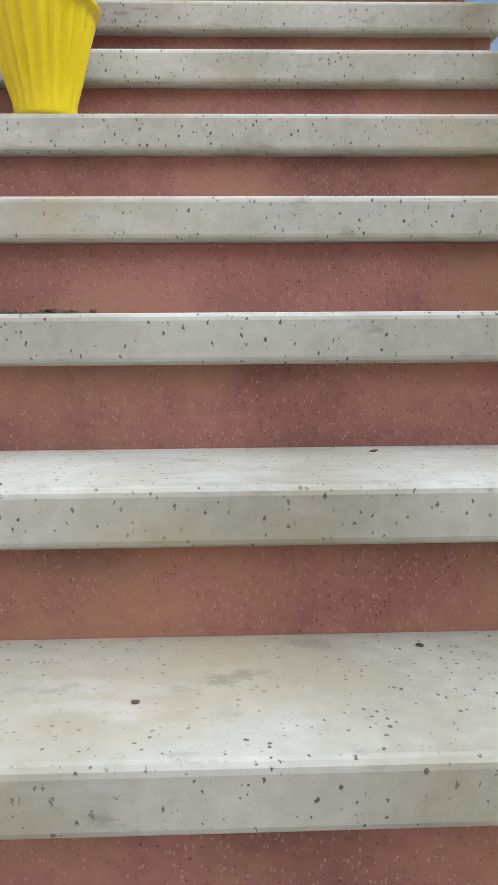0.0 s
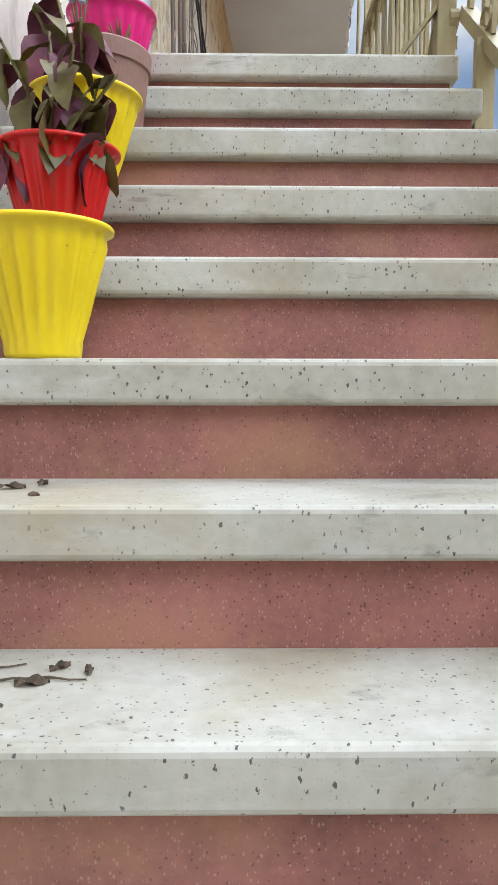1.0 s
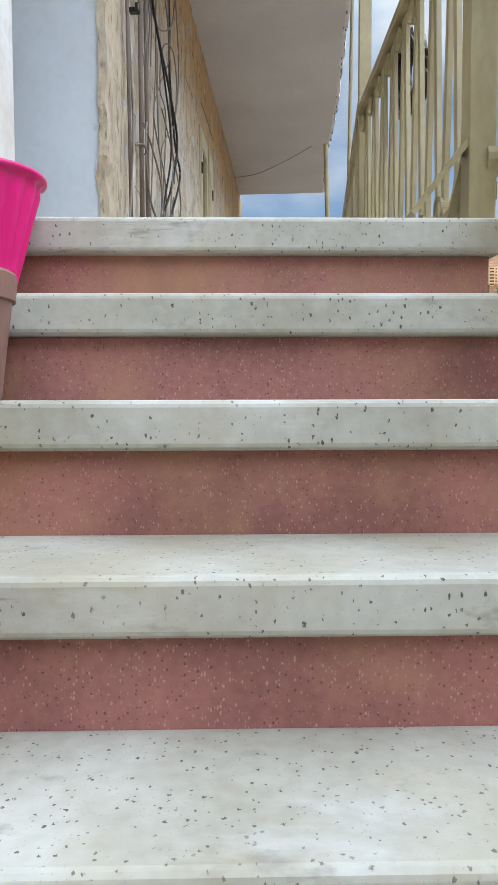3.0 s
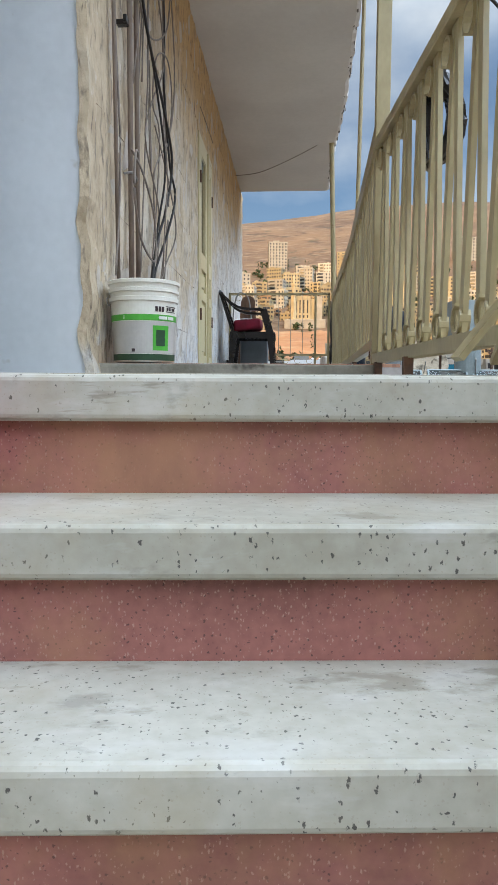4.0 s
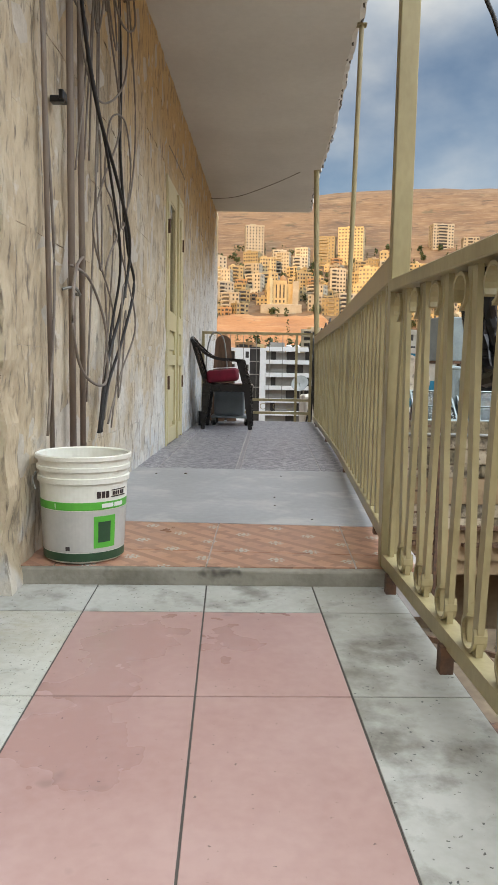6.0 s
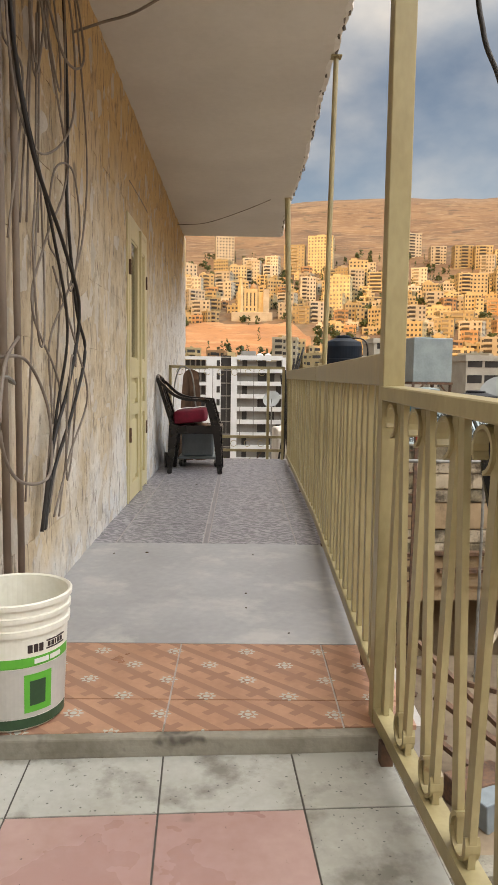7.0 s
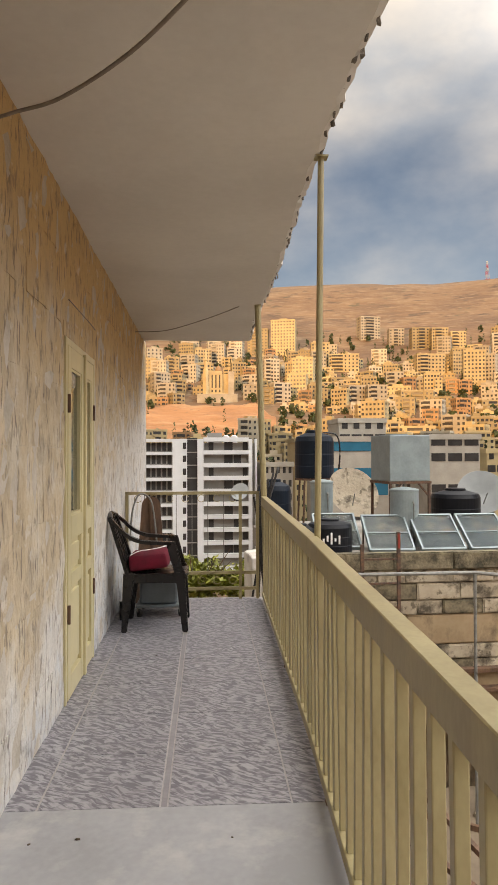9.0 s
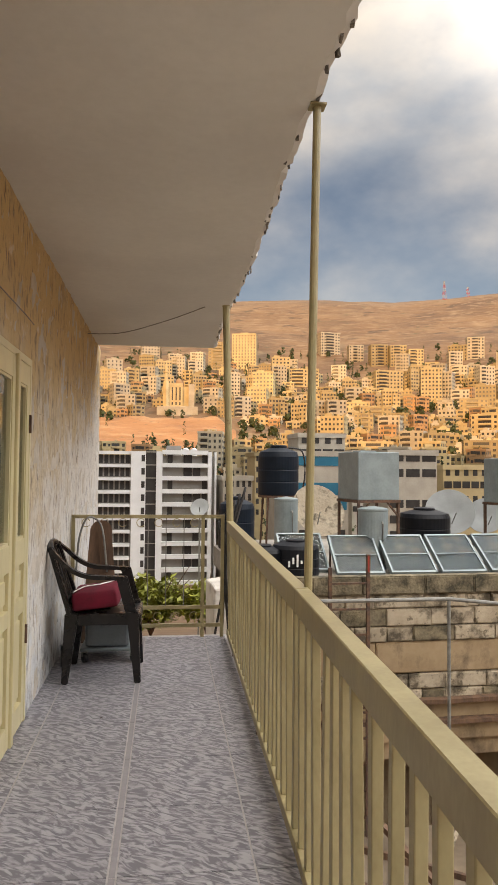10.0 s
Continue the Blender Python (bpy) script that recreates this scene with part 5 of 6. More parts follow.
# ---- black plastic chair ----
def arm_chair():
    ch = thing("plastic_chair", CORR @ pose(0.045, 4.60, 0.0), "black moulded plastic armchair with its back to the stone wall", "chair")
    W = 0.50
    def leg(p0, p1, w0, w1):
        bm = bmesh.new()
        lo, hi = Vector(p0), Vector(p1)
        rings_ = []
        for k in range(4):
            f = k / 3
            c, w = lo.lerp(hi, f), w0 + (w1 - w0) * f
            rings_.append([bm.verts.new(c + Vector((sx * w / 2, sy * w * 0.42, 0))) for sx, sy in ((-1, -1), (1, -1), (1, 1), (-1, 1))])
        for r0, r1 in zip(rings_, rings_[1:]):
            for j in range(4):
                bm.faces.new((r0[j], r0[(j + 1) % 4], r1[(j + 1) % 4], r1[j]))
        bm.faces.new(rings_[0])
        bm.faces.new(list(reversed(rings_[-1])))
        bmesh.ops.bevel(bm, geom=bm.edges[:], offset=0.006, segments=2, affect="EDGES")
        part("leg", bm, "black", ch)
    leg((0.545, 0.02, 0), (0.505, 0.045, 0.45), 0.042, 0.075)
    leg((0.545, W - 0.02, 0), (0.505, W - 0.045, 0.45), 0.042, 0.075)
    leg((0.09, 0.02, 0), (0.125, 0.05, 0.44), 0.040, 0.085)
    leg((0.09, W - 0.02, 0), (0.125, W - 0.05, 0.44), 0.040, 0.085)
    bm = boxes((0.10, 0.55, 0.03, W - 0.03, 0.405, 0.435), (0.53, 0.56, 0.04, W - 0.04, 0.36, 0.43), (0.10, 0.545, 0.03, 0.05, 0.36, 0.425), (0.10, 0.545, W - 0.05, W - 0.03, 0.36, 0.425), bevel=0.009)
    part("seat", bm, "black", ch)
    for y in (0.035, W - 0.035):
        s_ = 1 if y > 0.2 else -1
        pts = spline(((-0.02, y - s_ * 0.05, 0.845), (0.035, y, 0.79), (0.12, y + s_ * 0.012, 0.715), (0.22, y + s_ * 0.016, 0.675), (0.36, y + s_ * 0.014, 0.665), (0.445, y + s_ * 0.006, 0.660)), 6)
        bm = bmesh.new()
        prev = None
        for k, p in enumerate(pts):
            d = (pts[min(k + 1, len(pts) - 1)] - pts[max(k - 1, 0)]).normalized()
            n_ = Vector((-d.z, 0, d.x))
            q = [bm.verts.new(p + Vector((0, a_, 0)) + n_ * b_) for a_, b_ in ((-0.026, -0.013), (0.026, -0.013), (0.026, 0.013), (-0.026, 0.013))]
            if prev:
                for j in range(4):
                    bm.faces.new((prev[j], prev[(j + 1) % 4], q[(j + 1) % 4], q[j]))
            else:
                bm.faces.new(q)
            prev = q
        bm.faces.new(list(reversed(prev)))
        bmesh.ops.bevel(bm, geom=[ed for ed in bm.edges if ed.is_manifold and ed.calc_face_angle(0) > 1.0], offset=0.006, segments=2, affect="EDGES")
        part("armrest", bm, "black", ch)
        bm = bar(bmesh.new(), (0.435, y + s_ * 0.004, 0.668), (0.50, y, 0.43), 0.07, 0.035, (1, 0, 0))
        bmesh.ops.bevel(bm, geom=bm.edges[:], offset=0.007, segments=2, affect="EDGES")
        part("arm_support", bm, "black", ch)
        bm = bar(bmesh.new(), (-0.022, y - s_ * 0.05, 0.84), (0.115, y + s_ * 0.0, 0.42), 0.030, 0.045, (1, 0, 0))
        bmesh.ops.bevel(bm, geom=bm.edges[:], offset=0.006, segments=2, affect="EDGES")
        part("back_post", bm, "black", ch)
    pts = spline(((-0.018, 0.075, 0.835), (-0.035, 0.16, 0.862), (-0.04, 0.25, 0.870), (-0.035, 0.34, 0.862), (-0.018, W - 0.075, 0.835)), 5)
    part("top_rail", tube(bmesh.new(), pts, 0.022, 8), "black", ch, smooth=True)
    for k in range(5):
        y = 0.11 + 0.07 * k
        bm = bar(bmesh.new(), (-0.033, y, 0.855), (0.105, y, 0.43), 0.008, 0.034, (1, 0, 0))
        part("slat", bm, "black", ch)
    part("crossbar", bar(bmesh.new(), (0.09, 0.06, 0.50), (0.09, W - 0.06, 0.50), 0.012, 0.04, (1, 0, 0)), "black", ch)
    return ch
arm_chair()
bm = boxes((0.0, 0.30, 0.0, 0.36, 0.0, 0.12), bevel=0.03)
rough_up(bm, 0.014, 1, 8)
ob = part("cushion", bm, "cushion", smooth=True)
ob.matrix_basis = CORR @ pose(0.165, 4.67, 0.437, 0, -6, 0)
cushion = tagged(ob, "dark red cloth cushion lying on the black chair", "cushion")
bm = tube(bmesh.new(), spline(((0.0, 0, 0.0), (0.06, 0.1, 0.012), (0.16, 0.16, 0.008), (0.26, 0.3, 0.004)), 4), 0.004, 6)
ob = part("cord", bm, "ink_white", cushion, "pale cord lying over the cushion")
ob.matrix_basis = pose(0.02, 0.03, 0.125)

# ---- things behind the chair ----
cart = thing("rolling_bin", CORR @ pose(0.17, 5.12, 0), "grey plastic bin on a low castor base", "bin")
part("bin", rough_up(boxes((0.03, 0.34, 0.0, 0.30, 0.105, 0.41), bevel=0.02), 0.003, 0, 5), "grey_plastic", cart)
part("base", boxes((0.0, 0.40, -0.02, 0.32, 0.075, 0.10), bevel=0.008), "grey_plastic", cart)
for u, v_ in ((0.03, 0.0), (0.37, 0.0), (0.03, 0.3), (0.37, 0.3)):
    bm = tube(bmesh.new(), ((-0.012, 0, 0), (0.012, 0, 0)), 0.034, 14)
    ob = part("castor", bm, "black", cart)
    ob.matrix_basis = pose(u, v_, 0.034, 0, 0, 30)
    part("fork", boxes((u - 0.02, u + 0.02, v_ - 0.01, v_ + 0.012, 0.04, 0.078)), "iron_grey", cart)
ob = part("rubber_wheel", tube(bmesh.new(), ((0, 0, 0), (0.05, 0, 0)), 0.075, 20), "black")
ob.matrix_basis = CORR @ pose(0.05, 5.02, 0.076, 0, 0, 12)
tagged(ob, "small black rubber wheel standing against the wall", "wheel")
def board(u, w, h, tilt, label):
    bm = bmesh.new()
    n_ = 10
    front = []
    outline = [(-w / 2, 0), (w / 2, 0)] + [(w / 2 * math.cos(math.pi * k / n_), h - w / 2 + w / 2 * math.sin(math.pi * k / n_)) for k in range(n_ + 1)]
    fa = [bm.verts.new((x_, -0.02, z_)) for x_, z_ in outline]
    fb = [bm.verts.new((x_, 0.02, z_)) for x_, z_ in outline]
    for j in range(len(outline)):
        k = (j + 1) % len(outline)
        bm.faces.new((fa[j], fa[k], fb[k], fb[j]))
    bm.faces.new(fa)
    bm.faces.new(list(reversed(fb)))
    ob = part("old_board", bm, "old_wood")
    ob.matrix_basis = CORR @ pose(u, 5.66, 0.0, -6, tilt, 4)
    tagged(ob, label, "board")
board(0.19, 0.17, 0.955, 4, "worn dark brown rounded board leaning on the end railing")
board(0.355, 0.105, 0.945, -5, "narrow worn brown board tied with a pale band")
cable(((0.06, 5.70, 0.55), (0.08, 5.68, 0.80), (0.13, 5.66, 0.955), (0.19, 5.70, 0.97), (0.26, 5.68, 0.88), (0.30, 5.68, 0.55)), 0.008, "iron_grey", "bent grey wire frame behind the chair", "bent_wire")

# small dirt on the gallery floor
def speck(u, v_, s, k):
    bm = bmesh.new()
    bmesh.ops.create_icosphere(bm, subdivisions=1, radius=s, matrix=Matrix.Diagonal((1.4, 1, 0.5, 1)))
    ob = part("pebble", bm, "soil")
    ob.matrix_basis = CORR @ pose(u, v_, s * 0.4 + fall(v_), 0, 0, 40 * k)
    tagged(ob, "tiny dark crumb lying on the gallery floor", "debris", "crumbs on the gallery floor")
for k, (u, v_, s) in enumerate(((0.31, 1.82, 0.007), (0.15, 1.80, 0.005), (0.80, 1.22, 0.005), (0.80, 1.05, 0.004), (0.84, 1.80, 0.004), (0.95, 0.80, 0.004), (0.42, 4.0, 0.006))):
    speck(u, v_, s, k)
# ---- the neighbour's house below the gallery ----
WY, RZ = 15.0, -0.42
nb = thing("neighbour_house", pose(6.0, WY, -7.0), "old flat-roofed limestone house with lichen-stained walls", "house")
part("core", boxes((-3.9, 8.0, 0.05, 2.4, 3.72, 6.56), (-3.9, -2.4, 0.05, 2.4, -1.0, 3.718), (-2.4, 8.0, 2.0, 2.4, -1.0, 3.718), (-3.0, 8.0, 2.402, 6.5, -1.0, 6.56)), "ashlar_smooth", nb)
part("roof", boxes((-3.9, 8.0, 0.30, 2.4, 6.56, 6.60), (-3.0, 8.0, 2.4, 6.5, 6.56, 6.60)), "roof", nb, "dusty flat roof")
rw = random.Random(21)
courses = [(6.675 - 0.30, 0.30, "moss"), (6.15, 0.225, "ashlar"), (5.86, 0.285, "ashlar"), (5.61, 0.245, "ashlar"), (5.10, 0.505, "ashlar_smooth"), (4.85, 0.245, "ashlar"), (4.62, 0.225, "ashlar"), (4.0, 0.615, "ashlar_smooth"), (3.5, 0.495, "ashlar"), (2.8, 0.695, "ashlar_smooth")]
for z0, h, mt in courses:
    x = -3.9
    while x < 7.95:
        w = min(rw.uniform(0.38, 0.85) * (3.5 if mt == "ashlar_smooth" else 1), 8.0 - x)
        if mt == "moss":
            w = min(rw.uniform(0.5, 1.2), 8.0 - x)
        if z0 < 3.6 and x + w > -2.4:
            # the roofless store under the wall stands open
            if x > -2.45:
                break
            w = -2.4 - x
        bm = bmesh.new()
        o = rw.uniform(0, 0.03) if mt == "ashlar" else 0.0
        box(bm, x + 0.004, x + w - 0.004, -0.05 - o - (0.06 if mt == "moss" else 0), 0.10, z0 + 0.004, z0 + h - 0.004)
        bmesh.ops.bevel(bm, geom=[ed for ed in bm.edges if ed.verts[0].co.y < 0 and ed.verts[1].co.y < 0], offset=0.02, segments=2, affect="EDGES")
        mm = mt
        if mt == "ashlar" and rw.random() < 0.14:
            mm = "moss"
        part("stone", bm, mm, nb)
        x += w
# solar collectors on the roof
def collector(x, y, w=0.82):
    c = thing("solar_collector", pose(x, y, RZ, 0, 0, rw.uniform(-4, 4)), "tilted grey-framed solar water collector on the flat roof", "solar panel", "collectors on the roof")
    L, ti = 0.95, radians(36)
    up = Vector((0, math.cos(ti), math.sin(ti)))
    nrm = Vector((0, -math.sin(ti), math.cos(ti)))
    mt_ = Matrix((Vector((1, 0, 0)), up, nrm)).transposed().to_4x4()
    for nm, dims, mtr in (("absorber", ((-w / 2 + 0.03, w / 2 - 0.03, 0.03, L - 0.03, 0.0, 0.05),), "collector"), ("frame", ((-w / 2, -w / 2 + 0.035, 0, L, -0.01, 0.075), (w / 2 - 0.035, w / 2, 0, L, -0.01, 0.075), (-w / 2, w / 2, 0, 0.035, -0.01, 0.075), (-w / 2, w / 2, L - 0.035, L, -0.01, 0.075), (-w / 2, w / 2, L * 0.46, L * 0.46 + 0.02, 0.055, 0.075)), "zinc")):
        bm = boxes(*dims)
        bm.transform(mt_)
        bm.transform(Matrix.Translation((0, 0, 0.02)))
        part(nm, bm, mtr, c)
    bm = boxes((-w / 2 + 0.03, w / 2 - 0.03, 0.03, L - 0.03, 0.062, 0.066))
    bm.transform(mt_)
    bm.transform(Matrix.Translation((0, 0, 0.02)))
    part("pane", bm, "dusty_glass", c).visible_shadow = False
    part("strut", bar(bmesh.new(), (-w / 2 + 0.05, L * 0.78, 0.0), (-w / 2 + 0.05, L * 0.74, 0.52), 0.03, 0.03), "rust", c)
    part("strut", bar(bmesh.new(), (w / 2 - 0.05, L * 0.78, 0.0), (w / 2 - 0.05, L * 0.74, 0.52), 0.03, 0.03), "rust", c)
for x, y in ((4.07, 15.42), (5.02, 15.42), (5.93, 15.42), (6.88, 15.5), (3.25, 15.9), (7.9, 15.6), (8.9, 15.6)):
    collector(x, y)
def round_tank(x, y, z, r, h, material, label):
    t_ = thing("water_tank", pose(x, y, z), label, "water tank", "roof tanks")
    part("body", lathe(bmesh.new(), [(r * 0.97, 0), (r, 0.02), (r, h * 0.25), (r * 0.985, h * 0.27), (r, h * 0.29), (r, h * 0.50), (r * 0.985, h * 0.52), (r, h * 0.54), (r, h * 0.78), (r * 0.93, h * 0.88), (r * 0.5, h * 0.955), (r * 0.45, h * 0.96)], 40), material, t_, smooth=False)
    part("lid", lathe(bmesh.new(), [(r * 0.42, h * 0.955), (r * 0.42, h * 1.0), (r * 0.39, h * 1.02), (r * 0.1, h * 1.03)], 24), material, t_)
    return t_
def stand(t_, r, h, n_=4):
    for k in range(n_):
        a_ = 2 * math.pi * (k + 0.5) / n_
        part("stand_leg", bar(bmesh.new(), (r * 1.05 * math.cos(a_), r * 1.05 * math.sin(a_), -h), (r * 0.9 * math.cos(a_), r * 0.9 * math.sin(a_), 0), 0.04, 0.04), "rust", t_, "rusty steel leg")
    part("stand_ring", lathe(bmesh.new(), [(r * 0.85, -0.05), (r * 1.0, -0.05), (r * 1.0, 0.0), (r * 0.85, 0.0)], 24), "rust", t_)
def at_depth(x16, y, z16):
    """Moves a place seen at y = 16 along the sight line to another depth."""
    k = (y - 4.278) / 11.722
    return 0.163 + (x16 - 0.163) * k, y, 1.36 + (z16 - 1.36) * k
x, y, z = at_depth(2.77, 20.0, 0.93)
t1 = round_tank(x, y, z, 0.47, 1.13, "tank_blue", "tall navy-black plastic water tank on a rusty stand")
stand(t1, 0.47, z - RZ)
part("overflow_pipe", tube(bmesh.new(), spline(((0.2, -0.1, 1.1), (0.55, -0.1, 1.0), (0.60, -0.1, 0.4), (0.45, -0.1, -0.3)), 5), 0.02, 6), "black", t1)
round_tank(6.0, 17.2, RZ + 0.25, 0.50, 0.80, "tank_black", "broad black plastic water tank with ribbed sides")
part("plinth", boxes((5.45, 6.55, 16.7, 17.7, RZ, RZ + 0.25)), "roof", None)
tagged(bpy.data.objects["plinth"], "low concrete plinth under the broad black tank", "plinth")
round_tank(2.18, 16.85, RZ + 0.35, 0.33, 0.92, "tank_blue", "dark blue plastic water tank beside the roof edge")
tagged(part("tank_plinth", boxes((1.82, 2.55, 16.4, 17.3, RZ, RZ + 0.35)), "roof"), "low concrete plinth under the dark blue tank", "plinth")
t3 = round_tank(3.02, 15.75, RZ, 0.40, 0.60, "tank_black", "low black plastic water tank with white scrawls")
for k in range(5):
    part("scrawl", boxes((-0.22 + 0.07 * k, -0.19 + 0.07 * k, -0.415, -0.40, 0.20 + 0.05 * (k % 2), 0.30 + 0.05 * (k % 3))), "ink_white", t3)
round_tank(2.45, 15.75, RZ, 0.36, 0.52, "tank_black", "low black plastic water tank at the roof edge")
def square_tank(x, y, z, s, h, label):
    t_ = thing("steel_tank", pose(x, y, z, 0, 0, 8), label, "water tank", "steel tanks")
    part("body", boxes((-s / 2, s / 2, -s / 2, s / 2, 0, h), bevel=0.012), "zinc", t_)
    part("lid", boxes((-s * 0.28, s * 0.1, -s * 0.2, s * 0.2, h, h + 0.03)), "zinc", t_)
    part("stand_top", boxes((-s / 2 - 0.02, s / 2 + 0.02, -s / 2 - 0.02, s / 2 + 0.02, -0.05, -0.002)), "rust", t_)
    for sx in (-1, 1):
        for sy in (-1, 1):
            part("stand_leg", bar(bmesh.new(), (sx * s * 0.48, sy * s * 0.48, RZ - z), (sx * s * 0.48, sy * s * 0.48, -0.05), 0.045, 0.045), "rust", t_, "rusty steel leg")
        part("brace", bar(bmesh.new(), (sx * s * 0.48, -s * 0.48, -0.30), (sx * s * 0.22, -s * 0.48, -0.05), 0.03, 0.03), "rust", t_)
    return t_
x, y, z = at_depth(4.40, 17.0, 0.86)
square_tank(x, y, z, 0.86, 0.90, "square zinc water tank on a rusty steel stand")
x, y, z = at_depth(7.25, 17.0, 0.80)
square_tank(x, y, z, 0.86, 0.88, "square zinc water tank further along the roof")
def boiler(x, y, r, h, label):
    t_ = thing("hot_water_cylinder", pose(x, y, RZ), label, "boiler", "roof boilers")
    part("body", lathe(bmesh.new(), [(r, 0.0), (r, h * 0.3), (r * 1.02, h * 0.31), (r * 1.02, h * 0.33), (r, h * 0.34), (r, h * 0.94), (r * 1.03, h * 0.95), (r * 1.03, h * 0.98), (r * 0.7, h), (r * 0.1, h * 1.02)], 32), "zinc", t_)
    part("pipe", tube(bmesh.new(), ((r * 0.3, -r * 1.05, 0.1), (r * 0.3, -r * 1.08, h * 0.75), (r * 0.3, -r * 0.8, h * 0.8)), 0.018, 8), "iron_grey", t_)
boiler(4.60, 16.3, 0.27, 1.12, "upright zinc hot water cylinder on the roof")
boiler(3.52, 18.6, 0.25, 1.2, "upright zinc hot water cylinder behind the collectors")
def dish(x, y, z, r, yaw, material, label, base=RZ):
    t_ = thing("satellite_dish", pose(x, y, z), label, "satellite dish", "dishes")
    bm = bmesh.new()
    lathe(bm, [(0.02, 0.0), (r * 0.5, r * 0.06), (r, r * 0.24), (r * 1.01, r * 0.24), (r * 0.5, r * 0.04), (0.02, -0.02)], 32)
    bm.transform(pose(0, 0, 0, 62, 0, yaw))
    part("reflector", bm, material, t_, smooth=True)
    part("mast", bar(bmesh.new(), (0, 0.12, base - z), (0, 0.12, 0), 0.05, 0.05), "iron_grey", t_)
    part("feed_arm", tube(bmesh.new(), ((0, -0.02, -r * 0.6), (-0.05, -r * 0.8, 0.05)), 0.012, 6), "iron_grey", t_)
dish(7.08, 18.3, 0.45, 0.52, -20, "dish_paint", "white satellite dish on a roof mast")
dish(8.1, 18.6, 0.35, 0.42, -35, "dish_paint", "white satellite dish turned aside on the roof")
dish(4.35, 19.2, 0.42, 0.62, 12, "ashlar", "rust-stained old satellite dish")
tagged(part("white_sheet", rough_up(boxes((6.4, 8.6, 16.4, 17.9, RZ, RZ + 0.10)), 0.05, 2, 2), "dish_paint"), "pale sheet lying over the roof", "sheet")
# pipe rail on posts before the wall, and a rusty ladder
pr = thing("pipe_railing", pose(3.0, 13.6, -7.0), "grey galvanised pipe railing in front of the neighbour's wall", "railing")
x1, _, z1 = at_depth(5.93, 13.6, -0.93)
part("rail", tube(bmesh.new(), ((-1.6, 0, z1 + 7.02), (x1 - 3.0, 0, z1 + 7.0), (x1 + 0.8, -1.2, z1 + 6.75), (x1 + 3.0, -2.4, z1 + 6.6)), 0.028, 8), "iron_grey", pr)
for k in (x1 - 3.0, -1.5):
    part("post", tube(bmesh.new(), ((k, 0, 0.0), (k, 0, z1 + 7.0)), 0.026, 8), "iron_grey", pr)
ld = thing("iron_ladder", pose(3.72, 14.72, -7.0), "rusty iron ladder fixed to the neighbour's wall", "ladder")
for x in (-0.40, 0.22):
    part("stile", bar(bmesh.new(), (x, 0, 0.0), (x, 0, 6.85 if x < 0 else 7.05), 0.055, 0.045), "rust", ld)
for k in range(16):
    part("rung", bar(bmesh.new(), (-0.40, 0, 0.6 + 0.40 * k), (0.22, 0, 0.6 + 0.40 * k), 0.03, 0.03, (0, 1, 0)), "rust", ld)
part("red_stripe", bar(bmesh.new(), (0.22, -0.03, 6.78), (0.22, -0.03, 7.02), 0.02, 0.01), "red_paint", ld, "faded red paint")
for x, z, w in ((5.6, -2.32, 2.4), (6.0, -2.66, 3.0), (3.2, -2.35, 1.6), (3.3, -2.62, 1.4)):
    tagged(part("timber_beam", rough_up(boxes((x - w / 2, x + w / 2, 14.8, 14.95, z - 0.032, z + 0.032)), 0.02, 2, 3), "old_wood"), "weathered dark timber beam built into the wall", "beam", "timber beams")
# added floor, largely out of view, that bounces sky light up to the gallery ceiling
tagged(part("yard_floor", boxes((0.7, 16.0, -6.7, 4.2, -7.6, -6.85)), "bounce_pale"), "pale floor added in the yard below to bounce light onto the ceiling", "floor", kind="structure")
# terrace with junk under the wall
tagged(part("terrace", boxes((1.2, 14.0, 9.0, 14.9, -7.4, -4.3)), "yard"), "raised earth terrace below the neighbour's wall", "terrace", kind="structure")
tagged(part("terrace_wall", rough_up(boxes((1.0, 14.0, 8.7, 9.0, -7.4, -3.9)), 0.04, 3, 1.5), "concrete"), "low rough concrete wall of the yard", "wall", kind="structure")
for k in range(26):
    x, y = rw.uniform(1.6, 8.0), rw.uniform(9.3, 14.3)
    L = rw.uniform(0.8, 2.4)
    bm = bmesh.new()
    a_ = rw.uniform(0, math.pi)
    bar(bm, (-L / 2 * math.cos(a_), -L / 2 * math.sin(a_), 0.03), (L / 2 * math.cos(a_), L / 2 * math.sin(a_), rw.uniform(0.05, 1.1)), 0.06, 0.10)
    ob = part("scrap_timber", bm, rw.choice(("old_wood", "rust", "old_wood", "ashlar")))
    ob.matrix_basis = pose(x, y, -4.3)
    tagged(ob, "scrap timber lying about in the yard", "scrap", "scrap in the yard")
for k in range(7):
    x, y, s = rw.uniform(1.8, 7.0), rw.uniform(9.6, 13.5), rw.uniform(0.35, 0.8)
    ob = part("junk_crate", rough_up(boxes((-s, s, -s * 0.6, s * 0.6, 0, s), bevel=0.02), 0.05, 1, 2), rw.choice(("old_wood", "rust", "grey_plastic", "ashlar")))
    ob.matrix_basis = pose(x, y, -4.3, 0, 0, rw.uniform(0, 90))
    tagged(ob, "battered crate standing in the yard", "crate", "crates in the yard")

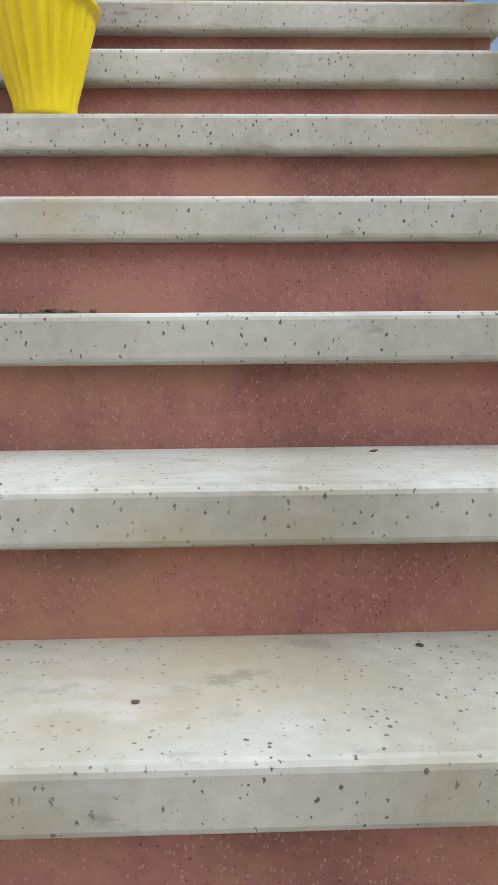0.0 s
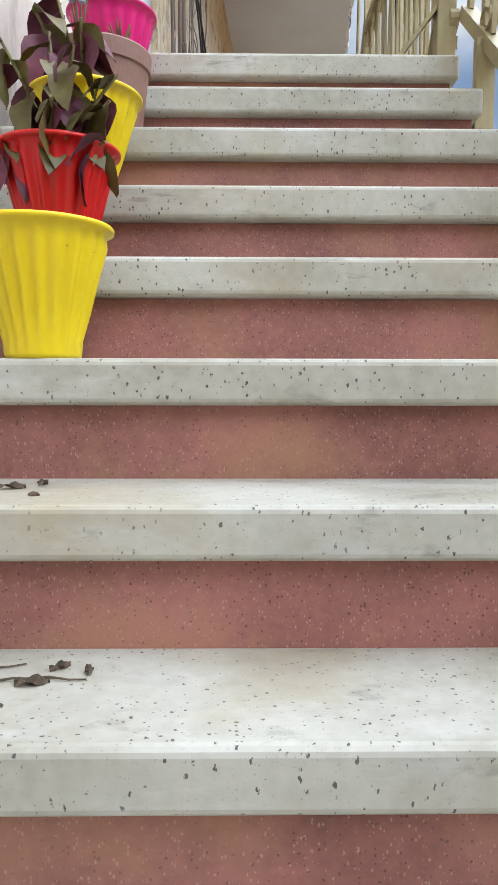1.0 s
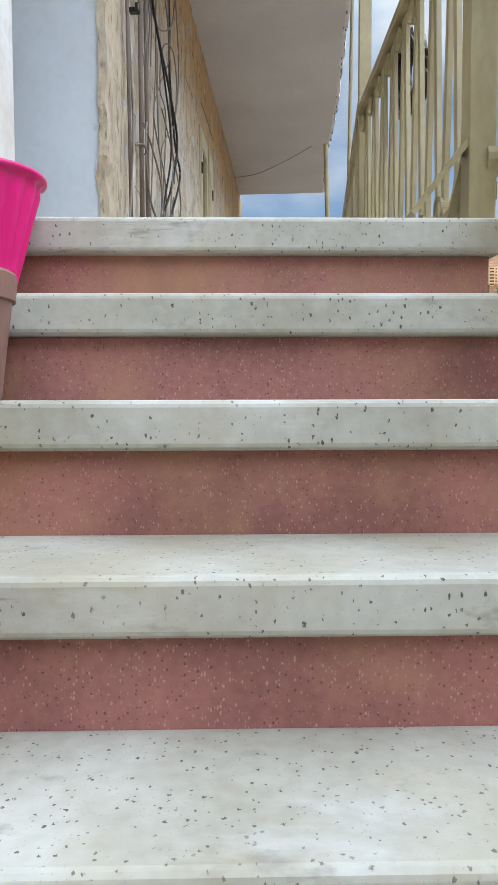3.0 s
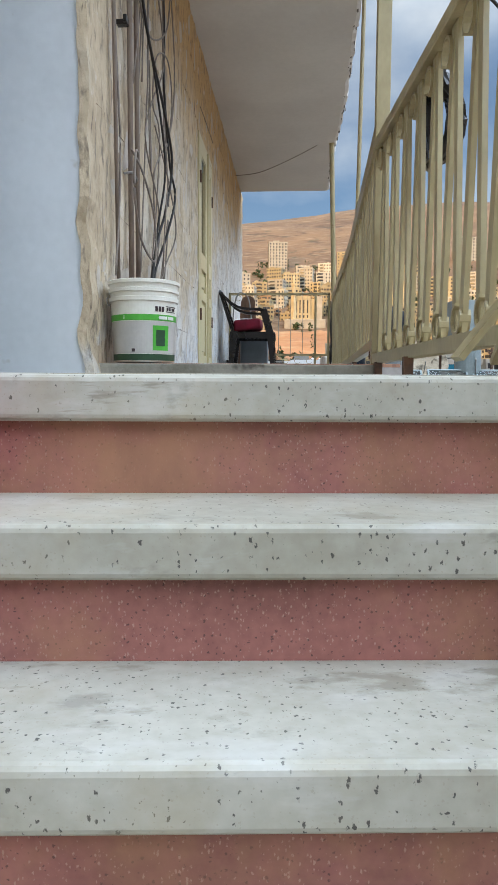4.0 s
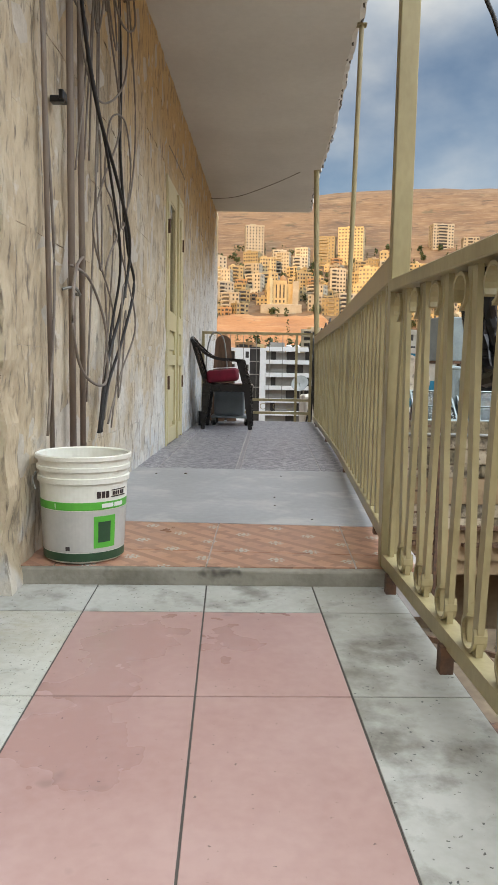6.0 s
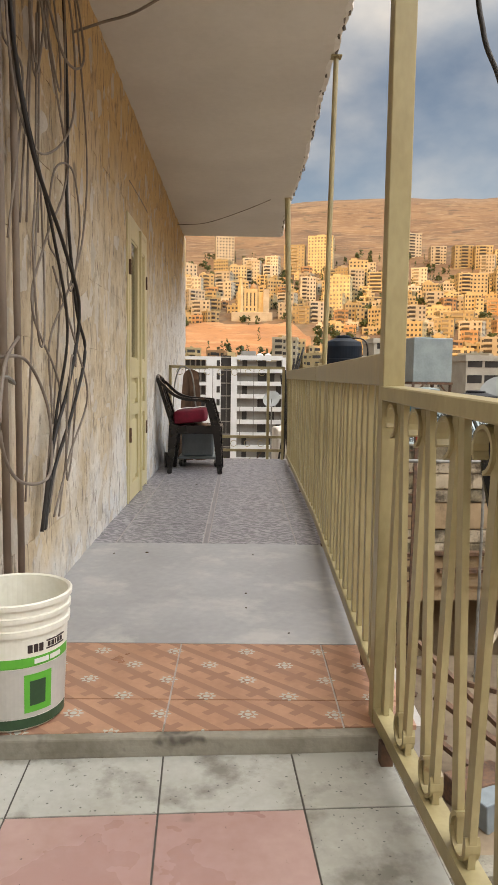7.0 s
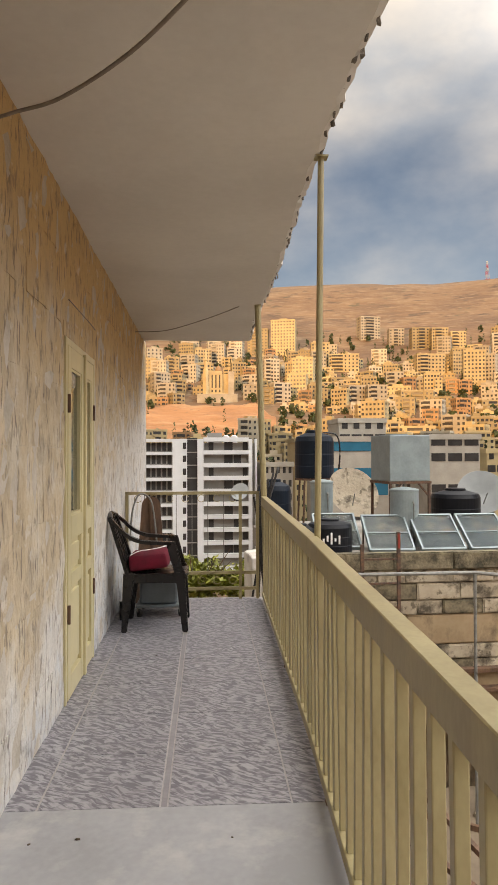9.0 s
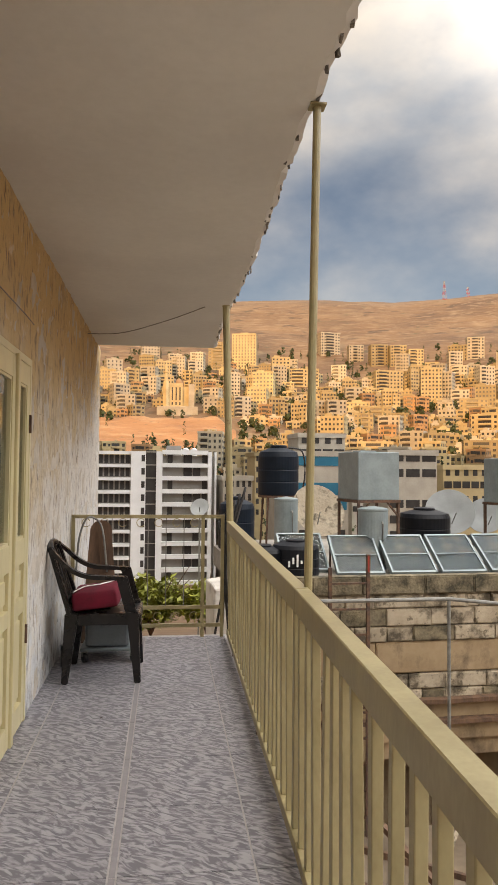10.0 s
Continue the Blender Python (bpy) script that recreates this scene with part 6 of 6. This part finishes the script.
# rough wall and cables past the gallery end, with shrubs
tagged(part("end_wall", rough_up(boxes((0.98, 1.30, 10.7, 11.3, -7.0, 0.28), bevel=0.02), 0.05, 4, 2.0), "peeled"), "crumbling pale wall end past the gallery", "wall", kind="structure")
for k in range(6):
    cable(((1.0 + 0.05 * k, 10.55, 0.9 + 0.06 * k), (1.05, 10.5 - 0.03 * k, 0.4), (0.95 + 0.07 * k, 10.5, -0.3), (0.9, 10.55, -1.2)), 0.012, "cable_black", "black cable trailing over the crumbling wall", "wall_cable", I4)
def shrub(x, y, z, r, n_, material, label, name="shrub", leaf=0.09, seed=2):
    rn_ = random.Random(seed)
    top = thing(name, pose(x, y, z), label, "shrub")
    bm = bmesh.new()
    for k in range(9):
        a_ = rn_.uniform(0, 6.28)
        tube(bm, ((0, 0, -1.0), (0.3 * r * math.cos(a_), 0.3 * r * math.sin(a_), 0), (0.8 * r * math.cos(a_), 0.8 * r * math.sin(a_), rn_.uniform(0.1, 0.8) * r)), 0.04, 5, 0.01)
    part("trunk", bm, "old_wood", top)
    bm = bmesh.new()
    for k in range(n_):
        d = Vector((rn_.gauss(0, 1), rn_.gauss(0, 1), rn_.gauss(0.2, 0.7))).normalized()
        rad = r * (0.55 + 0.45 * rn_.random()) * (0.8 + 0.45 * noise.noise(d * 2.3))
        c = d * rad
        c.z *= 0.62
        t_ = Vector((rn_.uniform(-1, 1), rn_.uniform(-1, 1), rn_.uniform(-0.6, 0.6))).normalized()
        s_ = t_.cross(Vector((0.3, 0.2, 1))).normalized()
        w = leaf * rn_.uniform(0.6, 1.3)
        bm.faces.new([bm.verts.new(c + q) for q in (-t_ * w, s_ * w * 0.45, t_ * w, -s_ * w * 0.45)])
    tagged(part("leaves", bm, material, top), kind="stuff")
shrub(1.0, 26.0, -2.75, 1.5, 3800, "bush", "yellow-green shrub growing below the gallery", leaf=0.13)
shrub(2.7, 25.5, -2.7, 1.2, 2200, "bush", "yellow-green shrub with loose leaves", leaf=0.13, seed=4)
tagged(part("garden_wall", boxes((-3.5, 8.0, 27.6, 28.1, -9.0, -4.3)), "concrete"), "pale garden wall under the shrubs", "wall", kind="structure")
dish(2.67, 27.72, 0.05, 0.32, -25, "dish_paint", "pale satellite dish on a tall mast beyond the gallery end", -4.3)

# ---- the white tower block ----
def tower():
    D = 168.0
    x0, x1 = 0.16 + D * math.tan(radians(-2.6)), 0.16 + D * math.tan(radians(7.43))
    zt, fl, nf = 1.36 + D * math.tan(radians(1.45)), 3.15, 12
    t_ = thing("tower_block", pose(x0, D + 4.3, zt - fl * nf - 6), "white concrete apartment tower under construction with open floors", "building")
    H, W = fl * nf + 6, x1 - x0
    part("core", boxes((0.3, W - 0.3, 1.6, 16, 0, H - 1.0)), "grey_wall", t_, "bare grey recessed walls")
    # pale piers
    for a_, b_ in ((0.0, 0.035), (0.30, 0.42), (0.505, 0.555), (0.93, 0.96), (0.985, 1.0)):
        part("pier", boxes((W * a_, W * b_, 0.0, 2.2, 0, H)), "white_wall", t_)
    part("glass_strip", boxes((W * 0.42, W * 0.505, 0.9, 1.8, 0, H + 0.3)), "window", t_, "dark glazed stair strip")
    for k in range(nf + 1):
        z = H - fl * k
        part("slab", boxes((W * 0.035, W * 0.30, 0.15, 2.0, z - 0.75, z)), "white_wall", t_)
        part("slab", boxes((W * 0.555, W * 0.93, -0.25, 2.0, z - 0.65, z + 0.35)), "white_wall", t_)
        part("transom", boxes((W * 0.42, W * 0.505, 0.75, 1.1, z - 0.25, z)), "grey_wall", t_)
        if k < nf:
            for j in range(6):
                part("window", boxes((W * (0.045 + 0.043 * j), W * (0.075 + 0.043 * j), 1.35, 1.65, z - fl + 0.25, z - 0.85)), "window", t_)
            part("window", boxes((W * 0.385, W * 0.412, -0.06, 0.3, z - fl + 0.7, z - 0.9)), "window", t_)
            for j, (a_, b_) in enumerate(((0.73, 0.80), (0.81, 0.87), (0.60, 0.64), (0.885, 0.925))):
                if (k * 3 + j * 5) % 7 < 4:
                    part("window", boxes((W * a_, W * b_, 1.3, 1.65, z - fl + 0.3, z - 0.75)), "window", t_)
    for a_ in (0.62, 0.70, 0.76, 0.83):
        part("roof_tank", lathe(bmesh.new(), [(0.8, 0), (0.8, 1.6), (0.3, 1.9)], 12, centre=(W * a_, 6, H - 1.0 + 0.2)), "white_wall", t_)
    part("roof_house", boxes((W * 0.60, W * 0.72, 5, 9, H - 1, H + 1.6)), "grey_wall", t_)
tower()
def block(name, az0, az1, el_top, D, depth, nf, label, bands, body="white_wall", openings=7):
    """A mid-distance building: body, and a row of openings in each storey named in bands."""
    x0, x1 = 0.16 + D * math.tan(radians(az0)), 0.16 + D * math.tan(radians(az1))
    zt = 1.36 + D * math.tan(radians(el_top))
    fl = 3.3
    H = zt - ground_z((x0 + x1) / 2, D) + 2
    b_ = thing(name, pose(x0, D + 4.3, zt - H), label, "building")
    W = x1 - x0
    part("body", boxes((0, W, 0, depth, 0, H)), body, b_)
    part("parapet", boxes((-0.3, W + 0.3, -0.3, 0.0, H - 0.9, H + 0.3), (-0.3, 0, 0, depth, H - 0.9, H + 0.3), (W, W + 0.3, 0, depth, H - 0.9, H + 0.3)), body, b_)
    for k in range(min(nf, int(H / fl))):
        z = H - fl * (k + 1)
        kind_ = bands[k % len(bands)]
        if kind_ == "glass":
            part("curtain_wall", boxes((W * 0.03, W * 0.97, -0.15, 0.1, z + 0.3, z + fl - 0.2)), "blue_glass", b_)
        elif kind_ == "strip":
            for j in range(openings):
                a_ = W * (j + 0.08) / openings
                part("window", boxes((a_, a_ + W * 0.84 / openings, -0.08, 0.2, z + 1.1, z + fl - 0.5)), "window", b_)
        elif kind_ == "win":
            for j in range(openings):
                a_ = W * (j + 0.25) / openings
                part("window", boxes((a_, a_ + W * 0.5 / openings, -0.08, 0.2, z + 0.9, z + fl - 0.8)), "window", b_)
    return b_
block("office_building", 12.9, 18.3, 1.55, 150, 18, 6, "pale office building with bands of blue glass", ("glass", "blank", "glass", "glass", "blank", "win"), "pale_wall", 5)
block("office_building", 14.2, 18.0, 3.1, 172, 12, 3, "pale set-back office block with a blue window band", ("win", "strip", "blank"), "pale_wall", 4)
block("car_park", 21.5, 25.3, 1.75, 140, 16, 7, "white concrete car park with long dark openings", ("strip", "strip", "blank", "strip", "strip", "strip"), "pale_wall", 3)
block("apartment_house", 25.8, 30.5, 0.5, 160, 16, 6, "pale stone apartment house with balconies", ("win", "strip", "win", "strip"), "facade", 7)
block("apartment_house", 8.0, 10.4, -0.6, 165, 14, 6, "white stone apartment house", ("win",), "pale_wall", 5)
block("apartment_house", 10.6, 12.8, 1.4, 210, 14, 6, "cream stone apartment house", ("win",), "facade", 5)
block("apartment_house", 18.6, 21.3, 1.7, 205, 14, 6, "white stone apartment house with a flat roof", ("win", "strip"), "pale_wall", 5)

# ---- the town on the hillside ----
def house_kind(w, d, nf, cols, style, rk):
    """A stone block with parapet, setbacks, balconies or a stair head; dark windows and balcony-shade sheets joined as
    one part.
    """
    fl = 3.1
    H = fl * nf
    bm = boxes((-w / 2, w / 2, 0, d, -10, H), (-w / 2 - 0.2, w / 2 + 0.2, -0.2, 0.05, H - 0.3, H + 0.8), (-w / 2 - 0.2, -w / 2 + 0.1, 0.05, d, H - 0.3, H + 0.8), (w / 2 - 0.1, w / 2 + 0.2, 0.05, d, H - 0.3, H + 0.8))
    bw = bmesh.new()
    if style in (1, 3):
        a_ = rk.uniform(-0.25, 0.1) * w
        box(bm, a_ - w * 0.15, a_ + w * 0.17, d * 0.25, d * 0.7, H, H + 2.6)
    if style == 3:
        # a lower wing set forward
        s_ = rk.choice((-1, 1))
        x0, x1 = sorted((s_ * w * 0.12, s_ * w * 0.62))
        box(bm, x0, x1, -4.0, 0.5, -10, H - fl * 1.0)
        for k in range(nf - 1):
            for j in range(2):
                x = x0 + (x1 - x0) * (j + 0.5) / 2
                box(bw, x - 0.65, x + 0.65, -4.12, -3.8, fl * k + 1.0, fl * k + 2.4)
    b0 = b1 = 0.0
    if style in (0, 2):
        # deep balconies: a dark sheet stands in for the recess's shade, with a parapet in front
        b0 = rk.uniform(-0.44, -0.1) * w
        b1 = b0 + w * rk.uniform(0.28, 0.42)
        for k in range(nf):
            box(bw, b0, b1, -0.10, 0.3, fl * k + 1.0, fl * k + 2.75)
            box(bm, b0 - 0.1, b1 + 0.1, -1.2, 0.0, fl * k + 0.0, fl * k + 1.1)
    for k in range(nf):
        for j in range(cols):
            x = -w / 2 + w * (j + 0.5) / cols
            if b0 - 0.6 < x < b1 + 0.6 and b1 > b0:
                continue
            ww, hh = rk.choice((0.55, 0.65, 0.8)), rk.choice((1.25, 1.45, 1.6))
            box(bw, x - ww, x + ww, -0.10, 0.3, fl * k + 0.95, fl * k + 0.95 + hh)
        for j in range(3):
            y = d * (j + 0.5) / 3
            for sx in (-1, 1):
                box(bw, sx * w / 2 - 0.10, sx * w / 2 + 0.10, y - 0.6, y + 0.6, fl * k + 1.0, fl * k + 2.4)
    for k in range(rk.randrange(1, 4)):
        # roof tanks
        x, y = rk.uniform(-0.4, 0.4) * w, rk.uniform(0.15, 0.8) * d
        box(bm, x - 0.55, x + 0.55, y - 0.5, y + 0.5, H, H + 1.9)
    return bm, bw
kinds = []
rc = random.Random(77)
for w, d, nf, cols, st, mt in ((10, 9, 3, 4, 0, "facade"), (13, 10, 4, 5, 2, "facade"), (15, 12, 6, 6, 1, "facade"), (13, 11, 7, 5, 2, "facade_white"), (9, 8, 2, 3, 1, "facade"), (20, 11, 4, 7, 0, "facade"), (17, 13, 9, 6, 1, "facade"), (11, 9, 3, 4, 3, "facade_white"), (8, 8, 2, 3, 0, "facade_ochre"), (16, 11, 3, 6, 2, "facade"),
                            (12, 10, 5, 5, 3, "facade"), (10, 9, 4, 4, 2, "facade_ochre"), (14, 11, 5, 5, 0, "facade_white"), (9, 8, 2, 3, 3, "facade_white"), (7, 8, 2, 2, 1, "facade"), (10, 8, 2, 4, 2, "facade")):
    a_, b_ = house_kind(w, d, nf, cols, st, rc)
    tall = nf >= 3
    tone_ = {"facade": "cream", "facade_white": "whitish", "facade_ochre": "ochre"}[mt]
    h = part("apartment_block" if tall else "hillside_house", a_, mt)
    tagged(h, "%s stone apartment block of %s storeys on the hillside" % (tone_, {3: "three", 4: "four", 5: "five", 6: "six", 7: "seven", 9: "nine"}[nf]) if tall else "low flat-roofed %s stone house on the hillside" % tone_, "building" if tall else "house", "apartment blocks" if tall else "hillside houses")
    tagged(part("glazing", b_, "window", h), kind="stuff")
    kinds.append((h, w, nf))
placed = []
used = [False] * len(kinds)
count_ = [0, 0]
def put_house(k, x, y, yaw):
    tall = kinds[k][2] >= 3
    if count_[tall] >= 295:
        return
    count_[tall] += 1
    h = kinds[k][0]
    m_ = pose(x, y, ground_z(x, y) - 1.0, 0, 0, yaw)
    if not used[k]:
        used[k] = True
        h.matrix_basis = m_
    else:
        copy_thing(h, m_)
    placed.append((x, y, kinds[k][1]))
# landmarks: the tall block, the ridge-side towers, the long rows
def slope_distance(az, el):
    """How far off the hillside rises to el degrees in the direction az."""
    d = 380.0
    while d < 1100 and ground_z(math.sin(radians(az)) * d, 4 + math.cos(radians(az)) * d) < 1.3 + d * math.tan(radians(el)):
        d += 3.0
    return d
def landmark(az, wide, el0, el1, style, mt, label, yaw=0.0, deep=13.0):
    """A block of its own on the slope, wide degrees across, between two heights in degrees."""
    d = slope_distance(az, el0)
    w, h = d * math.tan(radians(wide)), d * (math.tan(radians(el1)) - math.tan(radians(el0)))
    nf = max(2, round(h / 3.1))
    a_, b_ = house_kind(w, deep, nf, max(3, round(w / 3.2)), style, rc)
    h_ = part("apartment_block", a_, mt)
    x, y = math.sin(radians(az)) * d, 4 + math.cos(radians(az)) * d
    h_.matrix_basis = pose(x, y, ground_z(x, y) - 0.5, 0, 0, -az + yaw)
    tagged(h_, label, "building")
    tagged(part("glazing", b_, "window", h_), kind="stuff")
    placed.append((x, y, w * 1.1))
PALE_, CREAM_ = "tall whitish stone apartment tower standing high on the slope", "broad cream stone apartment block on the hillside"
landmark(1.9, 1.5, 8.7, 11.3, 1, "facade_white", PALE_, 6)
landmark(7.5, 1.7, 8.2, 10.5, 0, "facade", CREAM_, -8)
landmark(9.6, 2.0, 8.2, 11.1, 1, "facade", "massive cream stone apartment block with rows of small windows", -6, 18)
landmark(16.8, 1.7, 9.4, 11.3, 2, "facade_white", PALE_, 22)
landmark(12.7, 1.5, 7.0, 9.2, 1, "facade", CREAM_, 4)
landmark(14.6, 2.5, 6.9, 8.3, 0, "facade", "long arcaded cream apartment block with deep balconies", 3)
landmark(18.9, 1.2, 8.8, 10.2, 2, "facade_white", CREAM_, 12)
landmark(20.8, 1.4, 8.5, 10.1, 2, "facade", CREAM_, 16)
landmark(22.3, 1.3, 8.4, 10.0, 2, "facade", CREAM_, 14)
landmark(23.7, 1.2, 8.3, 9.7, 0, "facade", CREAM_, 10)
landmark(26.9, 1.5, 8.7, 10.0, 1, "facade", CREAM_, -12)
landmark(28.3, 1.3, 8.8, 10.5, 2, "facade_white", PALE_, 8)
landmark(21.6, 2.3, 6.4, 8.2, 2, "facade", CREAM_, 18)
landmark(18.7, 2.6, 4.6, 5.7, 1, "facade", "long bright cream stone building in full sun", -4)
landmark(-1.0, 1.3, 6.6, 8.8, 1, "facade_white", CREAM_, 10)
landmark(0.4, 1.2, 6.4, 8.2, 0, "facade", CREAM_, -5)
landmark(0.9, 1.4, 5.0, 6.4, 2, "facade", CREAM_, 8)
landmark(6.9, 1.2, 4.6, 6.0, 1, "facade_white", CREAM_, -3)
# the mosque on its pale terrace above the bare slope
md = slope_distance(4.2, 4.4)
mx, my = math.sin(radians(4.2)) * md, 4 + math.cos(radians(4.2)) * md
mz = ground_z(mx, my)
mosque = thing("mosque", pose(mx, my, mz, 0, 0, -4.2), "pale stone mosque with a small dome on a white terrace", "mosque", "")
part("plinth", boxes((-16, 15, -3, 18, -6, 6.4), bevel=0.3), "facade_white", mosque)
part("hall", boxes((-11.5, 3.5, 2, 16, 6.4, 24.5), (3.5, 8, 4, 16, 6.4, 22.5)), "facade", mosque)
part("stair_tower", boxes((8, 12.5, 1, 10, 6.4, 24)), "facade_white", mosque)
part("dome", lathe(bmesh.new(), [(2.6, 24.5), (2.7, 25.5), (2.3, 27.2), (1.2, 28.6), (0.15, 29.4), (0.1, 30.6)], 24, centre=(0.5, 8, 0)), "facade_ochre", mosque, "small golden dome", smooth=True)
for k in range(5):
    x = -10.2 + 2.9 * k
    part("window", boxes((x - 0.45, x + 0.45, 1.9, 2.2, 11.5, 21.5)), "window", mosque, "tall dark window slit")
    part("window", boxes((x - 0.55, x + 0.55, 1.9, 2.2, 8.0, 10.0)), "window", mosque)
placed.append((mx, my, 44.0))
for az, D, k in ((24.9, 585, 6), (11.2, 560, 6), (25.4, 640, 3), (20.6, 500, 5), (3.0, 640, 2), (-2.0, 560, 9), (16.2, 560, 1), (29.0, 560, 2), (5.6, 660, 12)):
    put_house(k, math.sin(radians(az)) * D, 4 + math.cos(radians(az)) * D, -az + rc.uniform(-10, 10))
tries = 0
while len(placed) < 580 and tries < 14000:
    tries += 1
    az = rc.uniform(-8, 38)
    D = 235 + 450 * rc.random() ** 0.8
    # a bare red slope under the first row, and thinner building towards the ridge
    if -6 < az < 9.5 and 385 < D < 514:
        continue
    if D > 600 and rc.random() < 0.6 - 0.012 * max(az - 8, 0):
        continue
    if D < 300 and az < 8:
        continue
    x, y = math.sin(radians(az)) * D, 4 + math.cos(radians(az)) * D
    if noise.noise(Vector((x * 0.012, y * 0.012, 3))) < -0.30:
        continue
    k = rc.choice((0, 0, 1, 1, 2, 3, 4, 4, 5, 7, 8, 9, 10, 11, 12, 13, 13, 14, 14, 15, 15)) if D > 300 else rc.choice((0, 4, 7, 8, 13, 12, 14, 15))
    w = kinds[k][1]
    if any((x - px) ** 2 + (y - py) ** 2 < (0.50 * (w + pw)) ** 2 for px, py, pw in placed):
        continue
    put_house(k, x, y, -az + rc.choice((-20, -8, 0, 8, 25)) + rc.uniform(-8, 8))
# minaret beside the mosque
mn = thing("minaret", mosque.matrix_basis @ pose(-9.2, 0.2, 6.0), "slim pale stone minaret", "minaret")
part("shaft", lathe(bmesh.new(), [(2.2, 0), (2.0, 19), (2.0, 20)], 4), "facade", mn)
part("gallery", lathe(bmesh.new(), [(1.3, 20), (1.25, 26), (1.9, 26.4), (1.9, 27.4), (1.0, 27.5), (0.9, 32), (0.15, 35)], 16), "facade", mn)
# trees between the houses
bm = bmesh.new()
rt = random.Random(9)
def far_tree(x, y, z, h, r, slim):
    for k in range(22):
        f = rt.random()
        c = Vector((x, y, z + h * (0.18 + 0.8 * f)))
        rr = r * (1 - abs(f - (0.25 if slim else 0.45)) * 0.9) * rt.uniform(0.3, 1.0)
        a_ = rt.uniform(0, 6.28)
        c += Vector((math.cos(a_), math.sin(a_), 0)) * rr * 0.8
        s = rt.uniform(0.25, 0.5) * r
        pts = [c + Vector((rt.uniform(-1, 1), rt.uniform(-1, 1), rt.uniform(-1, 1))).normalized() * s for _ in range(5)]
        vs = [bm.verts.new(p) for p in pts]
        for i0, i1, i2 in ((0, 1, 2), (0, 2, 3), (0, 3, 4), (1, 2, 4), (1, 3, 4), (2, 3, 1)):
            try:
                bm.faces.new((vs[i0], vs[i1], vs[i2]))
            except ValueError:
                pass
n_tree = 0
while n_tree < 1100:
    az, D = rt.uniform(-10, 40), 200 + 560 * rt.random()
    if -6 < az < 9.5 and 425 < D < 512 and rt.random() < 0.9:
        continue
    x, y = math.sin(radians(az)) * D, 4 + math.cos(radians(az)) * D
    slim = rt.random() < 0.35
    far_tree(x, y, ground_z(x, y), rt.uniform(6, 13) if slim else rt.uniform(4, 8), rt.uniform(1.3, 2.0) if slim else rt.uniform(2.5, 5), slim)
    n_tree += 1
tagged(part("hillside_trees", bm, "tree"), "dark cypresses and olive trees scattered between the houses", "trees", kind="stuff")
# radio mast on the ridge
def mast(az, D, h, label):
    x, y = math.sin(radians(az)) * D, 4 + math.cos(radians(az)) * D
    m_ = thing("radio_mast", pose(x, y, ground_z(x, y) - 2), label, "radio mast")
    for s in range(6):
        z0, z1 = h * s / 6, h * (s + 1) / 6
        w0, w1 = 2.6 - 1.9 * s / 6, 2.6 - 1.9 * (s + 1) / 6
        bm = bmesh.new()
        for sx, sy in ((-1, -1), (1, -1), (1, 1), (-1, 1)):
            bar(bm, (sx * w0, sy * w0, z0), (sx * w1, sy * w1, z1), 0.32, 0.32)
            bar(bm, (sx * w0, sy * w0, z0), (-sx * w1, sy * w1, z1), 0.22, 0.22)
        part("lattice", bm, "red_paint" if s % 2 == 0 else "dish_paint", m_)
mast(25.9, 1080, 31, "red and white lattice radio mast on the ridge")
mast(27.7, 1080, 17, "small lattice radio mast on the ridge")
